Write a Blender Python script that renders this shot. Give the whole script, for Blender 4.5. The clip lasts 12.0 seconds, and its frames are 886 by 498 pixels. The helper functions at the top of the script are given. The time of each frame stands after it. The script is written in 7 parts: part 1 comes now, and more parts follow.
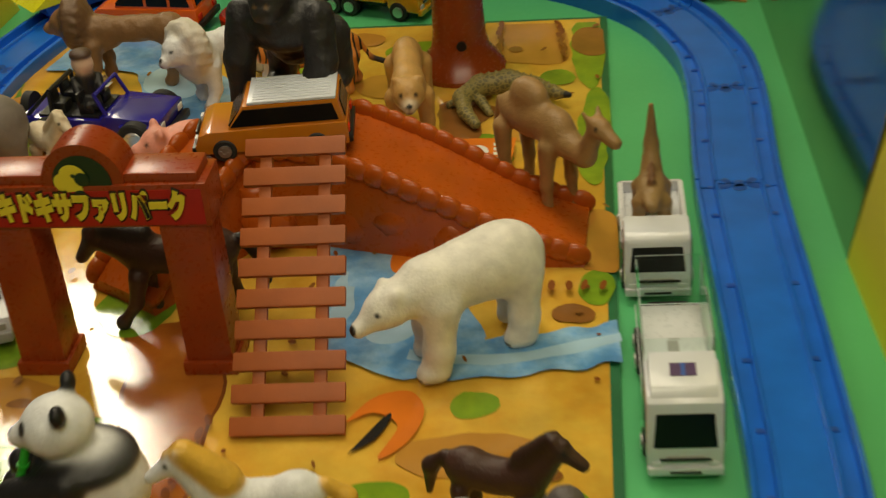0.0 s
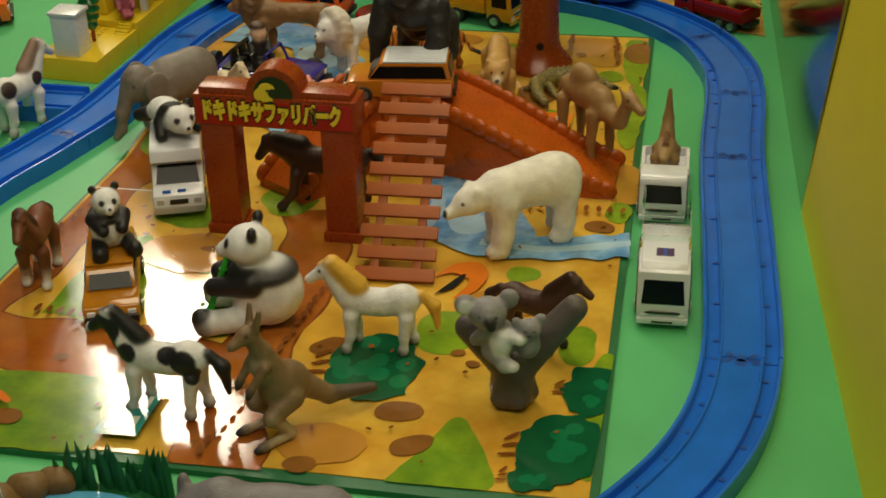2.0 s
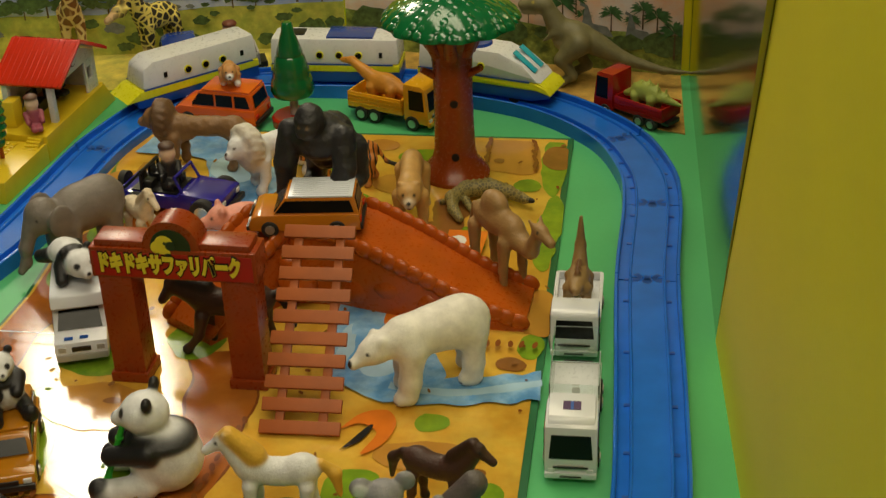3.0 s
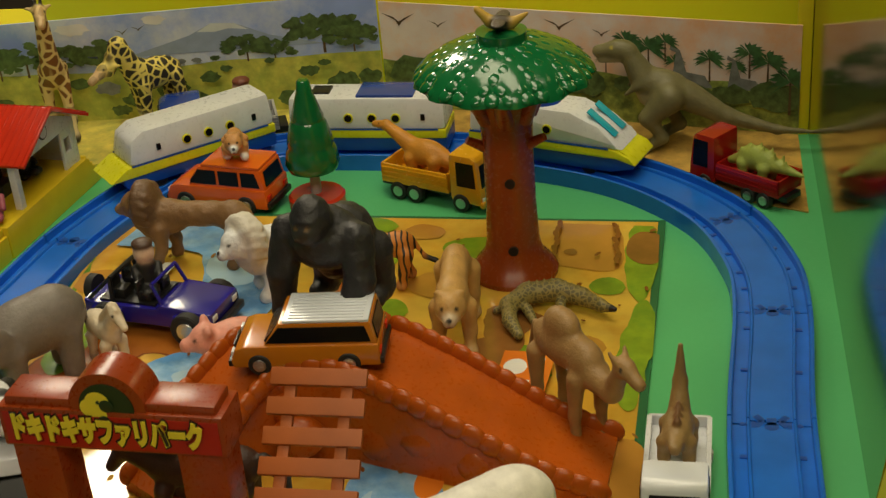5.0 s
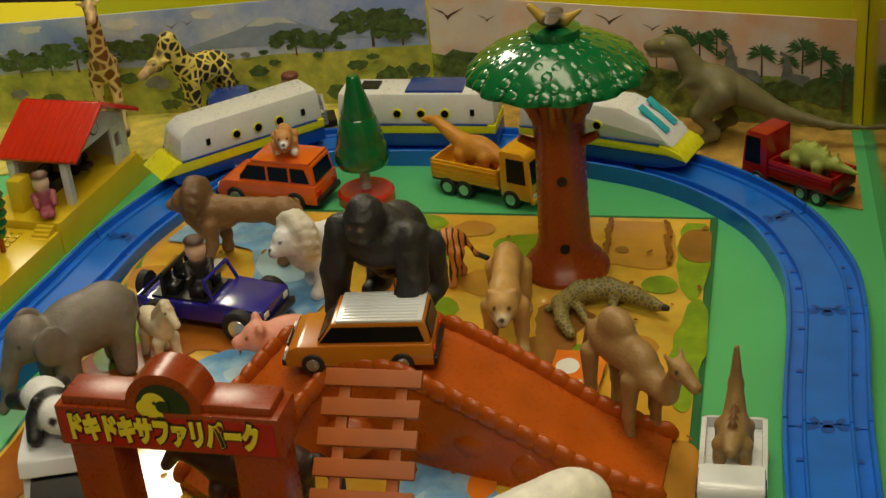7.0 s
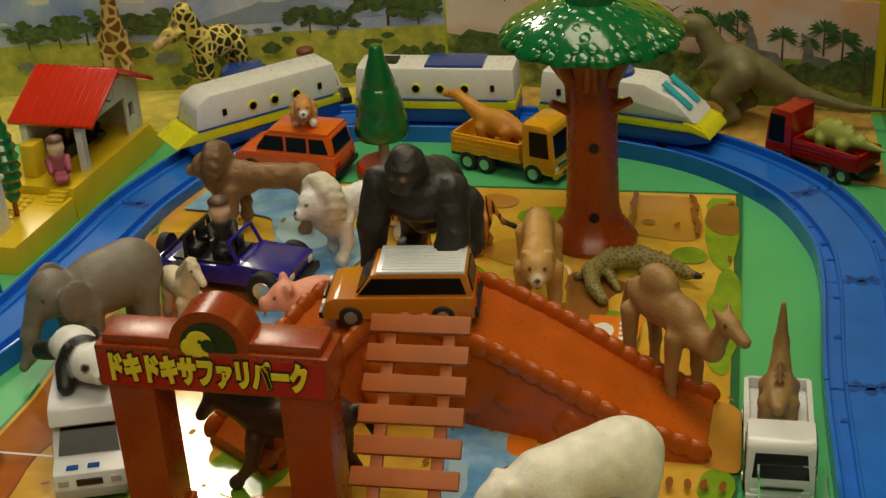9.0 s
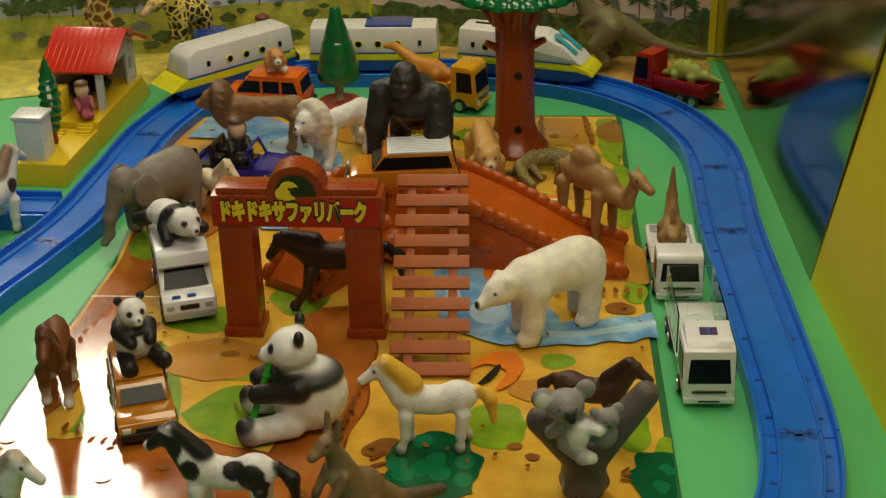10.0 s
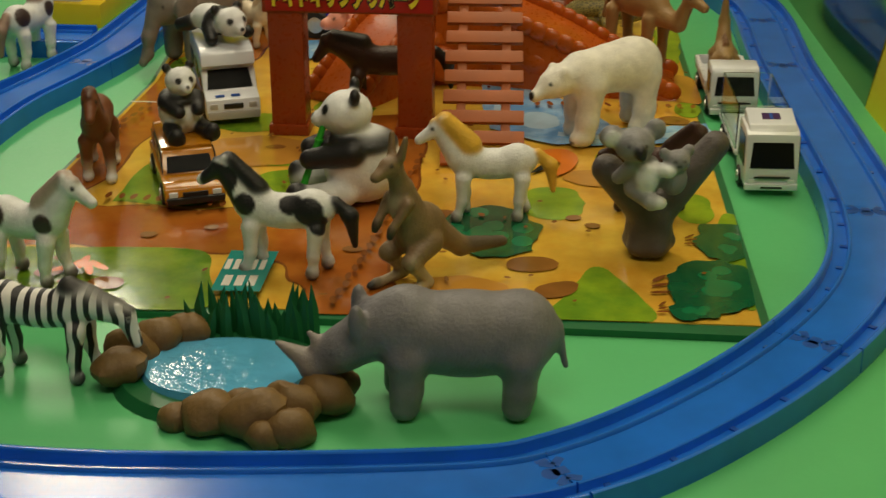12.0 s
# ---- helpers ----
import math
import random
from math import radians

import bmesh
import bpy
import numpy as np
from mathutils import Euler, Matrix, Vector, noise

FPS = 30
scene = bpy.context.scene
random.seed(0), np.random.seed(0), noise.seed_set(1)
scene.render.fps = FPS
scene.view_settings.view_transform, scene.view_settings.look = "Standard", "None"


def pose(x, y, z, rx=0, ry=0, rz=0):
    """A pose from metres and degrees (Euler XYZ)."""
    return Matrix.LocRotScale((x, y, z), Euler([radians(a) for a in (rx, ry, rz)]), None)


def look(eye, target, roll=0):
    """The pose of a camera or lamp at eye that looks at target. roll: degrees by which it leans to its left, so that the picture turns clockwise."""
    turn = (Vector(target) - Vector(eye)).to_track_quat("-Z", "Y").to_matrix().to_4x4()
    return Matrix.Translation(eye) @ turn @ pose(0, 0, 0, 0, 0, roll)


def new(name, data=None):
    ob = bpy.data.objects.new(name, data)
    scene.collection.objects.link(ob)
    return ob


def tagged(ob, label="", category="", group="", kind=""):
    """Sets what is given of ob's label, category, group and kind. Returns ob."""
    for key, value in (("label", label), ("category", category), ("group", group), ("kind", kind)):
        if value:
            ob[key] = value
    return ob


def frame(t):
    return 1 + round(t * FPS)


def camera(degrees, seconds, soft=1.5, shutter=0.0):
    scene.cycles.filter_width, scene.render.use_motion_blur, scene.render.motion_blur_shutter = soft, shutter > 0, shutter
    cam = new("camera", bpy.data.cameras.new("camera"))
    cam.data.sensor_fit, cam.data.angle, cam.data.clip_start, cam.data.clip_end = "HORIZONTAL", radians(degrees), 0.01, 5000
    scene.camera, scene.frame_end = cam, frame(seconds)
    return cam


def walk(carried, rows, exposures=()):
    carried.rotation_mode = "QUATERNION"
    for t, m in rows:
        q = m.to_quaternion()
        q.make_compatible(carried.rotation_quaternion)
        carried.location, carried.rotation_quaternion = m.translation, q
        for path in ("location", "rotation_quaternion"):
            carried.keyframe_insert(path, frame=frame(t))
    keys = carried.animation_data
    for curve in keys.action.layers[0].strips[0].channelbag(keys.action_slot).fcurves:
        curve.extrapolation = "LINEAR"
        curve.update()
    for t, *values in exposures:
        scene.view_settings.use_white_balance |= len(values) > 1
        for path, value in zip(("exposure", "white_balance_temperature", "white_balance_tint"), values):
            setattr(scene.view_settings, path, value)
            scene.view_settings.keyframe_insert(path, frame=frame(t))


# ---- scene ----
cam = camera(34.0, 12.0, soft=1.3, shutter=0.4)
PATH = [
    (0, (-0.0133, -0.2626, 0.3618), (-0.0721, 0.2421, 0.0426), -5.49),
    (0.5, (0.0039, -0.4309, 0.4372), (-0.0433, 0.0745, 0.1172), -3.74),
    (1, (0.0136, -0.5513, 0.4520), (-0.0600, -0.0421, 0.1433), -1.61),
    (1.5, (0.0102, -0.5152, 0.4232), (-0.0867, -0.0065, 0.1201), -1.89),
    (2, (0.0157, -0.5258, 0.4296), (-0.0717, -0.0121, 0.1321), -1.52),
    (2.5, (0.0359, -0.5045, 0.4637), (-0.0442, 0.0112, 0.1677), -1.79),
    (3, (0.0440, -0.4661, 0.4917), (-0.0292, 0.0504, 0.1952), -2.32),
    (3.5, (0.0397, -0.4277, 0.4812), (-0.0400, 0.0916, 0.1913), -2.73),
    (3.7, (0.0472, -0.4077, 0.4661), (-0.0424, 0.1141, 0.1838), -3.50),
    (5.3, (0.0287, -0.2230, 0.4150), (-0.0817, 0.2951, 0.1333), -5.11),
    (5.5, (0.0295, -0.2254, 0.4181), (-0.0831, 0.2927, 0.1373), -5.37),
    (6, (0.0242, -0.2282, 0.4231), (-0.0940, 0.2894, 0.1436), -5.18),
    (6.5, (0.0244, -0.2295, 0.4249), (-0.0965, 0.2870, 0.1445), -5.80),
    (7, (0.0226, -0.2309, 0.4208), (-0.1008, 0.2822, 0.1353), -5.50),
    (7.2, (0.0225, -0.2298, 0.4188), (-0.1040, 0.2811, 0.1308), -5.57),
    (8.8, (-0.0074, -0.2407, 0.3963), (-0.1229, 0.2811, 0.1235), -3.78),
    (9, (-0.0151, -0.2443, 0.3862), (-0.1234, 0.2775, 0.1105), -3.67),
    (9.5, (-0.0432, -0.2911, 0.3836), (-0.1224, 0.2350, 0.1062), -2.24),
    (10, (-0.0912, -0.5214, 0.4350), (-0.1158, 0.0130, 0.1634), -1.35),
    (10.5, (-0.1365, -0.5182, 0.3866), (-0.1406, 0.0160, 0.1136), -0.92),
    (11, (-0.1374, -0.5259, 0.3613), (-0.1373, 0.0106, 0.0927), -0.16),
    (11.5, (-0.1271, -0.5698, 0.3289), (-0.1330, -0.0303, 0.0664), -0.86),
    (12, (-0.1249, -0.5668, 0.2957), (-0.1461, -0.0234, 0.0423), 0.08),
]

walk(cam, [(t, look(eye, target, roll)) for t, eye, target, roll in PATH])

# ---- world and lights ----
world = bpy.data.worlds.new("room_air")
scene.world = world
world.use_nodes = True
world.node_tree.nodes["Background"].inputs[0].default_value = (1.0, 0.885, 0.68, 1)
world.node_tree.nodes["Background"].inputs[1].default_value = 0.10


def area_lamp(name, eye, target, sx, sy, watts, col):
    d = bpy.data.lights.new(name, "AREA")
    d.shape, d.size, d.size_y, d.energy, d.color = "RECTANGLE", sx, sy, watts, col
    ob = new(name, d)
    ob.matrix_world = look(eye, target)
    return ob


# ceiling tube behind the display; lamps over and before it added to even brightness
area_lamp("ceiling_lamp_back", (-0.78, 1.37, 0.92), (-0.25, 0.15, 0), 0.22, 0.34, 6.5, (1.0, 0.89, 0.66))
area_lamp("ceiling_fill_front", (0.0, -0.55, 1.36), (-0.16, 0.60, 0), 1.2, 0.5, 14.0, (1.0, 0.87, 0.60))
area_lamp("ceiling_fill_middle", (-0.10, 0.56, 1.36), (-0.16, 0.50, 0), 1.2, 0.5, 12.5, (1.0, 0.87, 0.60))
scene.view_settings.exposure = -0.30

# ---- materials ----
MATS = {}


def node_mat(name, col, rough=0.4, metal=0.0, noise_scale=60.0, vary=0.08, bump=0.0, coat=0.0, attr=False, bump_scale=400.0, col2=None):
    """Principled surface whose colour drifts at two scales, with a fine relief."""
    if name in MATS:
        return MATS[name]
    m = bpy.data.materials.new(name)
    m.use_nodes = True
    nt = m.node_tree
    b = nt.nodes["Principled BSDF"]
    b.inputs["Roughness"].default_value = rough
    b.inputs["Metallic"].default_value = metal
    b.inputs["Coat Weight"].default_value = coat
    b.inputs["Coat Roughness"].default_value = 0.08
    tc = nt.nodes.new("ShaderNodeTexCoord")
    n1 = nt.nodes.new("ShaderNodeTexNoise")
    n1.inputs["Scale"].default_value = noise_scale
    n1.inputs["Detail"].default_value = 6
    nt.links.new(tc.outputs["Object"], n1.inputs["Vector"])
    hsv = nt.nodes.new("ShaderNodeHueSaturation")
    mr = nt.nodes.new("ShaderNodeMapRange")
    mr.inputs[1].default_value, mr.inputs[2].default_value = 0.3, 0.7
    mr.inputs[3].default_value, mr.inputs[4].default_value = 1 - vary, 1 + vary
    nt.links.new(n1.outputs[0], mr.inputs[0])
    nt.links.new(mr.outputs[0], hsv.inputs["Value"])
    if attr:
        at = nt.nodes.new("ShaderNodeAttribute")
        at.attribute_name = "paint"
        nt.links.new(at.outputs["Color"], hsv.inputs["Color"])
    else:
        hsv.inputs["Color"].default_value = (*col, 1)
        if col2:
            big = nt.nodes.new("ShaderNodeTexNoise")
            big.inputs["Scale"].default_value = noise_scale * 0.45
            big.inputs["Detail"].default_value = 8
            big.inputs["Roughness"].default_value = 0.65
            nt.links.new(tc.outputs["Object"], big.inputs["Vector"])
            ramp = nt.nodes.new("ShaderNodeValToRGB")
            ramp.color_ramp.elements[0].position, ramp.color_ramp.elements[1].position = 0.40, 0.62
            ramp.color_ramp.elements[0].color, ramp.color_ramp.elements[1].color = (*col, 1), (*col2, 1)
            nt.links.new(big.outputs[0], ramp.inputs[0])
            nt.links.new(ramp.outputs[0], hsv.inputs["Color"])
    nt.links.new(hsv.outputs[0], b.inputs["Base Color"])
    n2 = nt.nodes.new("ShaderNodeTexNoise")
    n2.inputs["Scale"].default_value = bump_scale
    n2.inputs["Detail"].default_value = 4
    nt.links.new(tc.outputs["Object"], n2.inputs["Vector"])
    rr = nt.nodes.new("ShaderNodeMapRange")
    rr.inputs[3].default_value, rr.inputs[4].default_value = max(rough - 0.07, 0.02), min(rough + 0.09, 1)
    nt.links.new(n2.outputs[0], rr.inputs[0])
    nt.links.new(rr.outputs[0], b.inputs["Roughness"])
    if bump:
        bp = nt.nodes.new("ShaderNodeBump")
        bp.inputs["Strength"].default_value = bump
        bp.inputs["Distance"].default_value = 0.0006
        nt.links.new(n2.outputs[0], bp.inputs["Height"])
        nt.links.new(bp.outputs[0], b.inputs["Normal"])
    MATS[name] = m
    return m


def pattern_mat(name, base, mark, kind, scale):
    """Painted coat: giraffe patches, or zebra and tiger stripes, over a base colour."""
    m = node_mat(name, base, 0.5, bump=0.3)
    nt = m.node_tree
    b = nt.nodes["Principled BSDF"]
    tc = nt.nodes.new("ShaderNodeTexCoord")
    at = nt.nodes.new("ShaderNodeAttribute")
    at.attribute_name = "paint"
    mix = nt.nodes.new("ShaderNodeMix")
    mix.data_type = "RGBA"
    mix.inputs[7].default_value = (*mark, 1)
    nt.links.new(at.outputs["Color"], mix.inputs[6])
    ramp = nt.nodes.new("ShaderNodeValToRGB")
    if kind == "patch":
        v = nt.nodes.new("ShaderNodeTexVoronoi")
        v.feature = "DISTANCE_TO_EDGE"
        v.inputs["Scale"].default_value = scale
        nt.links.new(tc.outputs["Object"], v.inputs["Vector"])
        nt.links.new(v.outputs["Distance"], ramp.inputs[0])
        ramp.color_ramp.elements[0].position, ramp.color_ramp.elements[1].position = 0.09, 0.15
    else:
        w = nt.nodes.new("ShaderNodeTexWave")
        w.inputs["Scale"].default_value = scale
        w.inputs["Distortion"].default_value = 3.5
        w.inputs["Detail"].default_value = 1.5
        w.inputs["Detail Scale"].default_value = 1.2
        w.bands_direction = "X"
        nt.links.new(tc.outputs["Object"], w.inputs["Vector"])
        nt.links.new(w.outputs["Fac"], ramp.inputs[0])
        ramp.color_ramp.elements[0].position, ramp.color_ramp.elements[1].position = (0.5, 0.6) if kind == "zebra" else (0.7, 0.8)
    mul = nt.nodes.new("ShaderNodeMath")
    mul.operation = "MULTIPLY"
    nt.links.new(ramp.outputs[0], mul.inputs[0])
    nt.links.new(at.outputs["Alpha"], mul.inputs[1])
    nt.links.new(mul.outputs[0], mix.inputs[0])
    nt.links.new(mix.outputs[2], b.inputs["Base Color"])
    return m


TOY = node_mat("painted_vinyl", (1, 1, 1), 0.46, vary=0.12, bump=0.6, attr=True, noise_scale=150, bump_scale=700)
GIRAFFE = pattern_mat("giraffe_coat", (0.8, 0.6, 0.25), (0.22, 0.08, 0.02), "patch", 130)
GIRAFFE2 = pattern_mat("spotted_coat", (0.8, 0.65, 0.2), (0.03, 0.025, 0.02), "patch", 190)
ZEBRA = pattern_mat("zebra_coat", (0.8, 0.8, 0.8), (0.015, 0.015, 0.02), "zebra", 58)
TIGER = pattern_mat("tiger_coat", (0.7, 0.25, 0.03), (0.02, 0.015, 0.01), "tiger", 75)
CROC = pattern_mat("scaly_skin", (0.25, 0.2, 0.06), (0.13, 0.11, 0.04), "patch", 320)

GREEN_BOARD = node_mat("green_paper", (0.10, 0.52, 0.20), 0.42, vary=0.07, noise_scale=9, bump=0.08)
BLUE = node_mat("blue_plastic", (0.015, 0.16, 0.72), 0.19, vary=0.1, noise_scale=40, bump=0.05)
BLUE_DK = node_mat("dark_blue_plastic", (0.008, 0.08, 0.42), 0.35, vary=0.1)
BROWN_P = node_mat("reddish_brown_plastic", (0.29, 0.043, 0.006), 0.28, vary=0.1, bump=0.1)
RAMP_P = node_mat("orange_brown_plastic", (0.44, 0.085, 0.005), 0.28, vary=0.12, bump=0.15)
PLANK_P = node_mat("tan_plastic", (0.36, 0.085, 0.008), 0.5, vary=0.12, bump=0.2)
TREE_G = node_mat("glossy_green_plastic", (0.006, 0.14, 0.04), 0.16, vary=0.12, bump=0.1, coat=0.5)
YELLOW = node_mat("yellow_wall_paint", (0.90, 0.78, 0.015), 0.55, vary=0.04, noise_scale=5, bump=0.05)
YEL_P = node_mat("yellow_plastic", (0.75, 0.55, 0.02), 0.3, vary=0.05)
WHITE_P = node_mat("white_plastic", (0.76, 0.79, 0.84), 0.28, vary=0.05)
WHITE_C = node_mat("white_car_paint", (0.74, 0.78, 0.86), 0.22, vary=0.04, coat=0.4)
RED_P = node_mat("red_plastic", (0.60, 0.03, 0.008), 0.2, vary=0.06, coat=0.3)
RED_C = node_mat("red_car_paint", (0.38, 0.012, 0.008), 0.22, coat=0.5)
ORANGE_C = node_mat("orange_car_paint", (0.78, 0.13, 0.01), 0.22, coat=0.5)
AMBER_C = node_mat("amber_car_paint", (0.46, 0.18, 0.008), 0.13, coat=0.6)
YEL_C = node_mat("yellow_car_paint", (0.82, 0.40, 0.012), 0.24, coat=0.4)
BLUE_C = node_mat("blue_car_paint", (0.018, 0.06, 0.36), 0.22, coat=0.5)
NAVY_C = node_mat("purple_blue_car_paint", (0.02, 0.015, 0.28), 0.22, coat=0.6)
BLACK = node_mat("black_plastic", (0.012, 0.012, 0.013), 0.35)
RUBBER = node_mat("black_rubber", (0.015, 0.015, 0.015), 0.6)
CHROME = node_mat("chrome", (0.7, 0.7, 0.7), 0.3, metal=1.0)
GLASS_D = node_mat("dark_window_plastic", (0.006, 0.007, 0.008), 0.2)
GREY_P = node_mat("grey_plastic", (0.42, 0.42, 0.42), 0.4)
DK_GREEN = node_mat("dark_green_edge", (0.012, 0.14, 0.05), 0.4)
ROCK = node_mat("brown_rock_paint", (0.22, 0.13, 0.04), 0.55, vary=0.3, bump=0.6, col2=(0.11, 0.062, 0.022))
REED = node_mat("reed_green", (0.01, 0.13, 0.04), 0.45)
POND = node_mat("pond_blue", (0.10, 0.42, 0.70), 0.08, vary=0.1, coat=1.0, bump=1.0, bump_scale=160)
BAMBOO = node_mat("bamboo_green", (0.03, 0.42, 0.03), 0.35)
CYAN = node_mat("cyan_window", (0.02, 0.45, 0.62), 0.12, coat=0.6)
YG = node_mat("lemon_plastic", (0.75, 0.75, 0.02), 0.28)
ROOM = node_mat("room_plaster", (0.30, 0.26, 0.21), 0.8, noise_scale=2)
FLOORM = node_mat("room_floor_vinyl", (0.2, 0.15, 0.1), 0.5, noise_scale=3)
GLASS_D.node_tree.nodes["Principled BSDF"].inputs["Specular IOR Level"].default_value = 0.2
clear = bpy.data.materials.new("clear_acrylic")
clear.use_nodes = True
_b = clear.node_tree.nodes["Principled BSDF"]
_b.inputs["Transmission Weight"].default_value = 1.0
_b.inputs["Roughness"].default_value = 0.03
_b.inputs["IOR"].default_value = 1.15
_b.inputs["Base Color"].default_value = (0.86, 0.95, 0.92, 1)
smoke = node_mat("smoked_acrylic", (0.30, 0.29, 0.17), 0.09, metal=1.0, vary=0.3, noise_scale=6)


def print_mat(name, col, vary=0.12, scale=45, col2=None):
    return node_mat("print_" + name, col, 0.12, vary=vary, noise_scale=scale, coat=0.35, col2=col2, bump=0.10, bump_scale=130)


P_SAND = print_mat("sand", (0.72, 0.47, 0.066), 0.16, 40, (0.66, 0.34, 0.034))
P_PATH = print_mat("path", (0.42, 0.14, 0.020), 0.16, 45, (0.34, 0.085, 0.010))
P_GRASS = print_mat("grass", (0.22, 0.34, 0.02), 0.2, 70, (0.11, 0.24, 0.015))
P_GRASS2 = print_mat("light_grass", (0.24, 0.38, 0.02), 0.15, 60, (0.14, 0.29, 0.02))
P_BUSH = print_mat("bush", (0.006, 0.11, 0.045), 0.15, 60)
P_BUSH2 = print_mat("bush_light", (0.008, 0.19, 0.08), 0.1, 60)
P_BRK = print_mat("brown", (0.26, 0.11, 0.025), 0.2)
P_LINE = print_mat("line", (0.22, 0.07, 0.015), 0.2)
P_WATER = print_mat("water", (0.12, 0.33, 0.66), 0.2, 90, (0.30, 0.52, 0.74))
P_WATERL = print_mat("water_light", (0.38, 0.58, 0.75), 0.15, 40)
P_SIGN = print_mat("teal_sign", (0.02, 0.28, 0.27), 0.1)
P_WHITE = print_mat("white", (0.8, 0.8, 0.76), 0.04)
P_ORANGE = print_mat("orange", (0.75, 0.20, 0.02), 0.1)
P_BLACK = print_mat("black", (0.02, 0.02, 0.02), 0.1)
P_TAN = print_mat("tan", (0.52, 0.25, 0.04), 0.15, 30)


# ---- plan: the print and the railway were drawn on a flat sketch; plan() takes a sketch point to the board ----
def plan(x, y):
    u = -0.0072 + 0.956 * x + 0.0652 * y + 0.3042 * x * y - 0.0893 * y * y + 0.0161 * x * x
    v = -0.002 - 0.0155 * x + 1.0295 * y - 0.0874 * x * y + 0.28 * y * y - 0.0168 * x * x
    return (u, v)


def at(x, y, z, heading=0.0, size=1.0):
    return pose(x, y, z, 0, 0, heading) @ Matrix.Scale(size, 4)


# ---- mesh helpers ----
def mesh_of(name, bm, mat, smooth=True):
    me = bpy.data.meshes.new(name)
    bm.normal_update()
    bm.to_mesh(me)
    bm.free()
    for m in mat if isinstance(mat, (list, tuple)) else [mat]:
        me.materials.append(m)
    if smooth:
        me.polygons.foreach_set("use_smooth", [True] * len(me.polygons))
        me.set_sharp_from_angle(angle=radians(38))
    return me


def part(name, bm, mat, parent=None, label="", kind=""):
    ob = new(name, mesh_of(name, bm, mat))
    if parent:
        ob.parent = parent
    return tagged(ob, label=label, kind=kind)


def thing(name, label, category, m, group=""):
    ob = new(name)
    ob.empty_display_size = 0.01
    ob.matrix_world = m
    return tagged(ob, label, category, group)


def box(bm, c, s, bevel=0.0, m=None, seg=2):
    r = bmesh.ops.create_cube(bm, size=1.0)
    vs = r["verts"]
    for v in vs:
        v.co = Vector((v.co.x * s[0] + c[0], v.co.y * s[1] + c[1], v.co.z * s[2] + c[2]))
    if bevel:
        es = list({e for v in vs for e in v.link_edges})
        out = bmesh.ops.bevel(bm, geom=es, offset=bevel, segments=seg, profile=0.6, affect="EDGES")
        vs = list({v for f in out["faces"] for v in f.verts} | {v for v in vs if v.is_valid})
    if m is not None:
        bmesh.ops.transform(bm, matrix=m, verts=vs)
    return bm


def cyl(bm, a, b, ra, rb=None, seg=20):
    a, b = Vector(a), Vector(b)
    d = b - a
    m = Matrix.Translation((a + b) / 2) @ d.to_track_quat("Z", "Y").to_matrix().to_4x4()
    bmesh.ops.create_cone(bm, cap_ends=True, segments=seg, radius1=ra, radius2=ra if rb is None else rb, depth=d.length, matrix=m)
    return bm


def ball(bm, c, r, seg=14):
    m = Matrix.Translation(c) @ Matrix.Diagonal((*(r if isinstance(r, tuple) else (r, r, r)), 1))
    bmesh.ops.create_uvsphere(bm, u_segments=seg, v_segments=max(6, seg * 2 // 3), radius=1, matrix=m)
    return bm


def prism(bm, pts, y0, y1, bevel=0.0, taper=1.0, ztop=None):
    """A side profile of (x, z) points drawn out from y0 to y1; taper narrows what lies above ztop."""
    def yy(y, z):
        return y * (taper if ztop is not None and z > ztop else 1.0)
    va = [bm.verts.new((x, yy(y0, z), z)) for x, z in pts]
    vb = [bm.verts.new((x, yy(y1, z), z)) for x, z in pts]
    n = len(pts)
    bm.faces.new(va)
    bm.faces.new(vb[::-1])
    for i in range(n):
        bm.faces.new((va[i], vb[i], vb[(i + 1) % n], va[(i + 1) % n]))
    bmesh.ops.recalc_face_normals(bm, faces=bm.faces[:])
    if bevel:
        bmesh.ops.bevel(bm, geom=list({e for v in va + vb for e in v.link_edges}), offset=bevel, segments=2, profile=0.6, affect="EDGES")
    return bm


def lathe(bm, prof, seg=32, c=(0, 0, 0)):
    rings = [[bm.verts.new((c[0] + r * math.cos(2 * math.pi * i / seg), c[1] + r * math.sin(2 * math.pi * i / seg), c[2] + z)) for i in range(seg)] for r, z in prof]
    for a, b in zip(rings, rings[1:]):
        for i in range(seg):
            bm.faces.new((a[i], a[(i + 1) % seg], b[(i + 1) % seg], b[i]))
    bm.faces.new(rings[0][::-1])
    bm.faces.new(rings[-1])
    return bm


def smooth_line(pts, n=12):
    """Points along a smooth curve through the given points."""
    ps = [Vector(p) for p in pts]
    ps = [2 * ps[0] - ps[1]] + ps + [2 * ps[-1] - ps[-2]]
    out = []
    for i in range(1, len(ps) - 2):
        for k in range(n):
            t = k / n
            a, b, c, d = ps[i - 1 : i + 3]
            out.append(0.5 * (2 * b + (c - a) * t + (2 * a - 5 * b + 4 * c - d) * t * t + (3 * b - a - 3 * c + d) * t ** 3))
    out.append(ps[-2])
    return out


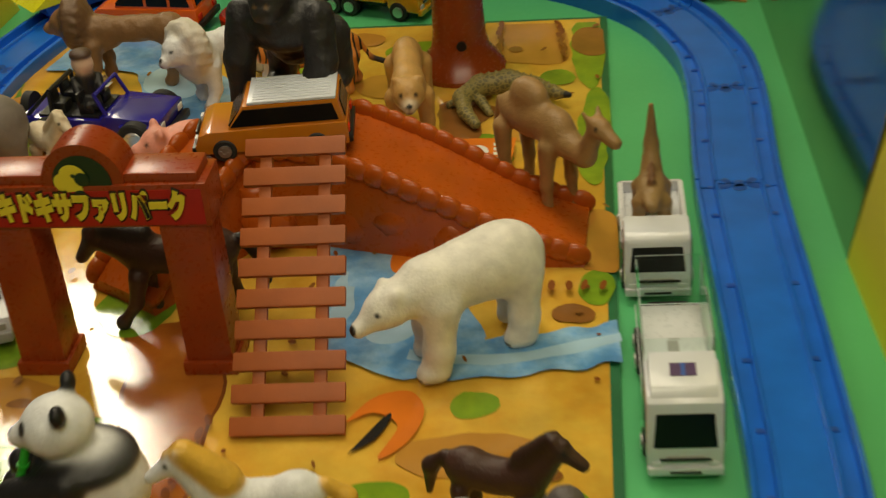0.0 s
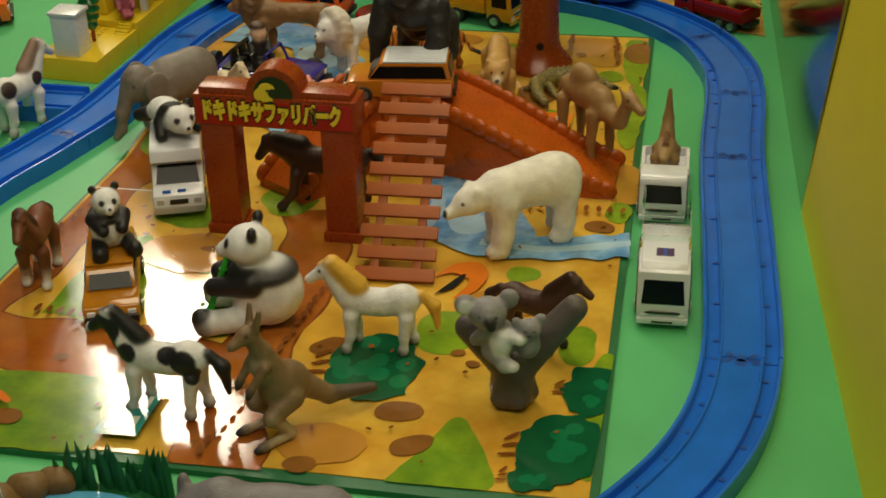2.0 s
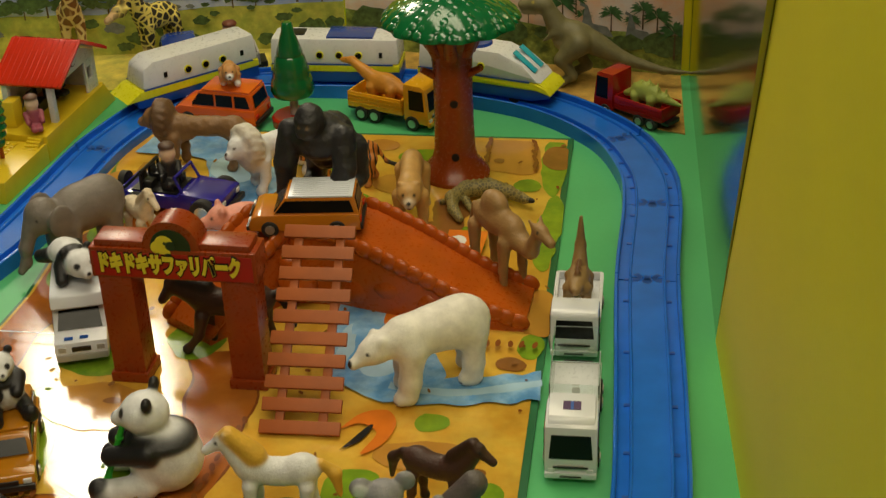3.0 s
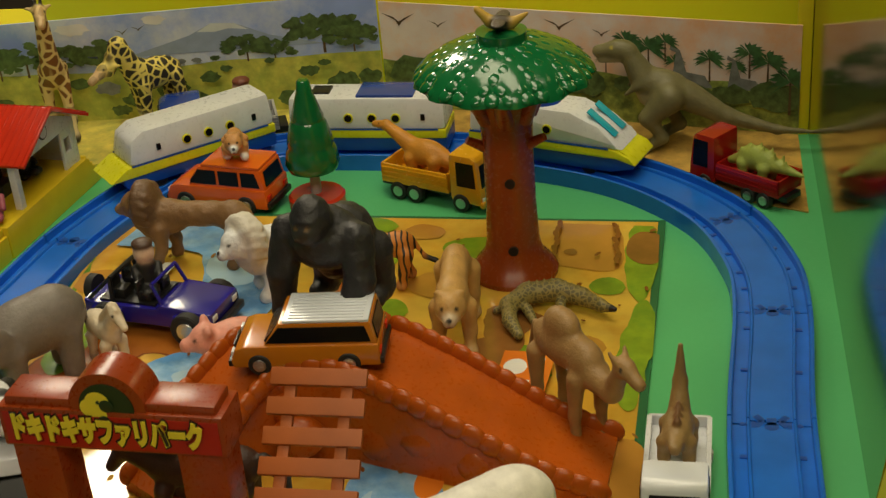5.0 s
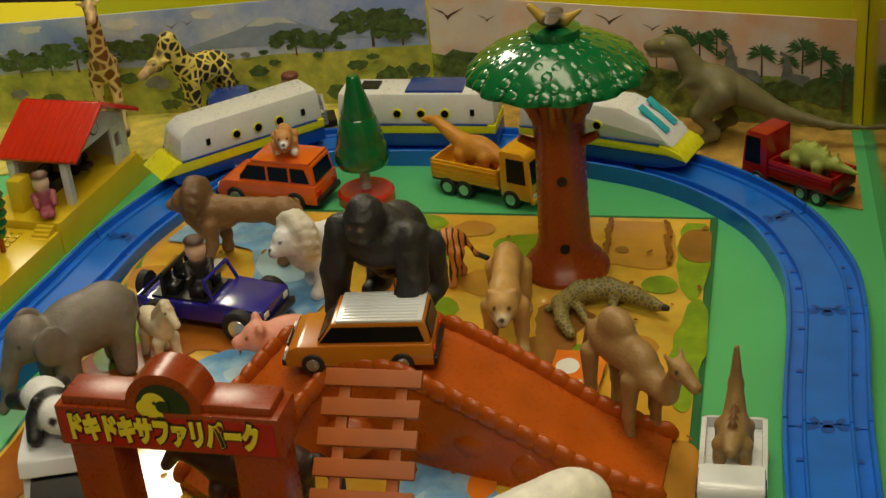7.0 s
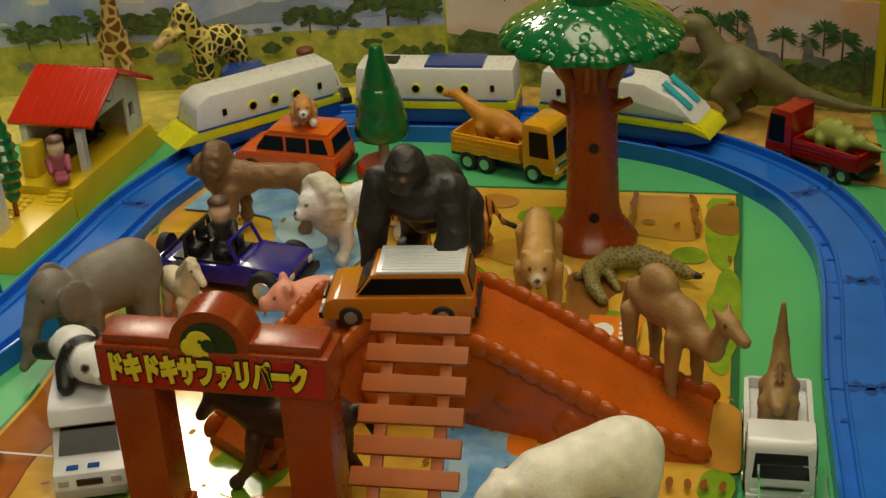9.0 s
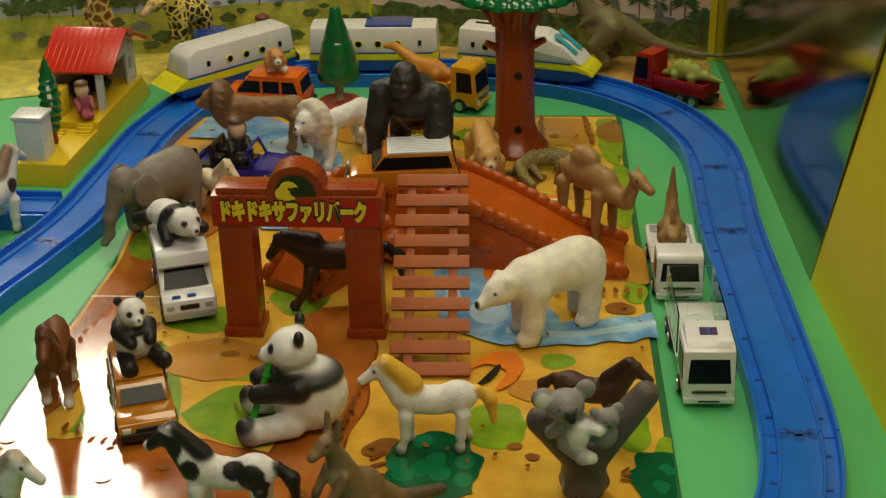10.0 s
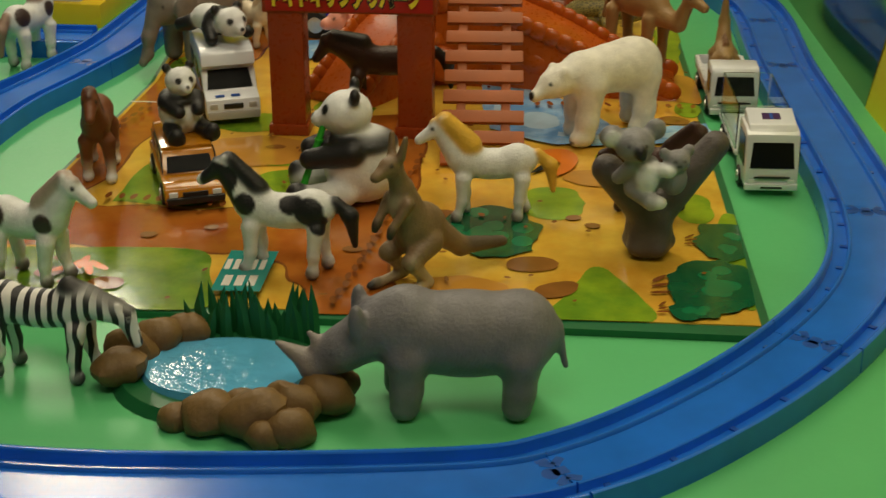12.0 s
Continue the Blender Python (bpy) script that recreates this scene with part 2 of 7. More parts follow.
def sweep(bm, line, prof):
    """A closed profile of (across, up) drawn along a line that lies nearly level."""
    rings = []
    for i, p in enumerate(line):
        d = (line[min(i + 1, len(line) - 1)] - line[max(i - 1, 0)]).normalized()
        side = Vector((d.y, -d.x, 0)).normalized()
        rings.append([bm.verts.new(p + side * a + Vector((0, 0, z))) for a, z in prof])
    n = len(prof)
    for r, s in zip(rings, rings[1:]):
        for i in range(n):
            bm.faces.new((r[i], r[(i + 1) % n], s[(i + 1) % n], s[i]))
    bm.faces.new(rings[0])
    bm.faces.new(rings[-1][::-1])
    bmesh.ops.recalc_face_normals(bm, faces=bm.faces[:])
    return bm


# ---- moulded figures: rounded limbs merged into one skin ----
def cap(a, b, ra, rb, col, pat=0.0):
    return ("cap", np.array(a, float), np.array(b, float), ra, rb, col, pat)


def ell(c, r, col, pat=0.0, turn=0.0):
    return ("ell", np.array(c, float), np.array(r, float), turn, 0, col, pat)


def spot(c, r, col, pat=0.0):
    return ("spot", np.array(c, float), r, 0, 0, col, pat)


def dist_to(p, q):
    if q[0] == "cap":
        a, b, ra, rb = q[1:5]
        ab = b - a
        t = np.clip(((p - a) @ ab) / max(ab @ ab, 1e-12), 0, 1)
        return np.linalg.norm(p - a - t[..., None] * ab, axis=-1) - (ra + (rb - ra) * t)
    c, r, turn = q[1:4]
    d = p - c
    if turn:
        s, k = math.sin(turn), math.cos(turn)
        d = np.stack([d[..., 0] * k + d[..., 2] * s, d[..., 1], -d[..., 0] * s + d[..., 2] * k], -1)
    k0 = np.linalg.norm(d / r, axis=-1)
    k1 = np.linalg.norm(d / (r * r), axis=-1)
    return k0 * (k0 - 1) / np.maximum(k1, 1e-9)


def figure_mesh(name, prims, mat, k=0.0025, h=0.0011, relief=0.0002):
    solid = [q for q in prims if q[0] != "spot"]
    lo = np.min([np.minimum(q[1], q[2]) - max(q[3], q[4]) if q[0] == "cap" else q[1] - max(q[2]) for q in solid], 0) - 3 * h
    hi = np.max([np.maximum(q[1], q[2]) + max(q[3], q[4]) if q[0] == "cap" else q[1] + max(q[2]) for q in solid], 0) + 3 * h
    n = np.ceil((hi - lo) / h).astype(int) + 1
    ax = [lo[i] + h * np.arange(n[i]) for i in range(3)]
    p = np.stack(np.meshgrid(*ax, indexing="ij"), -1)
    d = np.full(p.shape[:3], 1.0)
    for q in solid:
        e = dist_to(p, q)
        u = np.clip(0.5 + 0.5 * (e - d) / k, 0, 1)
        d = e * (1 - u) + d * u - k * u * (1 - u)
    s = d < 0
    tot, cnt = np.zeros((*(n - 1), 3)), np.zeros(n - 1)
    for axis in range(3):
        o1, o2 = [a for a in range(3) if a != axis]
        for i in (0, 1):
            for j in (0, 1):
                sl0, sl1 = [slice(0, -1)] * 3, [slice(0, -1)] * 3
                for o, v in ((o1, i), (o2, j)):
                    sl0[o] = sl1[o] = slice(v, n[o] - 1 + v)
                sl0[axis], sl1[axis] = slice(0, -1), slice(1, None)
                d0, d1 = d[tuple(sl0)], d[tuple(sl1)]
                cross = (d0 < 0) != (d1 < 0)
                t = np.where(cross, d0 / np.where(cross, d0 - d1, 1), 0)
                tot += np.where(cross[..., None], p[tuple(sl0)] + t[..., None] * h * np.eye(3)[axis], 0)
                cnt += cross
    mask = cnt > 0
    idx = np.full(n - 1, -1)
    idx[mask] = np.arange(mask.sum())
    verts = tot[mask] / cnt[mask][:, None]
    faces = []
    for axis in range(3):
        o1, o2 = [(1, 2), (2, 0), (0, 1)][axis]
        sl0, sl1 = [slice(None)] * 3, [slice(None)] * 3
        sl0[axis], sl1[axis] = slice(0, -1), slice(1, None)
        ch = np.argwhere(s[tuple(sl0)] != s[tuple(sl1)])
        q4 = []
        for i, j in ((1, 1), (0, 1), (0, 0), (1, 0)):
            g = ch.copy()
            g[:, o1] -= i
            g[:, o2] -= j
            q4.append(idx[tuple(g.T)])
        q4 = np.stack(q4, 1)
        flip = ~s[tuple(ch.T)]
        q4[flip] = q4[flip][:, ::-1]
        faces.append(q4)
    faces = np.concatenate(faces)
    w = np.stack([np.exp(-np.clip(dist_to(verts, q), -0.004, 0.03) / 0.0005) for q in solid], 1)
    w /= w.sum(1, keepdims=True)
    col = w @ np.array([[*q[5], q[6]] for q in solid])
    for q in prims:
        if q[0] == "spot":
            u = np.clip((q[2] - np.linalg.norm(verts - q[1], axis=1)) / 0.0007 + 0.5, 0, 1)[:, None]
            col = col * (1 - u) + u * np.array([*q[5], q[6]])
    shake = np.array([0.45 * noise.noise_vector(v * 420) + 0.55 * noise.noise_vector(v * 170 + Vector((9, 2, 5))) for v in map(Vector, verts.tolist())])
    verts = verts + relief * shake
    me = bpy.data.meshes.new(name)
    me.from_pydata(verts.tolist(), [], faces.tolist())
    me.materials.append(mat)
    at = me.color_attributes.new("paint", "FLOAT_COLOR", "POINT")
    at.data.foreach_set("color", col.astype(np.float32).ravel())
    me.polygons.foreach_set("use_smooth", [True] * len(me.polygons))
    me.update()
    return me


def figure(name, prims, label, category, x, y, z, heading, mat=TOY, k=0.0025, h=0.0011, group="toy animals", scale=1.0, relief=0.0001):
    ob = new(name, figure_mesh(name, prims, mat, k, h, relief))
    low = min(v.co.z for v in ob.data.vertices) * scale
    ob.matrix_world = pose(x, y, z - low, 0, 0, heading) @ Matrix.Scale(scale, 4)
    return tagged(ob, label, category, group)


BLK, WHT = (0.012, 0.012, 0.014), (0.77, 0.79, 0.82)


def four_legs(L, H, leg, w, r, col, hoof, pat=0.0, hoofpat=0.0, stance=(0.0, 0.0, 0.0, 0.0), lowcol=None):
    """Legs of a standing animal: front pair at +x. stance moves each hoof ahead or back."""
    out = []
    for i, (sx, sy) in enumerate(((1, 1), (1, -1), (-1, 1), (-1, -1))):
        x, y = sx * L * 0.36, sy * w * 0.55
        knee = (x + stance[i] * 0.4 - sx * 0.02 * L, y, leg * 0.5)
        foot = (x + stance[i], y, r * 0.9)
        out += [cap((x, y * 0.9, leg * 1.05), knee, r * 1.75, r * 1.1, col, pat), cap(knee, foot, r * 1.05, r * 0.95, lowcol or col, 0 if lowcol else pat),
                cap((foot[0] + r * 0.35, y, r * 0.75), (foot[0] + r * 0.35, y, r * 0.7), r * 1.15, r * 1.15, hoof, hoofpat)]
    return out


def horse(col, mane, hoof, L=0.048, H=0.05, nod=0.0, lowcol=None, spots=(), stance=(0.003, -0.002, 0.002, -0.003), tailc=None, manes=1.0):
    leg = H * 0.5
    r = 0.0026
    top = leg + 0.011
    nk = Vector((L * 0.42, 0, top + 0.002))
    hd = Vector((L * 0.42 + 0.011 + nod * 0.006, 0, top + 0.018 - nod * 0.02))
    ps = [ell((0, 0, top - 0.003), (L * 0.46, 0.0078, 0.0088), col), ell((-L * 0.3, 0, top - 0.001), (0.011, 0.0085, 0.0095), col), ell((L * 0.3, 0, top - 0.001), (0.0105, 0.008, 0.0095), col)]
    ps += four_legs(L, H, leg, 0.012, r, col, hoof, stance=stance, lowcol=lowcol)
    ps += [cap(nk, hd, 0.0072, 0.0042, col), cap(hd, hd + Vector((0.010 - 0.006 * min(nod, 1), 0, -0.007 - 0.005 * min(nod, 1))), 0.0041, 0.0028, col)]
    ps += [cap(hd + Vector((-0.002, s * 0.0025, 0.002)), hd + Vector((-0.002, s * 0.003, 0.0062)), 0.0014, 0.0006, col) for s in (1, -1)]
    ps += [cap(nk + Vector((-0.006, 0, 0.006)), hd + Vector((-0.004, 0, 0.004)), 0.0050 * manes, 0.0036 * manes, mane), cap(hd + Vector((-0.003, 0, 0.004)), hd + Vector((0.003, 0, 0.0035)), 0.0018, 0.0012, mane)]
    tc = tailc or mane
    tx = -L * 0.46 - 0.004
    ps += [cap((tx, 0, top + 0.003), (tx - 0.007, 0, top - 0.004), 0.0028, 0.0036, tc), cap((tx - 0.007, 0, top - 0.004), (tx - 0.009, 0, top - 0.019), 0.0038, 0.0016, tc)]
    ps += [spot(hd + Vector((0.003, s * 0.0036, 0.0005)), 0.0011, BLK) for s in (1, -1)]
    return ps + [spot(c, rr, cc) for c, rr, cc in spots]


def cat_like(col, belly, L=0.06, H=0.04, mane=None, muzzle=WHT, pat=0.0, headup=0.0, maneup=1.0, stance=(0.004, -0.003, 0.004, -0.004)):
    leg = H * 0.55
    top = H * 0.70
    hd = Vector((L * 0.5 + 0.006, 0, top + 0.005 + headup))
    ps = [ell((0, 0, top + 0.0015), (L * 0.42, 0.0072, 0.0076), col, pat), ell((L * 0.28, 0, top), (0.0115, 0.0080, 0.0105), col, pat), ell((-L * 0.3, 0, top), (0.0105, 0.0078, 0.0098), col, pat)]
    ps += four_legs(L, H, leg, 0.014, 0.0031, col, belly, pat=pat, stance=stance)
    ps += [cap((L * 0.36, 0, top + 0.002), hd, 0.008, 0.0072, col, pat), ell(hd, (0.008, 0.0075, 0.0078), col, pat), cap(hd + Vector((0.005, 0, -0.0025)), hd + Vector((0.009, 0, -0.003)), 0.0044, 0.0036, muzzle)]
    ps += [ell(hd + Vector((-0.001, s * 0.0055, 0.0065)), (0.0014, 0.0022, 0.0024), col) for s in (1, -1)]
    if mane:
        ps += [ell(hd + Vector((-0.007, 0, -0.001)), (0.0095, 0.0130, 0.0152 * maneup), mane), ell(hd + Vector((-0.011, 0, -0.010)), (0.0105, 0.0100, 0.0125), mane)]
        ps += [cap(hd + Vector((-0.004, 0.011 * math.cos(a), 0.012 * math.sin(a))), hd + Vector((-0.010, 0.0135 * math.cos(a), 0.014 * math.sin(a) - 0.002)), 0.0030, 0.0012, mane) for a in (0.42 * q for q in range(15))]
    tx = -L * 0.45
    ps += [cap((tx, 0, top + 0.003), (tx - 0.008, 0.003, top - 0.010), 0.0018, 0.0014, col, pat), cap((tx - 0.008, 0.003, top - 0.010), (tx - 0.015, 0.005, top - 0.013), 0.0016, 0.0020, mane or BLK)]
    ps += [spot(hd + Vector((0.0066, s * 0.0034, 0.0022)), 0.0011, BLK) for s in (1, -1)] + [spot(hd + Vector((0.0125, 0, -0.001)), 0.0017, BLK), spot(hd + Vector((0.0118, 0, -0.005)), 0.0012, (0.25, 0.02, 0.02))]
    return ps

# ---- setting ----
def slab(bm, pts, z0, z1):
    va = [bm.verts.new((x, y, z0)) for x, y in pts]
    vb = [bm.verts.new((x, y, z1)) for x, y in pts]
    n = len(pts)
    bm.faces.new(vb)
    bm.faces.new(va[::-1])
    for i in range(n):
        bm.faces.new((va[i], va[(i + 1) % n], vb[(i + 1) % n], vb[i]))
    bmesh.ops.recalc_face_normals(bm, faces=bm.faces[:])
    return bm


Z0 = -0.004  # top of the green board; the picture mat on it is 4 mm thick

bm = bmesh.new()
box(bm, (-0.32, 0.25, Z0 - 0.010), (0.90, 1.14, 0.02), 0.001)
tagged(part("ground", bm, GREEN_BOARD), "green papered display board under all the toys", "board", kind="structure")



def side_panel(profile, x_at, thick):
    """An upright panel with the (y, z) outline; its face stands at x_at(y)."""
    bm = bmesh.new()
    va = [bm.verts.new((x_at(y), y, z)) for y, z in profile]
    vb = [bm.verts.new((x_at(y) + thick, y, z)) for y, z in profile]
    bm.faces.new(va)
    bm.faces.new(vb[::-1])
    for i in range(len(va)):
        j = (i + 1) % len(va)
        bm.faces.new((va[i], vb[i], vb[j], va[j]))
    bmesh.ops.recalc_face_normals(bm, faces=bm.faces[:])
    return bm


# the yellow partition ends in a slanting edge, where the glossy sheet begins
bm = side_panel([(0.306, Z0 - 0.02), (0.800, Z0 - 0.02), (0.800, 0.40), (0.096, 0.40)], lambda y: 0.1035 - 0.014 * (y - 0.3), 0.006)
tagged(part("wall_right_back", bm, smoke), "dark glossy acrylic side panel of the display", "wall", kind="structure")
bm = side_panel([(0.304, Z0 - 0.02), (0.094, 0.40), (-0.42, 0.40), (-0.42, Z0 - 0.02)], lambda y: 0.103 - 0.045 * (y - 0.3), 0.020)
tagged(part("wall_right_front", bm, YELLOW), "yellow painted side partition", "wall", kind="structure")
bm = bmesh.new()
box(bm, (0.0925, 0.7135, 0.19), (0.010, 0.006, 0.42), 0.0008)
tagged(part("trim", bm, YELLOW), "yellow upright strip at the panel corner", "trim", kind="structure")
bm = bmesh.new()
box(bm, (0.05, 0.812, 0.16), (1.1, 0.012, 0.36))
tagged(part("wall_back", bm, YELLOW), "yellow painted back partition", "wall", kind="structure")
bm = bmesh.new()
box(bm, (-0.45, 1.2, 0.2), (5.0, 5.0, 2.4))
bmesh.ops.reverse_faces(bm, faces=bm.faces[:])
for f in bm.faces:
    f.material_index = 1 if f.calc_center_median().z < -0.9 else 0
tagged(part("room_walls", bm, [ROOM, FLOORM]), "plain plastered room around the display", "room", kind="structure")
bm = bmesh.new()
box(bm, (-0.26, 0.3, -0.53), (1.2, 1.5, 1.03), 0.01)
tagged(part("display_table", bm, YELLOW), "yellow painted display table under the board", "table")

# ---- picture mat: thick card with a glossy print ----
MAT = [(0.004, -0.012), (0.001, 0.492), (-0.327, 0.483), (-0.340, 0.275), (-0.368, 0.13), (-0.384, 0.0)]


mat_ob = thing("picture_mat", "glossy printed safari play mat with a dark green edge", "mat", pose(0, 0, 0))
part("card", slab(bmesh.new(), [plan(x, y) for x, y in MAT], Z0, -0.0006), DK_GREEN, mat_ob)
INN = [(-0.001, -0.0035), (-0.003, 0.489), (-0.3245, 0.480), (-0.3375, 0.275), (-0.3655, 0.13), (-0.379, 0.005)]
part("printed_sheet", slab(bmesh.new(), [plan(x, y) for x, y in INN], -0.0006, 0.0), P_SAND, mat_ob, "sand-coloured glossy printed sheet")
LAYER = [0]


def inside_mat(x, y):
    y = min(max(y, -0.003), 0.484)
    left = float(np.interp(y, (0, 0.13, 0.275, 0.484), (-0.377, -0.3635, -0.3355, -0.3225)))
    return (min(max(x, left), -0.002), y)


def patch(name, pts, mat, rough=0.0015, close=True, n=8, h=None):
    """A printed shape with a slightly wavy outline, lying on the sheet."""
    LAYER[0] += 1
    z = 0.00008 + LAYER[0] * 0.000012 if h is None else h
    ps = [(x, y, 0) for x, y in pts]
    line = smooth_line(ps + ps[:1], n)[:-1] if close else [Vector(p) for p in ps]
    bm = bmesh.new()
    vs = []
    for i, p in enumerate(line):
        q = p + rough * Vector((noise.noise(p * 90 + Vector((LAYER[0], 0, 0))), noise.noise(p * 90 + Vector((0, LAYER[0], 3))), 0))
        vs.append(bm.verts.new((*plan(*inside_mat(q.x, q.y)), z)))
    bm.faces.new(vs)
    bmesh.ops.recalc_face_normals(bm, faces=bm.faces[:])
    if bm.faces[0].normal.z < 0:
        bmesh.ops.reverse_faces(bm, faces=bm.faces[:])
    bmesh.ops.triangulate(bm, faces=bm.faces[:])
    return part(name, bm, mat, mat_ob)


def blob(name, x, y, rx, ry, mat, rough=0.002, turn=0.0):
    c, s = math.cos(turn), math.sin(turn)
    pts = [(x + rx * math.cos(a) * c - ry * math.sin(a) * s, y + rx * math.cos(a) * s + ry * math.sin(a) * c) for a in (math.pi * 2 * i / 9 for i in range(9))]
    return patch(name, pts, mat, rough)


def band(name, pts, width, mat):
    line = smooth_line([(x, y, 0) for x, y in pts], 10)
    left, right = [], []
    for i, p in enumerate(line):
        d = (line[min(i + 1, len(line) - 1)] - line[max(i - 1, 0)]).normalized()
        w = width * (0.5 + 0.05 * math.sin(i * 0.9))
        left.append((p.x - d.y * w, p.y + d.x * w))
        right.append((p.x + d.y * w, p.y - d.x * w))
    return patch(name, left + right[::-1], mat, 0.001, close=False)


# brown roads, with a darker rim below each
ROADS = [([(-0.38, 0.085), (-0.30, 0.078), (-0.235, 0.075), (-0.20, 0.04), (-0.185, -0.01)], 0.045), ([(-0.385, 0.08), (-0.355, 0.16), (-0.335, 0.25), (-0.30, 0.33), (-0.28, 0.38)], 0.045),
         ([(-0.20, 0.03), (-0.195, 0.09), (-0.185, 0.17), (-0.195, 0.23)], 0.038), ([(-0.275, 0.368), (-0.235, 0.362), (-0.20, 0.35)], 0.03)]
for pts, w in ROADS:
    band("road_rim", pts, w + 0.003, P_LINE)
for pts, w in ROADS:
    band("printed_road", pts, w, P_PATH)
patch("lawn", [(-0.378, 0.0), (-0.376, 0.05), (-0.33, 0.056), (-0.272, 0.056), (-0.262, 0.03), (-0.258, 0.0), (-0.31, -0.002)], P_GRASS)
patch("lawn", [(-0.328, 0.108), (-0.318, 0.155), (-0.29, 0.19), (-0.27, 0.13), (-0.28, 0.105)], P_GRASS2)
patch("lawn", [(-0.27, 0.125), (-0.245, 0.15), (-0.215, 0.14), (-0.215, 0.10), (-0.25, 0.105)], P_GRASS2)
patch("lawn", [(-0.102, -0.003), (-0.09, 0.02), (-0.076, 0.048), (-0.06, 0.03), (-0.05, -0.003)], P_GRASS2)
for x, y, rx, ry in ((-0.27, 0.215, 0.028, 0.014), (-0.095, 0.118, 0.017, 0.020), (-0.022, 0.115, 0.010, 0.018), (-0.06, 0.178, 0.010, 0.008), (-0.012, 0.25, 0.008, 0.012), (-0.335, 0.415, 0.012, 0.03), (-0.16, 0.45, 0.018, 0.02),
                     (-0.07, 0.35, 0.02, 0.022), (-0.008, 0.385, 0.007, 0.03), (-0.215, 0.24, 0.018, 0.02), (-0.32, 0.30, 0.012, 0.02), (-0.125, 0.305, 0.02, 0.02), (-0.235, 0.165, 0.03, 0.01), (-0.004, 0.06, 0.012, 0.05)):
    blob("lawn", x, y, rx, ry, P_GRASS2 if x > -0.2 else P_GRASS)
patch("printed_field", [(-0.057, 0.442), (-0.057, 0.486), (-0.027, 0.486), (-0.023, 0.442)], P_TAN, 0.001)
patch("printed_strip", [(-0.018, 0.262), (-0.003, 0.262), (-0.003, 0.300), (-0.018, 0.302)], P_TAN, 0.0015)
patch("printed_strip", [(-0.090, 0.400), (-0.070, 0.404), (-0.058, 0.392), (-0.075, 0.374), (-0.088, 0.378)], P_BRK, 0.003)
patch("printed_card", [(-0.079, 0.364), (-0.058, 0.364), (-0.058, 0.338), (-0.077, 0.338)], P_BRK, 0.0005)
for x, y, rx, ry in ((-0.070, 0.357, 0.0045, 0.004), (-0.066, 0.347, 0.0016, 0.006), (-0.0615, 0.346, 0.001, 0.005)):
    blob("card_mark", x, y, rx, ry, P_WHITE, 0.0006)
for x, y, rx, ry in ((-0.011, 0.452, 0.009, 0.04), (-0.012, 0.36, 0.008, 0.035), (-0.10, 0.455, 0.022, 0.012), (-0.145, 0.395, 0.014, 0.010), (-0.028, 0.425, 0.010, 0.008), (-0.31, 0.36, 0.012, 0.03), (-0.17, 0.475, 0.02, 0.008)):
    blob("lawn", x, y, rx, ry, P_GRASS2)
for x, y, rx, ry in ((-0.258, 0.175, 0.034, 0.02), (-0.12, 0.42, 0.016, 0.012), (-0.04, 0.372, 0.014, 0.010), (-0.135, 0.47, 0.012, 0.008), (-0.10, 0.335, 0.014, 0.010), (-0.31, 0.41, 0.02, 0.012), (-0.18, 0.39, 0.014, 0.010), (-0.19, 0.46, 0.03, 0.02), (-0.06, 0.15, 0.03, 0.012), (-0.14, 0.02, 0.025, 0.015)):
    blob("sand_shade", x, y, rx, ry, P_TAN)
for x, y, rx, ry, a in ((-0.106, 0.049, 0.013, 0.008, 0.1), (-0.094, 0.024, 0.012, 0.007, 0.5), (-0.146, 0.003, 0.009, 0.006, 0), (-0.155, 0.098, 0.012, 0.007, 0.4), (-0.09, 0.36, 0.03, 0.012, 0.7), (-0.022, 0.232, 0.009, 0.006, 0),
                        (-0.009, 0.462, 0.011, 0.016, 0), (-0.03, 0.14, 0.005, 0.003, 0), (-0.04, 0.146, 0.004, 0.003, 0), (-0.075, 0.092, 0.004, 0.003, 0), (-0.25, 0.18, 0.006, 0.003, 0), (-0.233, 0.176, 0.003, 0.003, 0), (-0.085, 0.10, 0.004, 0.003, 0),
                        (-0.36, 0.10, 0.004, 0.003, 0.2), (-0.30, 0.07, 0.005, 0.003, 0.2), (-0.27, 0.08, 0.004, 0.003, 0), (-0.34, 0.03, 0.008, 0.005, 0.3), (-0.31, 0.02, 0.009, 0.006, 0), (-0.185, 0.115, 0.004, 0.004, 0), (-0.05, 0.455, 0.004, 0.003, 0), (-0.065, 0.44, 0.004, 0.003, 0), (-0.195, 0.06, 0.005, 0.003, 0)):
    blob("earth_mark", x, y, rx, ry, P_BRK, 0.0015, a)


def bush(x, y, r, n, sy=1.0):
    rnd = random.Random(int(x * 1e4))
    blob("printed_bush", x, y, r, r * sy, P_BUSH, 0.006)
    for _ in range(n):
        a, q = rnd.uniform(0, 6.28), r * rnd.uniform(0.1, 0.75)
        blob("bush_leaf", x + q * math.cos(a), y + q * sy * math.sin(a), r * 0.22, r * 0.22, P_BUSH2, 0.001)
    for k in range(3):
        blob("bush_twig", x - r * 1.15, y - r * 0.3 + k * r * 0.3, r * 0.22, r * 0.06, P_LINE, 0.001, 0.4 * k)


bush(-0.127, 0.083, 0.026, 9, 1.1)
bush(-0.010, 0.078, 0.015, 5, 1.3)
bush(-0.020, 0.030, 0.022, 7, 1.2)
bush(-0.030, 0.008, 0.013, 4, 0.8)
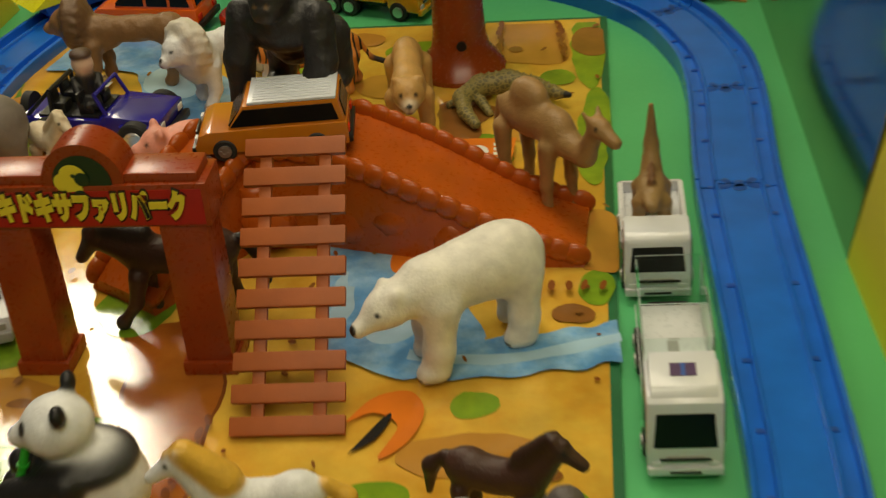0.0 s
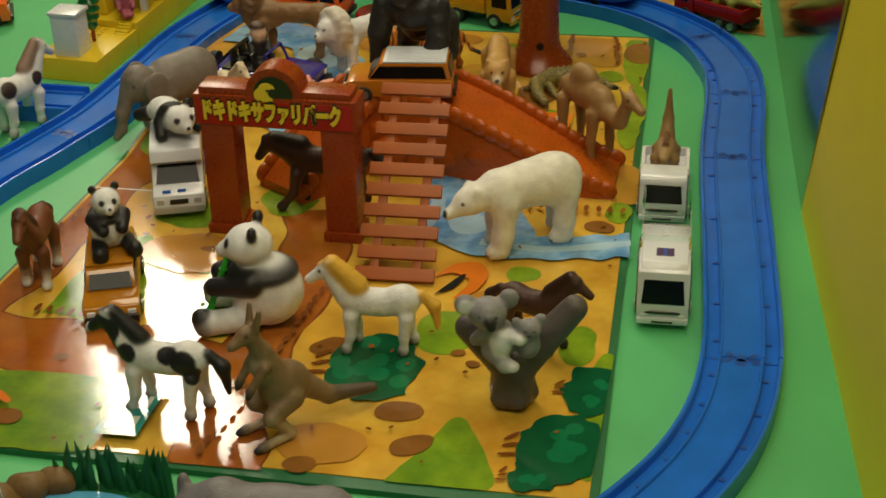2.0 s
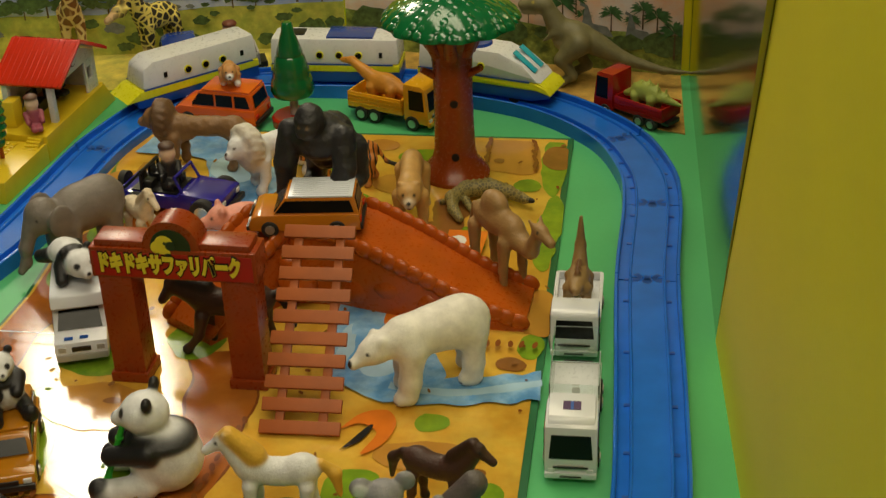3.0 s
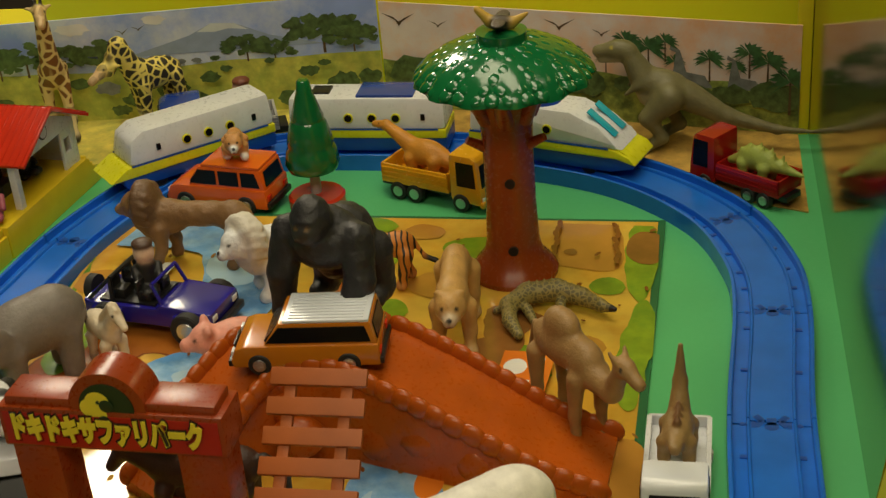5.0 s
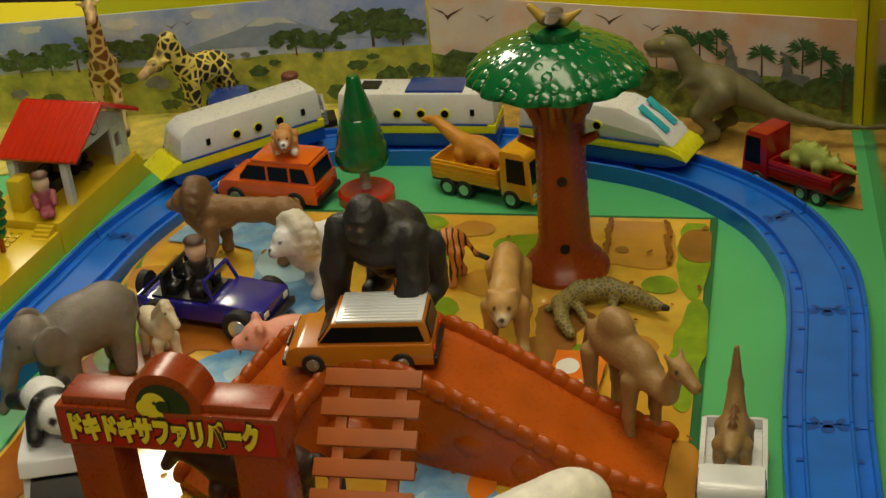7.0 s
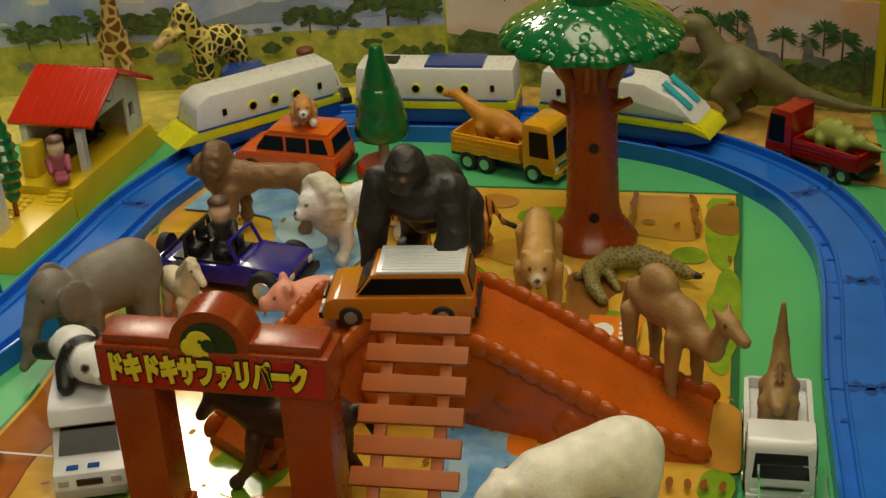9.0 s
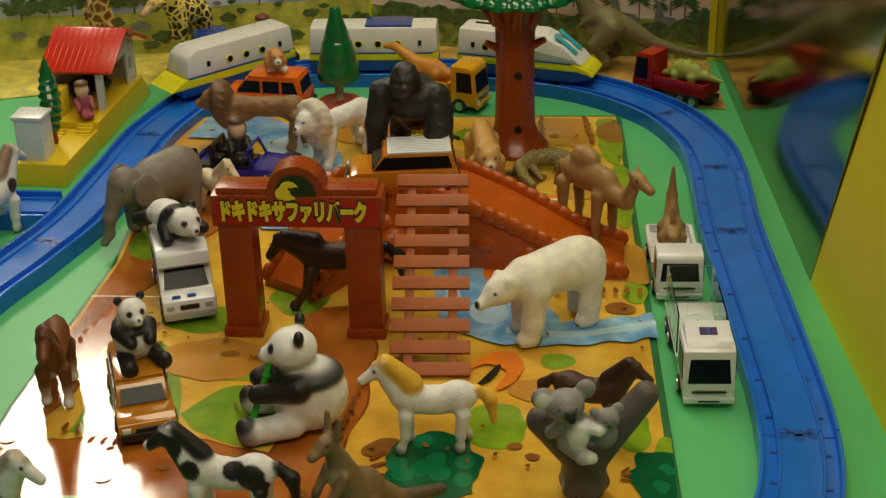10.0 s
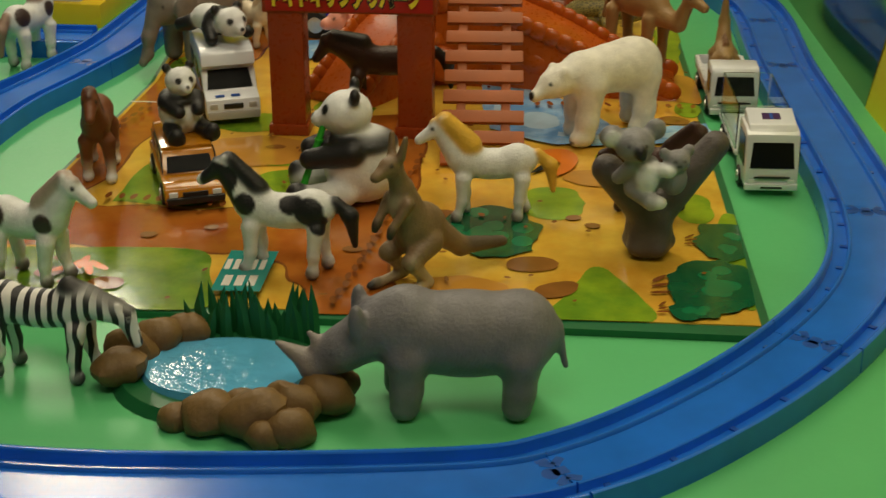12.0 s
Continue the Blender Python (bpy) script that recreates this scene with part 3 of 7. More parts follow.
# water
patch("printed_pool", [(-0.128, 0.212), (-0.134, 0.255), (-0.130, 0.290), (-0.105, 0.296), (-0.092, 0.268), (-0.07, 0.24), (-0.06, 0.215), (-0.09, 0.192)], P_WATER, 0.002)
blob("pool_island", -0.108, 0.272, 0.007, 0.010, P_ORANGE)
blob("pool_gleam", -0.122, 0.240, 0.005, 0.022, P_WATERL)
band("printed_river", [(-0.105, 0.21), (-0.07, 0.203), (-0.03, 0.208), (-0.001, 0.214)], 0.024, P_WATER)
band("river_gleam", [(-0.09, 0.206), (-0.05, 0.203), (-0.002, 0.216)], 0.006, P_WATERL)
band("printed_river", [(-0.11, 0.25), (-0.108, 0.30), (-0.098, 0.345)], 0.022, P_WATER)
blob("pool_gleam", -0.10, 0.225, 0.012, 0.012, P_WATERL)
patch("printed_lake", [(-0.315, 0.445), (-0.30, 0.478), (-0.26, 0.478), (-0.225, 0.45), (-0.20, 0.415), (-0.215, 0.38), (-0.245, 0.40), (-0.265, 0.44)], P_WATER, 0.003)
blob("lake_gleam", -0.235, 0.43, 0.02, 0.02, P_WATERL)
blob("printed_pool", -0.235, 0.335, 0.026, 0.018, P_WATER, 0.003)
blob("pool_gleam", -0.232, 0.332, 0.012, 0.007, P_WATERL)
blob("printed_isle", -0.097, 0.27, 0.007, 0.012, P_ORANGE, 0.001)
# long-necked bird by the bridge foot
patch("printed_bird", [(-0.112, 0.166), (-0.10, 0.182), (-0.086, 0.184), (-0.08, 0.172), (-0.086, 0.155), (-0.096, 0.148), (-0.09, 0.165), (-0.10, 0.172)], P_ORANGE, 0.0005)
patch("bird_beak", [(-0.108, 0.150), (-0.096, 0.170), (-0.093, 0.170), (-0.098, 0.158)], P_BLACK, 0.0)
# stray earth specks and dashes of the print
rnd = random.Random(11)
for _ in range(120):
    x, y = rnd.uniform(-0.37, -0.005), rnd.uniform(0.0, 0.48)
    blob("earth_speck", x, y, rnd.uniform(0.0008, 0.0026), rnd.uniform(0.0006, 0.0016), P_BRK if rnd.random() < 0.7 else P_LINE, 0.0006, rnd.uniform(0, 3))
for x0, y0, x1, y1, n in ((-0.198, 0.005, -0.165, 0.175, 22), (-0.058, 0.445, -0.058, 0.484, 8), (-0.024, 0.445, -0.026, 0.484, 8), (-0.375, 0.105, -0.33, 0.24, 16), (-0.33, 0.108, -0.26, 0.10, 10), (-0.10, 0.246, -0.003, 0.247, 14)):
    for i in range(n):
        f = i / n
        blob("road_dash", x0 + (x1 - x0) * f + rnd.uniform(-0.001, 0.001), y0 + (y1 - y0) * f, 0.0016, 0.0034, P_LINE, 0.0008, rnd.uniform(-0.4, 0.4))
# small flower on the lawn
for k in range(5):
    blob("printed_flower", -0.332 + 0.004 * k, 0.028 + 0.003 * (k % 3), 0.007, 0.0022, P_ORANGE, 0.0005, 0.5 + 0.5 * k)


def rect(name, x0, y0, x1, y1, mat, skew=0.0):
    return patch(name, [(x0, y0), (x1, y0), (x1 + skew, y1), (x0 + skew, y1)], mat, 0.0, close=False)


rect("printed_sign", -0.257, 0.009, -0.2335, 0.049, P_SIGN, 0.003)
for k in range(5):
    rect("sign_bar", -0.2545 + k * 0.0042, 0.030, -0.2518 + k * 0.0042, 0.040, P_WHITE, 0.0005)
for k in range(3):
    rect("sign_bar", -0.253 + k * 0.006, 0.014, -0.249 + k * 0.006, 0.024, P_WHITE, 0.0005)
rect("printed_panel", -0.078, 0.330, -0.052, 0.362, P_ORANGE, 0.003)
blob("panel_face", -0.068, 0.350, 0.006, 0.006, P_WHITE, 0.0008)
rect("sign_bar", -0.072, 0.334, -0.060, 0.340, P_WHITE)
for k in range(4):
    rect("sign_bar", -0.060, 0.343 + k * 0.004, -0.054, 0.3455 + k * 0.004, P_WHITE)
rect("printed_sign", -0.308, 0.408, -0.275, 0.428, P_TAN, 0.004)
rect("sign_bar", -0.300, 0.411, -0.275, 0.426, P_WHITE, 0.004)
rect("sheet_seam", -0.346, 0.2320, -0.27, 0.2332, P_WHITE, 0.0)

# ---- card backdrops: each folds from an upright picture into a printed floor ----
SKY1 = node_mat("print_pale_sky", (0.32, 0.44, 0.88), 0.4, vary=0.08, noise_scale=40, col2=(0.70, 0.76, 0.94))
SKY2 = node_mat("print_pink_sky", (0.80, 0.72, 0.70), 0.4, vary=0.06, noise_scale=40, col2=(0.85, 0.50, 0.30))
CLOUD = node_mat("print_cloud", (0.82, 0.82, 0.86), 0.4)
HILL = node_mat("print_far_hill", (0.34, 0.42, 0.60), 0.4, vary=0.15)
SNOW = node_mat("print_snow", (0.70, 0.75, 0.80), 0.4)
MEADOW = node_mat("print_meadow", (0.64, 0.62, 0.12), 0.4, vary=0.2, noise_scale=110, col2=(0.40, 0.47, 0.09))
JUNGLE = node_mat("print_jungle", (0.30, 0.37, 0.08), 0.4, vary=0.45, noise_scale=160, col2=(0.10, 0.16, 0.04))
DUST = node_mat("print_dust", (0.82, 0.68, 0.14), 0.3, vary=0.2, noise_scale=90, col2=(0.50, 0.48, 0.10))
DUSTR = node_mat("print_red_dust", (0.66, 0.42, 0.10), 0.3, vary=0.2, noise_scale=90, col2=(0.36, 0.21, 0.05))
LEAFD = node_mat("print_leaf", (0.085, 0.14, 0.045), 0.4, vary=0.5, noise_scale=220)
LEAFP = node_mat("print_palm", (0.05, 0.14, 0.05), 0.4, vary=0.4, noise_scale=220)
TRUNKP = node_mat("print_trunk", (0.10, 0.06, 0.03), 0.4)
GREYP = node_mat("print_grey", (0.20, 0.22, 0.22), 0.4, vary=0.3, noise_scale=150)


def backdrop(name, label, a, b, front_a, front_b, ha, hb, sky, ground, floor, items):
    """An upright card from a to b (plan) of heights ha, hb, with its floor flap towards front_a, front_b. items draw on it in (along 0..1, up 0..1)."""
    a, b = Vector((*a, Z0)), Vector((*b, Z0))
    t = thing(name, label, "backdrop", pose(0, 0, 0))
    n = Vector((0, 0, 1)).cross(b - a).normalized()
    if n.y > 0:
        n = -n

    def at(u, v, lift):
        return a.lerp(b, u) + Vector((0, 0, v * (ha + (hb - ha) * u))) + n * lift

    def flat(pname, uv, mat, lift, rough=0.0):
        bm = bmesh.new()
        vs = [bm.verts.new(at(min(max(u, 0), 1), min(max(v, 0), 1), lift)) for u, v in uv]
        f = bm.faces.new(vs)
        f.normal_update()
        if f.normal.dot(n) < 0:
            bmesh.ops.reverse_faces(bm, faces=[f])
        bmesh.ops.triangulate(bm, faces=bm.faces[:])
        part(pname, bm, mat, t)

    bm = bmesh.new()
    vs = [bm.verts.new(at(u, v, l)) for l in (0, -0.0012) for u, v in ((0, 0), (1, 0), (1, 1), (0, 1))]
    for q in ((0, 1, 2, 3), (7, 6, 5, 4), (0, 4, 5, 1), (1, 5, 6, 2), (2, 6, 7, 3), (3, 7, 4, 0)):
        bm.faces.new([vs[i] for i in q])
    bmesh.ops.recalc_face_normals(bm, faces=bm.faces[:])
    part("card", bm, sky, t)
    bm = bmesh.new()
    slab(bm, [(a.x, a.y), (b.x, b.y), front_b, front_a], Z0 + 0.0002, Z0 + 0.0012)
    part("floor_flap", bm, floor, t)
    flat("printed_ground", [(i / 30, 0.0) for i in (0, 30)] + [(1 - i / 30, ground[0] + 0.03 * noise.noise(Vector((i * 0.4, ha * 99, 1)))) for i in range(31)], ground[1], 0.0002)
    lift = [0.0003]

    def draw(pname, uv, mat):
        lift[0] += 0.00002
        flat(pname, uv, mat, lift[0])

    asp = (b - a).length / ha
    rnd = random.Random(len(name))
    for kind, u, v, s in items:
        if kind == "cloud" or kind == "shrub" or kind == "mount" or kind == "beast":
            mat = {"cloud": CLOUD, "shrub": LEAFD, "mount": HILL, "beast": GREYP}[kind]
            if kind == "mount":
                draw("printed_mountain", [(u - s / asp * 3, v), (u - s / asp, v + s * 0.5), (u - s / asp * 0.3, v + s * 0.8), (u + s / asp * 0.4, v + s * 0.75), (u + s / asp * 1.4, v + s * 0.35), (u + s / asp * 3, v)], mat)
                draw("printed_snow", [(u - s / asp * 0.75, v + s * 0.58), (u - s / asp * 0.3, v + s * 0.8), (u + s / asp * 0.4, v + s * 0.75), (u + s / asp * 0.8, v + s * 0.55), (u + s / asp * 0.2, v + s * 0.62), (u - s / asp * 0.2, v + s * 0.55)], SNOW)
            else:
                draw("printed_" + kind, [(u + s / asp * math.cos(k * 0.35) * (1 + 0.18 * rnd.uniform(-1, 1)), v + s * (0.35 if kind == "cloud" else 0.5) * math.sin(k * 0.35) * (1 + 0.3 * rnd.uniform(-1, 1))) for k in range(18)], mat)
        elif kind == "acacia":
            draw("printed_trunk", [(u - 0.03 * s / asp, v - 0.6 * s), (u + 0.05 * s / asp, v - 0.6 * s), (u + 0.04 * s / asp, v), (u - 0.02 * s / asp, v)], TRUNKP)
            for _ in range(34):
                du, dv = rnd.uniform(-0.95, 0.95), rnd.uniform(-0.28, 0.5)
                dv *= 1 - 0.5 * abs(du)
                draw("printed_crown", [(u + s / asp * (du + 0.24 * math.cos(k * 0.6) * rnd.uniform(0.6, 1.3)), v + s * (dv + 0.12 * math.sin(k * 0.6) * rnd.uniform(0.6, 1.3))) for k in range(10)], LEAFD)
        elif kind == "palm":
            draw("printed_trunk", [(u - 0.06 * s / asp, v - 1.5 * s), (u + 0.06 * s / asp, v - 1.5 * s), (u + 0.04 * s / asp, v), (u - 0.04 * s / asp, v)], TRUNKP)
            for k in range(13):
                al = math.pi * (-0.15 + 1.3 * k / 12) + rnd.uniform(-0.1, 0.1)
                ca, sa = math.cos(al), math.sin(al)
                draw("palm_frond", [(u, v), (u + s / asp * (0.5 * ca - 0.14 * sa), v + s * (0.5 * sa + 0.14 * abs(ca))), (u + s / asp * ca, v + s * (sa * 0.9 - 0.2)), (u + s / asp * (0.5 * ca + 0.1 * sa), v + s * (0.45 * sa - 0.12 * abs(ca)))], LEAFP)
        elif kind == "flyer":
            draw("printed_flyer", [(u - s / asp, v + s * 0.35), (u - s / asp * 0.3, v + s * 0.15), (u, v - s * 0.1), (u + s / asp * 0.3, v + s * 0.1), (u + s / asp, v + s * 0.45), (u + s / asp * 0.2, v - s * 0.1), (u, v - s * 0.35), (u - s / asp * 0.2, v - s * 0.02)], TRUNKP)
        elif kind == "neck":
            draw("printed_dinosaur", [(u - 0.8 * s / asp, v - s), (u + 0.8 * s / asp, v - s), (u + 0.5 * s / asp, v - 0.5 * s), (u - 0.2 * s / asp, v - 0.4 * s), (u - 0.45 * s / asp, v + 0.5 * s), (u - 0.8 * s / asp, v + 0.7 * s), (u - 0.85 * s / asp, v + 0.5 * s), (u - 0.6 * s / asp, v + 0.4 * s)], GREYP)
    return t


backdrop("savanna_backdrop", "folded savanna picture card with trees and snowy mountain", (-0.627, 0.710), (-0.213, 0.767), (-0.615, 0.600), (-0.207, 0.710), 0.079, 0.089, SKY1, (0.50, MEADOW), DUST,
         [("mount", 0.72, 0.60, 0.32), ("cloud", 0.45, 0.9, 0.16), ("cloud", 0.6, 0.93, 0.12), ("cloud", 0.28, 0.92, 0.12), ("flyer", 0.54, 0.84, 0.07), ("flyer", 0.57, 0.86, 0.06), ("mount", 0.2, 0.6, 0.18), ("shrub", 0.70, 0.54, 0.05), ("shrub", 0.58, 0.53, 0.06), ("shrub", 0.84, 0.54, 0.06), ("shrub", 0.40, 0.53, 0.07), ("acacia", 0.90, 0.72, 0.34), ("acacia", 0.76, 0.62, 0.22), ("acacia", 0.81, 0.60, 0.16), ("acacia", 0.49, 0.66, 0.30), ("acacia", 0.42, 0.62, 0.24), ("acacia", 0.25, 0.62, 0.24), ("acacia", 0.12, 0.65, 0.24), ("shrub", 0.62, 0.3, 0.16), ("shrub", 0.55, 0.22, 0.14), ("shrub", 0.93, 0.27, 0.16),
          ("shrub", 0.30, 0.24, 0.14), ("beast", 0.50, 0.34, 0.12), ("beast", 0.64, 0.55, 0.05), ("beast", 0.67, 0.55, 0.05), ("beast", 0.24, 0.32, 0.09), ("shrub", 0.80, 0.50, 0.05), ("shrub", 0.72, 0.46, 0.06), ("shrub", 0.98, 0.3, 0.12), ("shrub", 0.1, 0.4, 0.12), ("acacia", 0.955, 0.66, 0.22), ("acacia", 0.36, 0.68, 0.30), ("acacia", 0.31, 0.62, 0.22), ("acacia", 0.54, 0.60, 0.14), ("shrub", 0.66, 0.18, 0.16), ("shrub", 0.69, 0.40, 0.10), ("shrub", 0.87, 0.40, 0.10), ("shrub", 0.45, 0.42, 0.10), ("shrub", 0.52, 0.14, 0.10), ("shrub", 0.83, 0.16, 0.12), ("shrub", 0.90, 0.46, 0.06), ("shrub", 0.60, 0.46, 0.05)])
backdrop("dinosaur_backdrop", "folded prehistoric picture card with palms and flying reptiles", (-0.211, 0.765), (0.0905, 0.708), (-0.209, 0.712), (0.0915, 0.590), 0.083, 0.080, SKY2, (0.46, JUNGLE), DUSTR,
         [("flyer", 0.05, 0.84, 0.16), ("flyer", 0.15, 0.82, 0.09), ("flyer", 0.45, 0.88, 0.14), ("flyer", 0.55, 0.83, 0.09), ("palm", 0.34, 0.74, 0.16), ("palm", 0.42, 0.68, 0.12), ("palm", 0.56, 0.62, 0.10), ("palm", 0.66, 0.72, 0.17), ("palm", 0.72, 0.62, 0.10),
          ("palm", 0.80, 0.66, 0.14), ("palm", 0.86, 0.6, 0.1), ("palm", 0.93, 0.66, 0.17), ("neck", 0.76, 0.62, 0.22), ("neck", 0.88, 0.58, 0.18), ("shrub", 0.1, 0.36, 0.3), ("shrub", 0.3, 0.36, 0.22), ("shrub", 0.5, 0.38, 0.25), ("shrub", 0.75, 0.33, 0.22), ("shrub", 0.95, 0.35, 0.25), ("palm", 0.98, 0.5, 0.2), ("palm", 0.61, 0.78, 0.15), ("palm", 0.70, 0.80, 0.12), ("palm", 0.89, 0.74, 0.15), ("palm", 0.49, 0.66, 0.10), ("palm", 0.28, 0.66, 0.12), ("shrub", 0.62, 0.40, 0.16), ("shrub", 0.85, 0.36, 0.18), ("shrub", 0.40, 0.42, 0.16), ("shrub", 0.20, 0.40, 0.2)])

# ---- toy railway ----
LOOP = [(-0.46, 0.06), (-0.425, 0.21), (-0.396, 0.272), (-0.372, 0.325), (-0.355, 0.39), (-0.338, 0.455), (-0.30, 0.523), (-0.245, 0.552), (-0.187, 0.558), (-0.11, 0.557), (-0.028, 0.537), (0.026, 0.497), (0.050, 0.45), (0.056, 0.405), (0.054, 0.319), (0.060, 0.20), (0.064, 0.11), (0.055, 0.045), (0.028, -0.012), (-0.02, -0.072), (-0.08, -0.122), (-0.14, -0.140), (-0.30, -0.145), (-0.40, -0.12), (-0.455, -0.05), (-0.468, 0.0), (-0.46, 0.06)]
LOOP = [plan(x, y) for x, y in LOOP]
RAIL = smooth_line([(x, y, Z0) for x, y in LOOP], 10)
TRACK_PROF = [(1.09 * a, 1.05 * z) for a, z in [(-0.0195, 0), (-0.0193, 0.0108), (-0.0188, 0.0112), (-0.0177, 0.0112), (-0.0172, 0.0106), (-0.0170, 0.0062), (-0.0110, 0.0062), (-0.0108, 0.0096), (-0.0104, 0.0100), (-0.0098, 0.0100), (-0.0094, 0.0096), (-0.0092, 0.0082), (0.0092, 0.0082), (0.0094, 0.0096), (0.0098, 0.0100), (0.0104, 0.0100), (0.0108, 0.0096), (0.0110, 0.0062), (0.0170, 0.0062), (0.0172, 0.0106), (0.0177, 0.0112), (0.0188, 0.0112), (0.0193, 0.0108), (0.0195, 0)]]
JOINTS = [0, 24, 48, 64, 92, 112, 130, 140, 160, 182, 202, 222, len(RAIL) - 1]
STUD = mesh_of("rail_stud", box(bmesh.new(), (0, 0, 0), (0.0024, 0.0036, 0.0013)), BLUE_DK)
track = thing("toy_railway", "blue plastic toy railway track on the green board", "railway", pose(0, 0, 0))
for a, b in zip(JOINTS, JOINTS[1:]):
    seg = RAIL[a : b + 1]
    seg = [seg[0].lerp(seg[1], 0.05)] + seg[1:-1] + [seg[-1].lerp(seg[-2], 0.05)]
    rail = part("track_piece", sweep(bmesh.new(), seg, TRACK_PROF), BLUE, track)
    for i in range(2, len(seg) - 2, 4):
        d = (seg[i + 1] - seg[i - 1]).normalized()
        m = Matrix.Translation(seg[i]) @ Matrix.Rotation(math.atan2(d.y, d.x), 4, "Z")
        for s in (-1, 1):
            stud = new("rail_stud", STUD)
            stud.parent = rail
            stud.matrix_local = m @ Matrix.Translation((0, s * 0.0135, 0.0065))
    p, d = RAIL[b], (RAIL[b] - RAIL[b - 1]).normalized()
    m = Matrix.Translation(p) @ Matrix.Rotation(math.atan2(d.y, d.x), 4, "Z")
    bm = bmesh.new()
    cyl(bm, m @ Vector((0.004, 0, 0.0079)), m @ Vector((0.004, 0, 0.0087)), 0.0035, seg=14)
    box(bm, (0.0, 0, 0.0083), (0.006, 0.0046, 0.0008), 0, m)
    for s in (-1, 1):
        for e in (-1, 1):
            box(bm, (0, 0, 0), (0.0056, 0.0034, 0.0008), 0, m @ Matrix.Translation((e * 0.0022, s * 0.0058, 0.0084)) @ Matrix.Rotation(radians(e * s * 38), 4, "Z"))
    for s in (-1, 1):
        box(bm, (0.003, s * 0.0085, 0.0083), (0.005, 0.002, 0.0009), 0, m)
        cyl(bm, m @ Vector((0, s * 0.0135, 0.0055)), m @ Vector((0, s * 0.0135, 0.0068)), 0.0014, seg=8)
    part("joint", bm, BLUE_DK, rail, "dark joint of two track pieces")

SIDE = smooth_line([(-0.66, 0.402, Z0), (-0.54, 0.398, Z0), (-0.46, 0.395, Z0), (-0.408, 0.393, Z0)], 8)
siding = thing("toy_siding", "blue plastic siding beside the main railway", "railway", pose(0, 0, 0))
part("track_piece", sweep(bmesh.new(), SIDE, TRACK_PROF), BLUE, siding)


# ---- gate, bridge, ramp ----
def letters(name, text, size, m, mat, parent, depth=0.0006, bold=0.0):
    cu = bpy.data.curves.new(name, "FONT")
    cu.body, cu.size, cu.extrude, cu.align_x, cu.align_y, cu.offset = text, size, depth, "CENTER", "CENTER", bold
    tmp = new(name, cu)
    bpy.context.view_layer.update()
    me = bpy.data.meshes.new_from_object(tmp.evaluated_get(bpy.context.evaluated_depsgraph_get()))
    bpy.data.objects.remove(tmp)
    me.materials.clear()
    me.materials.append(mat)
    ob = new(name, me)
    ob.parent = parent
    ob.matrix_local = m
    return ob


YEL_L = node_mat("yellow_letter_print", (0.82, 0.68, 0.04), 0.4)
DKG_P = node_mat("dark_green_print", (0.012, 0.035, 0.012), 0.35)
RED_S = node_mat("sign_red_print", (0.42, 0.012, 0.006), 0.3, vary=0.1)

gate = thing("park_gate", "reddish-brown plastic park gate with yellow lettering", "gate", at(-0.2081, 0.2229, 0, -2.1, 0.951))
for x in (-0.0385, 0.0385):
    bm = bmesh.new()
    box(bm, (x, 0.006, 0.040), (0.021, 0.020, 0.076), 0.0012)
    post = part("gate_post", bm, BROWN_P, gate)
    bm = bmesh.new()
    box(bm, (x, 0.006, 0.0035), (0.0245, 0.024, 0.007), 0.0012)
    part("foot", bm, BROWN_P, post)
bm = bmesh.new()
box(bm, (0, 0.006, 0.0870), (0.1035, 0.022, 0.0205), 0.0012)
box(bm, (-0.0325, 0.006, 0.0985), (0.032, 0.018, 0.006), 0.0014)
box(bm, (0.0325, 0.006, 0.0985), (0.032, 0.018, 0.006), 0.0014)
beam = part("cross_beam", bm, BROWN_P, gate)
bm = bmesh.new()
cyl(bm, (0, -0.004, 0.0985), (0, 0.014, 0.0985), 0.0175, seg=40)
part("round_crest", bm, BROWN_P, gate)
bm = bmesh.new()
cyl(bm, (0, -0.0046, 0.0985), (0, -0.0040, 0.0985), 0.0125, seg=36)
crest = part("crest_disc", bm, DKG_P, gate, "dark green printed disc")
bm = bmesh.new()
for c, r in (((-0.0035, -0.005, 0.1015), 0.0058), ((-0.005, -0.005, 0.0955), 0.005), ((-0.006, -0.005, 0.0905), 0.0035), ((-0.0075, -0.005, 0.099), 0.0045)):
    ball(bm, c, (r, 0.0003, r), 16)
part("emblem", bm, YEL_L, crest, "pale yellow printed emblem")
bm = bmesh.new()
for c, r in (((0.0005, -0.0054, 0.1005), 0.0032), ((-0.0015, -0.0054, 0.0925), 0.003), ((-0.003, -0.0054, 0.1022), 0.001)):
    ball(bm, c, (r, 0.0002, r), 12)
part("emblem_shade", bm, DKG_P, crest)
bm = bmesh.new()
box(bm, (0, -0.0051, 0.0865), (0.099, 0.0006, 0.0165))
panel = part("sign_panel", bm, RED_S, gate, "red printed sign panel")
up = Matrix.Rotation(radians(90), 4, "X")
WIDE = Matrix.Diagonal((0.73, 1.24, 1, 1))
letters("lettering_edge", "ドキドキサファリパーク", 0.0112, Matrix.Translation((-0.002, -0.0056, 0.0868)) @ up @ WIDE, P_BLACK, gate, 0.0002, 0.0016)
letters("lettering", "ドキドキサファリパーク", 0.0112, Matrix.Translation((-0.002, -0.0061, 0.0868)) @ up @ WIDE, YEL_L, gate, 0.0003, 0.0008)

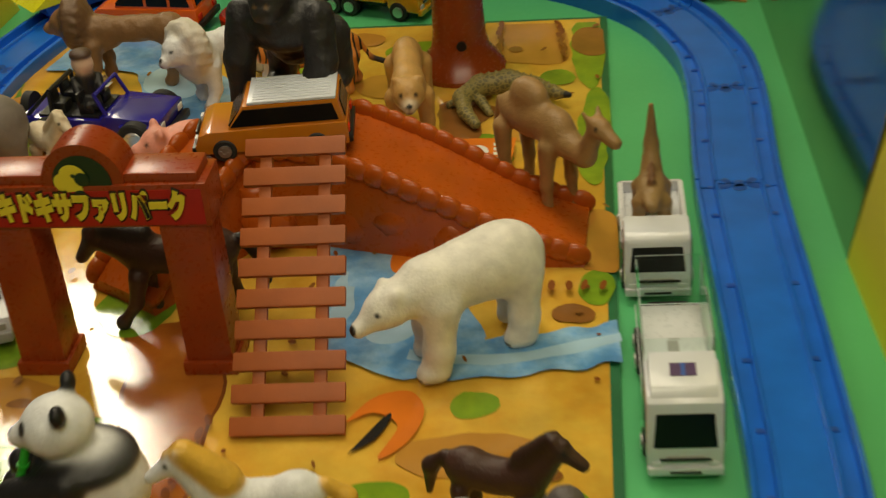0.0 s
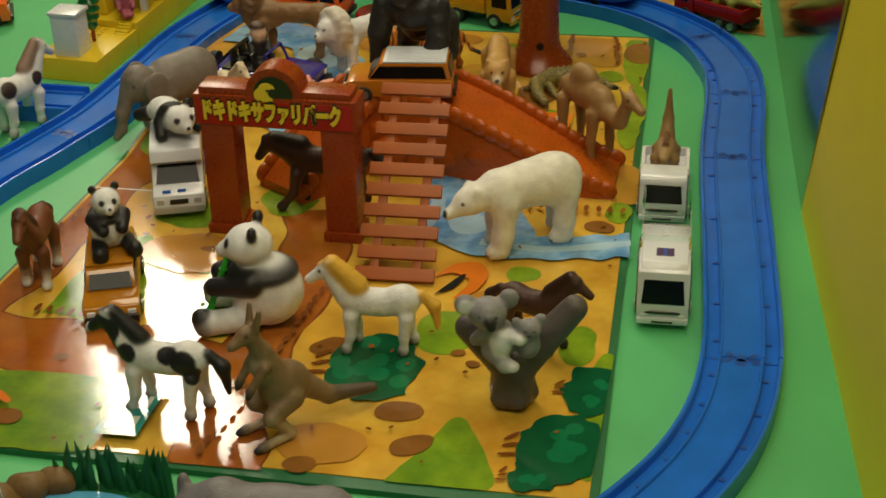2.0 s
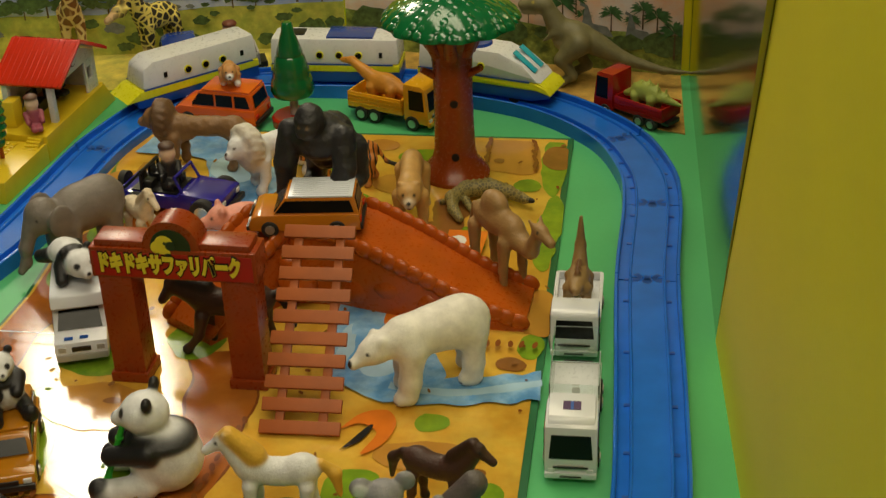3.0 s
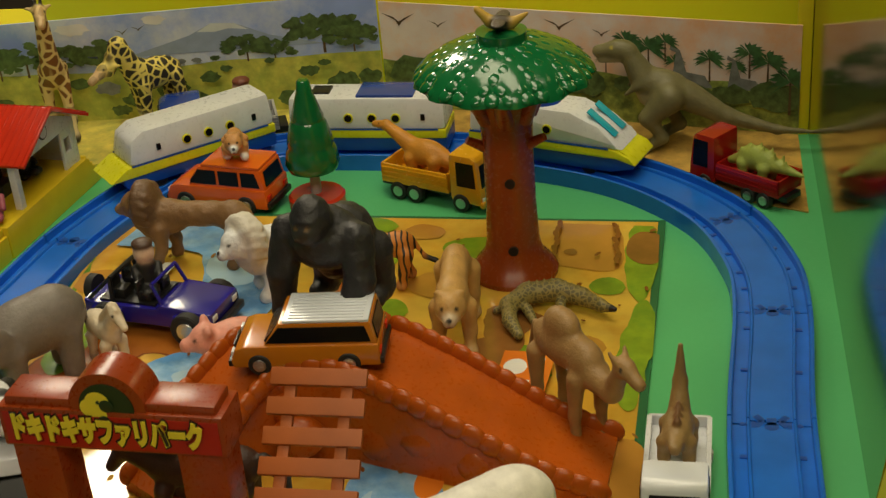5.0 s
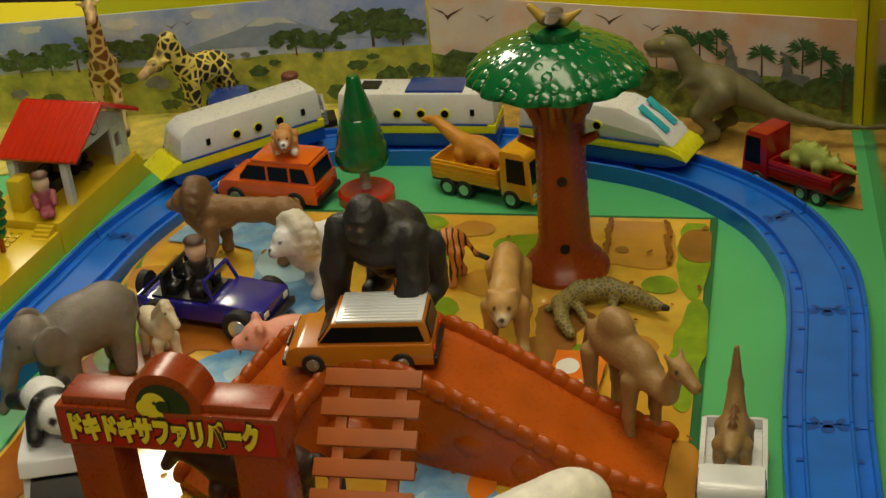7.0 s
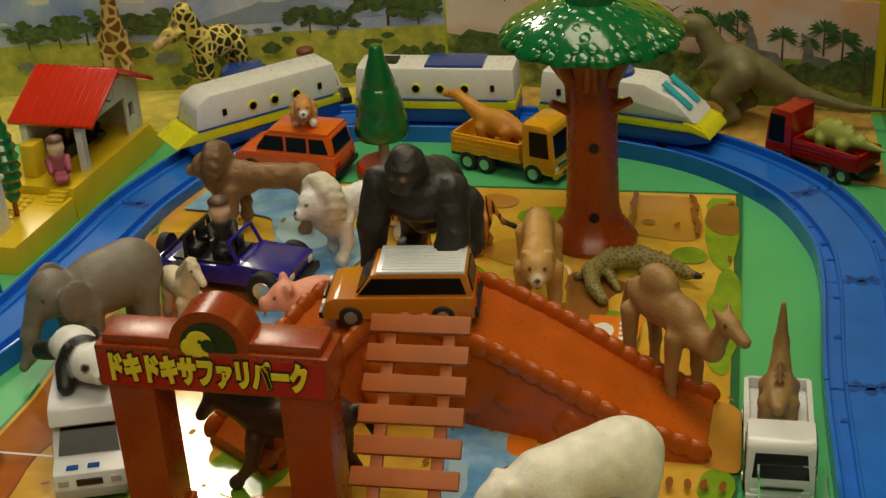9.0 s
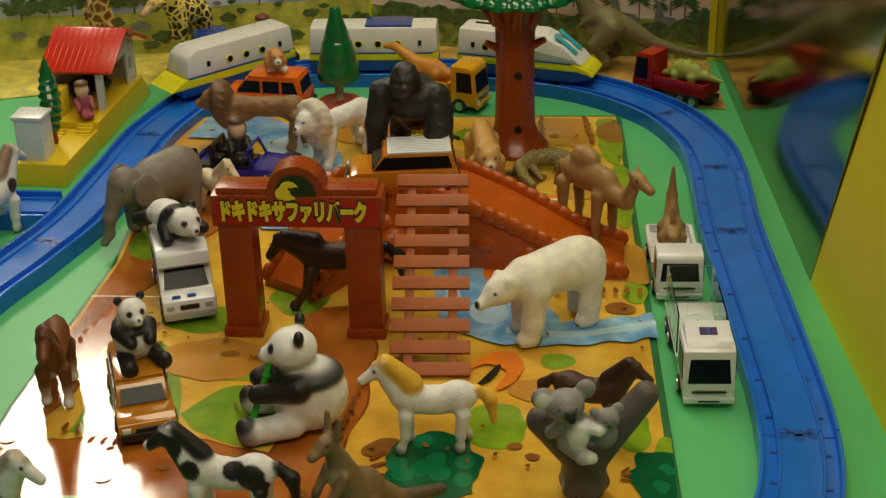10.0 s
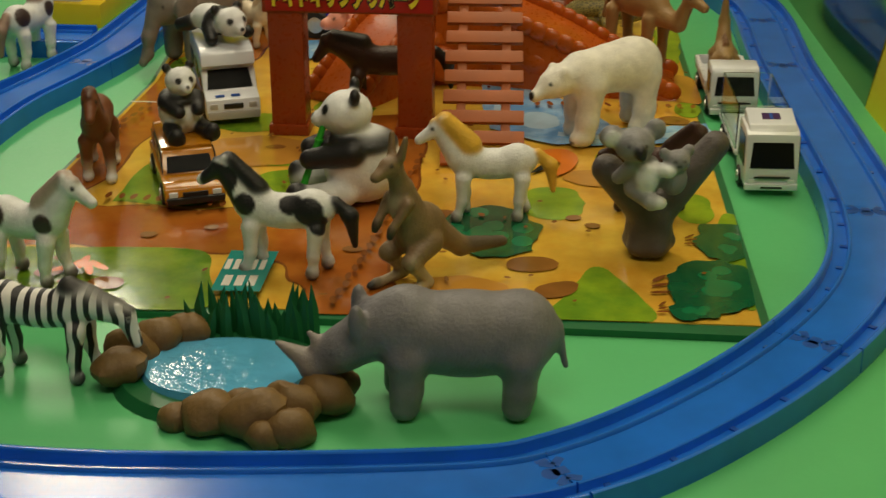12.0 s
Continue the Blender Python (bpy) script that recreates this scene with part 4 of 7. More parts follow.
bridge = thing("plank_bridge", "tan plastic plank bridge leaning against the ramp", "bridge", at(-0.1325, 0, 0))
LOW, TOP = Vector((0, 0.176, 0.003)), Vector((0, 0.266, 0.079))
slope = math.degrees(math.atan2(TOP.z - LOW.z, TOP.y - LOW.y))
N_PLANK = 10
for s in (-1, 1):
    bm = bmesh.new()
    m = Matrix.Translation((LOW + TOP) / 2 + Vector((s * 0.0125, 0, -0.0012))) @ Matrix.Rotation(radians(slope), 4, "X")
    box(bm, (0, 0, 0), (0.0052, (TOP - LOW).length + 0.004, 0.0032), 0.0006, m)
    part("rail", bm, PLANK_P, bridge)
for i in range(N_PLANK):
    p = LOW.lerp(TOP, i / (N_PLANK - 1))
    bm = bmesh.new()
    m = Matrix.Translation(p + Vector((0, 0, 0.0014))) @ Matrix.Rotation(radians(slope), 4, "X")
    box(bm, (0, 0, 0), (0.0465 - 0.004 * (i / 9), 0.0078, 0.0034), 0.0006, m)
    part("plank", bm, PLANK_P, bridge)

ramp = thing("mountain_ramp", "orange-brown plastic rock ramp with scalloped edges", "ramp", pose(0, 0, 0))
CLINE = smooth_line([(-0.0125, 0.3160, 0.0034), (-0.0428, 0.3183, 0.0146), (-0.0740, 0.3231, 0.0302), (-0.1054, 0.3314, 0.0426), (-0.1368, 0.3398, 0.0504), (-0.1753, 0.3387, 0.0510), (-0.1953, 0.3177, 0.0403), (-0.2099, 0.2942, 0.0246), (-0.2245, 0.2732, 0.0067)], 8)


def ramp_bed(bm):
    rings = []
    for i, p in enumerate(CLINE):
        d = (CLINE[min(i + 1, len(CLINE) - 1)] - CLINE[max(i - 1, 0)])
        side = Vector((d.y, -d.x, 0)).normalized()
        w = 0.0235 if p.x > -0.17 else 0.019
        rings.append([bm.verts.new(q) for q in (p - side * (w + 0.003) - Vector((0, 0, p.z)), p - side * w, p + side * w, p + side * (w + 0.003) - Vector((0, 0, p.z)))])
    for r, s in zip(rings, rings[1:]):
        for i in range(3):
            bm.faces.new((r[i], r[i + 1], s[i + 1], s[i]))
    bm.faces.new(rings[0])
    bm.faces.new(rings[-1][::-1])
    bmesh.ops.recalc_face_normals(bm, faces=bm.faces[:])
    return bm


bed = part("ramp_bed", ramp_bed(bmesh.new()), RAMP_P, ramp)
for s in (-1, 1):
    for i in range(1, len(CLINE) - 1, 2):
        p = CLINE[i]
        d = (CLINE[i + 1] - CLINE[i - 1])
        side = Vector((d.y, -d.x, 0)).normalized()
        bm = bmesh.new()
        ball(bm, (0, 0, 0), (0.0072, 0.0034, 0.0060), 12)
        ob = part("scallop", bm, RAMP_P, ramp)
        ob.matrix_local = Matrix.Translation(p + side * s * (0.0238 if p.x > -0.17 else 0.0195) + Vector((0, 0, 0.0005))) @ d.to_track_quat("X", "Z").to_matrix().to_4x4()
for k, (x, y, z, r) in enumerate(((-0.0738, 0.2897, 0.0132, 0.012), (-0.0997, 0.2977, 0.0198, 0.013), (-0.1205, 0.3032, 0.0132, 0.014), (-0.1617, 0.2998, 0.0176, 0.014), (-0.1924, 0.2913, 0.0154, 0.013), (-0.2072, 0.2739, 0.0088, 0.013), (-0.0501, 0.2842, 0.0066, 0.010), (-0.1670, 0.3048, 0.0330, 0.010))):
    bm = bmesh.new()
    ball(bm, (x, y + 0.0135, z * 0.85), (r * 0.95, r * 0.7, r * 0.8), 12)
    for v in bm.verts:
        v.co += 0.002 * noise.noise_vector(v.co * 120)
    part("rock_bulge", bm, RAMP_P, ramp)

# ---- trees ----
tree = thing("safari_tree", "brown plastic baobab toy tree with glossy green crown", "tree", at(-0.0814, 0.5050, 0, 0.0, 1.040))
bm = lathe(bmesh.new(), [(0.0, 0.0), (0.0245, 0.0), (0.0248, 0.003), (0.0215, 0.008), (0.0165, 0.014), (0.0148, 0.022), (0.0140, 0.045), (0.0138, 0.075), (0.0145, 0.096), (0.0175, 0.108), (0.022, 0.116), (0.0, 0.117)], 40)
trunk = part("trunk", bm, node_mat("trunk_plastic", (0.31, 0.055, 0.007), 0.25, vary=0.06, bump=0.05), tree)
for k in range(7):
    a = 2 * math.pi * k / 7 + 0.3
    ln = 0.034 if k % 2 else 0.026
    bm = bmesh.new()
    cyl(bm, (0.012 * math.cos(a), 0.012 * math.sin(a), 0.096), (ln * math.cos(a), ln * math.sin(a), 0.121), 0.0052, 0.003, 12)
    part("limb", bm, BROWN_P, tree)
for s, zz in ((-1, 0.078), (1, 0.080)):
    bm = bmesh.new()
    cyl(bm, (s * 0.011, -0.004, zz), (s * 0.021, -0.007, zz + 0.006), 0.0034, 0.0022, 12)
    part("knot", bm, BROWN_P, tree)
for zz, rr in ((0.061, 0.0139), (0.0205, 0.0152)):
    bm = bmesh.new()
    cyl(bm, (0.002, -rr + 0.001, zz), (0.002, -rr - 0.0006, zz), 0.0028, seg=18)
    part("peg_hole", bm, BLACK, trunk, "dark round peg hole")
bm = lathe(bmesh.new(), [(0.0, 0.1165), (0.040, 0.1170), (0.0475, 0.1185), (0.0465, 0.1215), (0.040, 0.1285), (0.029, 0.1345), (0.017, 0.1385), (0.0135, 0.139), (0.0135, 0.1435), (0.0, 0.1438)], 48)
for v in bm.verts:
    r = math.hypot(v.co.x, v.co.y)
    if r > 0.03:
        a = math.atan2(v.co.y, v.co.x)
        v.co.x *= 1 + 0.035 * math.sin(a * 13)
        v.co.y *= 1 + 0.035 * math.sin(a * 13)
crown = part("crown", bm, TREE_G, tree, "glossy green leafy crown")
rows = ((0.0445, 0.1225, 32), (0.0405, 0.1262, 28), (0.0355, 0.1295, 24), (0.030, 0.1325, 20), (0.0235, 0.1350, 15), (0.0175, 0.1372, 11))
leafb = bmesh.new()
ball(leafb, (0, 0, 0), (0.0048, 0.0043, 0.0016), 8)
leaf_me = mesh_of("leaf", leafb, TREE_G)
for j, (r, z, n) in enumerate(rows):
    for i in range(n):
        a = 2 * math.pi * (i + 0.5 * (j % 2)) / n
        ob = new("leaf", leaf_me)
        ob.parent = crown
        ob.matrix_local = Matrix.Translation((r * math.cos(a), r * math.sin(a), z)) @ Matrix.Rotation(a, 4, "Z") @ Matrix.Rotation(radians(36 - j * 3), 4, "Y")

pine = thing("toy_pine", "green plastic fir tree on a red round base", "tree", at(-0.2251, 0.5991, Z0, 0.0, 1.085))
part("base", lathe(bmesh.new(), [(0, 0), (0.0175, 0), (0.0175, 0.006), (0.016, 0.0075), (0, 0.008)], 36), RED_P, pine, "red round plastic base")
part("stem", cyl(bmesh.new(), (0, 0, 0.007), (0, 0, 0.026), 0.0032), GREY_P, pine)
part("crown", lathe(bmesh.new(), [(0, 0.024), (0.0150, 0.0245), (0.0168, 0.029), (0.0152, 0.037), (0.0138, 0.040), (0.0142, 0.042), (0.0112, 0.054), (0.0098, 0.056), (0.0100, 0.058), (0.0068, 0.068), (0.0048, 0.074), (0.0040, 0.080), (0.0030, 0.0812), (0, 0.0815)], 28), TREE_G, pine)


# ---- toy vehicles ----
def wheels(t, xs, w, r, rim=CHROME, width=0.005):
    for x in xs:
        for s in (-1, 1):
            bm = bmesh.new()
            lathe(bm, [(0, -width / 2), (r * 0.9, -width / 2), (r, -width / 2 + 0.0007), (r, width / 2 - 0.0007), (r * 0.9, width / 2), (0, width / 2)], 24)
            bmesh.ops.rotate(bm, verts=bm.verts, cent=(0, 0, 0), matrix=Matrix.Rotation(radians(90), 3, "X"))
            bmesh.ops.translate(bm, verts=bm.verts, vec=(x, s * (w / 2 - width * 0.35), r))
            wh = part("wheel", bm, RUBBER, t)
            y = s * (w / 2 + width * 0.16)
            bm = bmesh.new()
            cyl(bm, (x, y - s * 0.001, r), (x, y + s * 0.0004, r), r * 0.62, r * 0.55, 18)
            for k in range(5):
                a = 2 * math.pi * k / 5
                box(bm, (x + r * 0.3 * math.cos(a), y + s * 0.0005, r + r * 0.3 * math.sin(a)), (r * 0.22, 0.0004, r * 0.22))
            part("rim", bm, rim, wh, "bright wheel rim")


def pane(t, name, bm, mat=GLASS_D):
    return part(name, bm, mat, t)


def side_panes(t, quads, w, mat=GLASS_D):
    """Side windows from (x, z) corner lists, on both flanks."""
    for s in (-1, 1):
        for q in quads:
            bm = bmesh.new()
            prism(bm, q, s * (w / 2) - 0.0003, s * (w / 2) + 0.0003)
            pane(t, "side_window", bm, mat)


def lamps(t, x, z, w, n, mat, name="headlight", size=0.0032):
    for s in (-1, 1):
        bm = bmesh.new()
        box(bm, (x, s * w * 0.36, z), (0.0014, size * 1.4, size), 0.0004)
        part(name, bm, mat, t)


def cross_pane(t, name, x0, z0, x1, z1, w, mat=GLASS_D, lift=0.0004):
    """A window across the car on the slope from (x0, z0) up to (x1, z1)."""
    d = Vector((x1 - x0, 0, z1 - z0))
    nrm = Vector((d.z, 0, -d.x)).normalized() * (1 if x0 >= x1 else -1)
    if nrm.z < 0:
        nrm = -nrm
    bm = bmesh.new()
    for l in (-0.0006, lift):
        for x, z, y in ((x0, z0, -w / 2), (x0, z0, w / 2), (x1, z1, w / 2 * 0.9), (x1, z1, -w / 2 * 0.9)):
            bm.verts.new(Vector((x, y, z)) + nrm * l)
    bm.verts.ensure_lookup_table()
    v = bm.verts
    for q in ((0, 1, 2, 3), (7, 6, 5, 4), (0, 4, 5, 1), (1, 5, 6, 2), (2, 6, 7, 3), (3, 7, 4, 0)):
        bm.faces.new([v[i] for i in q])
    bmesh.ops.recalc_face_normals(bm, faces=bm.faces[:])
    return pane(t, name, bm, mat)


def suv(name, label, m, L, W, H, paint, roof=None, rim=CHROME, boxy=1.0, cargo=False):
    t = thing(name, label, "toy car", m, "toy vehicles")
    r = 0.0058
    a, b, hz = -L / 2, L / 2, H * 0.56
    low = r * 0.75
    bm = prism(bmesh.new(), [(a, low), (b - 0.001, low), (b, low + 0.004), (b - 0.0025, hz - 0.0015), (b - L * 0.10, hz), (a + 0.0005, hz)], -W / 2, W / 2, 0.0011)
    body = part("body", bm, paint, t)
    bm = prism(bmesh.new(), [(a + 0.001, hz - 0.001), (b - L * 0.22, hz - 0.001), (b - L * 0.34, H - 0.0012), (a + L * 0.05, H - 0.0012)], -W * 0.46, W * 0.46, 0.0008, 0.93, hz + 0.001)
    part("cabin", bm, paint, t)
    bm = bmesh.new()
    box(bm, (-L * 0.155, 0, H - 0.0004), (L * 0.57, W * 0.84, 0.0016), 0.0006)
    part("roof", bm, roof or paint, t)
    z0, z1 = hz + 0.0012, H - 0.0028
    k = L / 0.07
    if roof:
        side_panes(t, [[(a + 0.004, z0), (b - L * 0.245, z0), (b - L * 0.34, z1), (a + 0.0065, z1)]], W * 0.905)
        for q in range(-4, 5):
            bm = bmesh.new()
            box(bm, (-L * 0.155, q * W * 0.085, H + 0.0005), (L * 0.50, W * 0.03, 0.0007), 0.0002)
            part("roof_rib", bm, roof, t)
    else:
        side_panes(t, [[(a + 0.004, z0), (a + L * 0.24, z0), (a + L * 0.24, z1), (a + 0.0065, z1)], [(a + L * 0.27, z0), (a + L * 0.46, z0), (a + L * 0.46, z1), (a + L * 0.27, z1)], [(a + L * 0.49, z0), (b - L * 0.245, z0), (b - L * 0.34, z1), (a + L * 0.49, z1)]], W * 0.905)
    cross_pane(t, "windscreen", b - L * 0.232, z0, b - L * 0.332, z1, W * 0.78)
    cross_pane(t, "rear_window", a + 0.0012, z0, a + L * 0.042, z1, W * 0.72)
    lamps(t, b - 0.0008, hz - 0.005, W, 2, WHITE_P)
    lamps(t, a + 0.0002, hz - 0.005, W, 2, RED_P, "tail_lamp")
    bm = bmesh.new()
    box(bm, (b - 0.0002, 0, hz - 0.0052), (0.0012, W * 0.42, 0.0034), 0.0003)
    part("grille", bm, BLACK, t)
    for x in (a - 0.0002, b + 0.0002):
        bm = bmesh.new()
        box(bm, (x, 0, low + 0.0022), (0.003, W * 0.96, 0.0036), 0.0008)
        part("bumper", bm, BLACK, t)
    wheels(t, (a + L * 0.21, b - L * 0.19), W, r, rim)
    bm = bmesh.new()
    box(bm, (0, 0, low), (L * 0.9, W * 0.8, 0.002))
    part("chassis", bm, BLACK, t)
    return t


# amber off-roader carrying a panda
yj = suv("amber_offroader", "amber metallic toy off-road car on the mat", at(-0.2891, 0.1430, 0, 288.8, 0.996), 0.074, 0.031, 0.0255, AMBER_C)
suv("orange_wagon", "orange toy station wagon on the green board", at(-0.2865, 0.6000, Z0, 170.0, 1.200), 0.062, 0.028, 0.028, ORANGE_C)
suv("two_tone_offroader", "orange toy off-roader with a white roof on the ramp top", at(-0.1555, 0.3310, 0.0490, 185.0, 0.960), 0.074, 0.033, 0.0285, node_mat("bronze_orange_paint", (0.52, 0.17, 0.008), 0.22, vary=0.06, coat=0.6), roof=WHITE_C)

# white camper van
van = thing("camper_van", "white toy camper van on the mat", "toy van", at(-0.2910, 0.2720, 0, 287.5, 1.030), "toy vehicles")
L, W, H = 0.076, 0.031, 0.040
bm = prism(bmesh.new(), [(-0.038, 0.004), (0.037, 0.004), (0.038, 0.009), (0.0365, 0.0155), (0.027, 0.018), (0.0175, 0.0285), (0.0235, 0.0315), (0.020, 0.0385), (0.014, 0.040), (-0.0375, 0.040)], -W / 2, W / 2, 0.0013)
part("body", bm, WHITE_C, van)
cross_pane(van, "windscreen", 0.0265, 0.0188, 0.0182, 0.0278, W * 0.84)
side_panes(van, [[(0.012, 0.018), (0.023, 0.018), (0.016, 0.026), (0.012, 0.026)], [(-0.008, 0.020), (0.006, 0.020), (0.006, 0.029), (-0.008, 0.029)], [(-0.032, 0.020), (-0.016, 0.020), (-0.016, 0.029), (-0.032, 0.029)]], W * 1.005)
lamps(van, 0.0372, 0.0118, W, 2, GREY_P)
bm = bmesh.new()
box(bm, (0.0375, 0, 0.0065), (0.0024, W * 0.97, 0.0048), 0.0009)
part("bumper", bm, GREY_P, van)
bm = bmesh.new()
box(bm, (0.0378, 0, 0.0118), (0.0010, W * 0.36, 0.003), 0.0003)
part("grille", bm, BLACK, van)
for k, y in enumerate((-0.007, 0.002)):
    bm = bmesh.new()
    box(bm, (0.0330 - 0.0003 * k, y, 0.0167), (0.003, 0.005, 0.0004))
    part("bonnet_mark", bm, BLUE_DK, van, "small blue printed mark")
for s in (-1, 1):
    bm = bmesh.new()
    box(bm, (-0.006, s * (W / 2 + 0.0001), 0.0155), (0.056, 0.0004, 0.0018))
    part("side_stripe", bm, BLUE_DK, van)
wheels(van, (-0.022, 0.022), W, 0.0062)


def truck(name, label, m, L, W, cabH, cabL, paint, bed, bedH, axles, rim=CHROME, chassis=BLACK):
    t = thing(name, label, "toy truck", m, "toy vehicles")
    r = 0.0055
    b = L / 2
    bm = prism(bmesh.new(), [(b - cabL, 0.006), (b, 0.005), (b, 0.013), (b - cabL * 0.13, cabH - 0.002), (b - cabL * 0.3, cabH), (b - cabL, cabH)], -W / 2, W / 2, 0.0021)
    part("cab", bm, paint, t)
    zs = 0.013 + (cabH - 0.015) * 0.14
    cross_pane(t, "windscreen", b - cabL * 0.13 * 0.14, zs, b - cabL * 0.13 * 0.80, 0.013 + (cabH - 0.015) * 0.80, W * 0.82)
    side_panes(t, [[(b - cabL * 0.75, 0.016), (b - 0.003, 0.016), (b - cabL * 0.2, cabH - 0.004), (b - cabL * 0.75, cabH - 0.004)]], W * 1.005)
    lamps(t, b, 0.0085, W, 2, WHITE_P, size=0.0026)
    bm = bmesh.new()
    box(bm, (b, 0, 0.0108), (0.0010, W * 0.5, 0.0028), 0.0003)
    part("grille", bm, GREY_P, t)
    for z, w in ((0.0112, 0.66), (0.0058, 0.4)):
        bm = bmesh.new()
        box(bm, (b + (0.0008 if z > 0.008 else 0.0016), 0, z), (0.0006, W * w, 0.0009))
        part("grille_slot", bm, BLACK, t)
    bm = bmesh.new()
    box(bm, (b + 0.0002, 0, 0.0058), (0.0026, W * 0.98, 0.0036), 0.0008)
    part("bumper", bm, paint, t)
    bm = bmesh.new()
    box(bm, (-cabL * 0.3, 0, 0.0075), (L * 0.92, W * 0.6, 0.004), 0.0004)
    part("chassis", bm, chassis, t)
    wheels(t, axles, W, r, rim)
    if bed:
        x0, x1 = -b, b - cabL - 0.001
        bm = bmesh.new()
        box(bm, ((x0 + x1) / 2, 0, 0.0108), (x1 - x0, W, 0.002), 0.0004)
        part("bed_floor", bm, bed, t)
        for s in (-1, 1):
            bm = bmesh.new()
            box(bm, ((x0 + x1) / 2, s * (W / 2 - 0.0008), 0.0118 + bedH / 2), (x1 - x0, 0.0016, bedH), 0.0004)
            for k in range(3):
                box(bm, ((x0 + x1) / 2, s * (W / 2 + 0.0002), 0.0135 + k * bedH / 3.4), (x1 - x0 - 0.002, 0.0010, bedH * 0.10))
            part("side_board", bm, bed, t)
        for x in (x0 + 0.0008, x1 - 0.0008):
            bm = bmesh.new()
            box(bm, (x, 0, 0.0118 + bedH / 2), (0.0016, W, bedH), 0.0004)
            part("tail_board", bm, bed, t)
    return t


truck("yellow_dump_truck", "yellow toy dump truck carrying an orange dinosaur", at(-0.1420, 0.6105, Z0, 338.0, 1.150), 0.066, 0.026, 0.0345, 0.020, YEL_C, YEL_C, 0.0095, (-0.022, -0.011, 0.020))
truck("red_dump_truck", "red toy dump truck carrying a green dinosaur", at(0.0528, 0.6207, Z0, 143.2, 0.980), 0.070, 0.026, 0.0385, 0.020, RED_C, RED_C, 0.0095, (-0.024, -0.012, 0.022))
pk = truck("blue_pickup", "blue toy pickup truck with a grey drop-side bed", at(-0.3217, 0.6924, Z0, 201.3, 1.280), 0.068, 0.027, 0.031, 0.027, BLUE_C, GREY_P, 0.0065, (-0.020, 0.020), GREY_P)
bm = prism(bmesh.new(), [(0.028, 0.006), (0.040, 0.006), (0.041, 0.012), (0.031, 0.0165), (0.026, 0.0165)], -0.0132, 0.0132, 0.001)
part("bonnet", bm, BLUE_C, pk)
t1 = truck("white_flatbed", "white toy flatbed truck carrying a brown dinosaur", at(0.0178, 0.3045, Z0, 269.5, 1.040), 0.074, 0.028, 0.0315, 0.020, WHITE_C, WHITE_P, 0.0055, (-0.022, 0.024))
t2 = truck("aquarium_truck", "white toy truck with a clear tank on its bed", at(0.0206, 0.1987, Z0, 270.0) @ Matrix.Diagonal((1.13, 1, 1, 1)), 0.088, 0.0285, 0.0355, 0.026, WHITE_C, None, 0, (-0.028, -0.016, 0.029))
bm = bmesh.new()
box(bm, (-0.016, 0, 0.0105), (0.056, 0.028, 0.0025), 0.0004)
part("bed_floor", bm, WHITE_P, t2)
for s in (-1, 1):
    bm = bmesh.new()
    box(bm, (-0.0165, s * 0.0134, 0.0245), (0.052, 0.0008, 0.025))
    part("tank_wall", bm, clear, t2, "clear plastic tank wall")
for x in (-0.0425, 0.0095):
    bm = bmesh.new()
    box(bm, (x, 0, 0.0245), (0.0008, 0.0260, 0.025))
    part("tank_wall", bm, clear, t2, "clear plastic tank wall")
bm = bmesh.new()
prism(bm, [(0.006, 0.0121), (-0.02, 0.0121), (-0.018, 0.0135), (0.004, 0.0150)], -0.0022, 0.0022, 0.0005)
part("tank_figure", bm, GREY_P, t2, "grey moulded shape in the tank")
bm = bmesh.new()
prism(bm, [(0.020, 0.034), (0.039, 0.034), (0.036, 0.0375), (0.021, 0.041)], -0.0125, 0.0125, 0.0008)
part("roof_spoiler", bm, WHITE_C, t2)
PURPLE_PR = node_mat("purple_print", (0.05, 0.012, 0.09), 0.4, vary=0.3)
for y, w2, c in ((-0.0028, 0.0050, PURPLE_PR), (0.0028, 0.0050, PURPLE_PR), (0, 0.002, BLUE_DK)):
    bm = bmesh.new()
    box(bm, (0.0290, y, 0.0391), (0.0055, w2 * 0.8, 0.0006), 0, Matrix.Translation((0.0290, 0, 0.0391)) @ Matrix.Rotation(radians(12), 4, "Y") @ Matrix.Translation((-0.0290, 0, -0.0391)))
    part("roof_mark", bm, c, t2, "small dark purple printed mark")

# open blue off-roader
jeep = thing("open_offroader", "dark blue open toy off-roader on the mat", "toy car", at(-0.2755, 0.4380, 0, 349.7, 1.120), "toy vehicles")
bm = prism(bmesh.new(), [(-0.036, 0.007), (0.036, 0.007), (0.0365, 0.017), (0.008, 0.019), (0.006, 0.0165), (-0.030, 0.0165), (-0.036, 0.018)], -0.0145, 0.0145, 0.0010)
part("body", bm, NAVY_C, jeep)
bm = bmesh.new()
box(bm, (-0.012, 0, 0.0172), (0.032, 0.024, 0.001))
part("cabin_floor", bm, BLACK, jeep)
for x in (-0.018, -0.003):
    for y in (0.006, -0.006):
        bm = bmesh.new()
        box(bm, (x, y, 0.020), (0.008, 0.008, 0.006), 0.001)
        box(bm, (x - 0.0035, y, 0.0245), (0.002, 0.008, 0.007), 0.0006)
        part("seat", bm, BLACK, jeep)
bm = bmesh.new()
for s in (-1, 1):
    cyl(bm, (-0.020, s * 0.0125, 0.016), (-0.020, s * 0.0118, 0.030), 0.0012, seg=8)
    cyl(bm, (-0.034, s * 0.0125, 0.017), (-0.020, s * 0.0118, 0.030), 0.0010, seg=8)
cyl(bm, (-0.020, -0.0118, 0.030), (-0.020, 0.0118, 0.030), 0.0012, seg=8)
part("roll_bar", bm, BLACK, jeep)
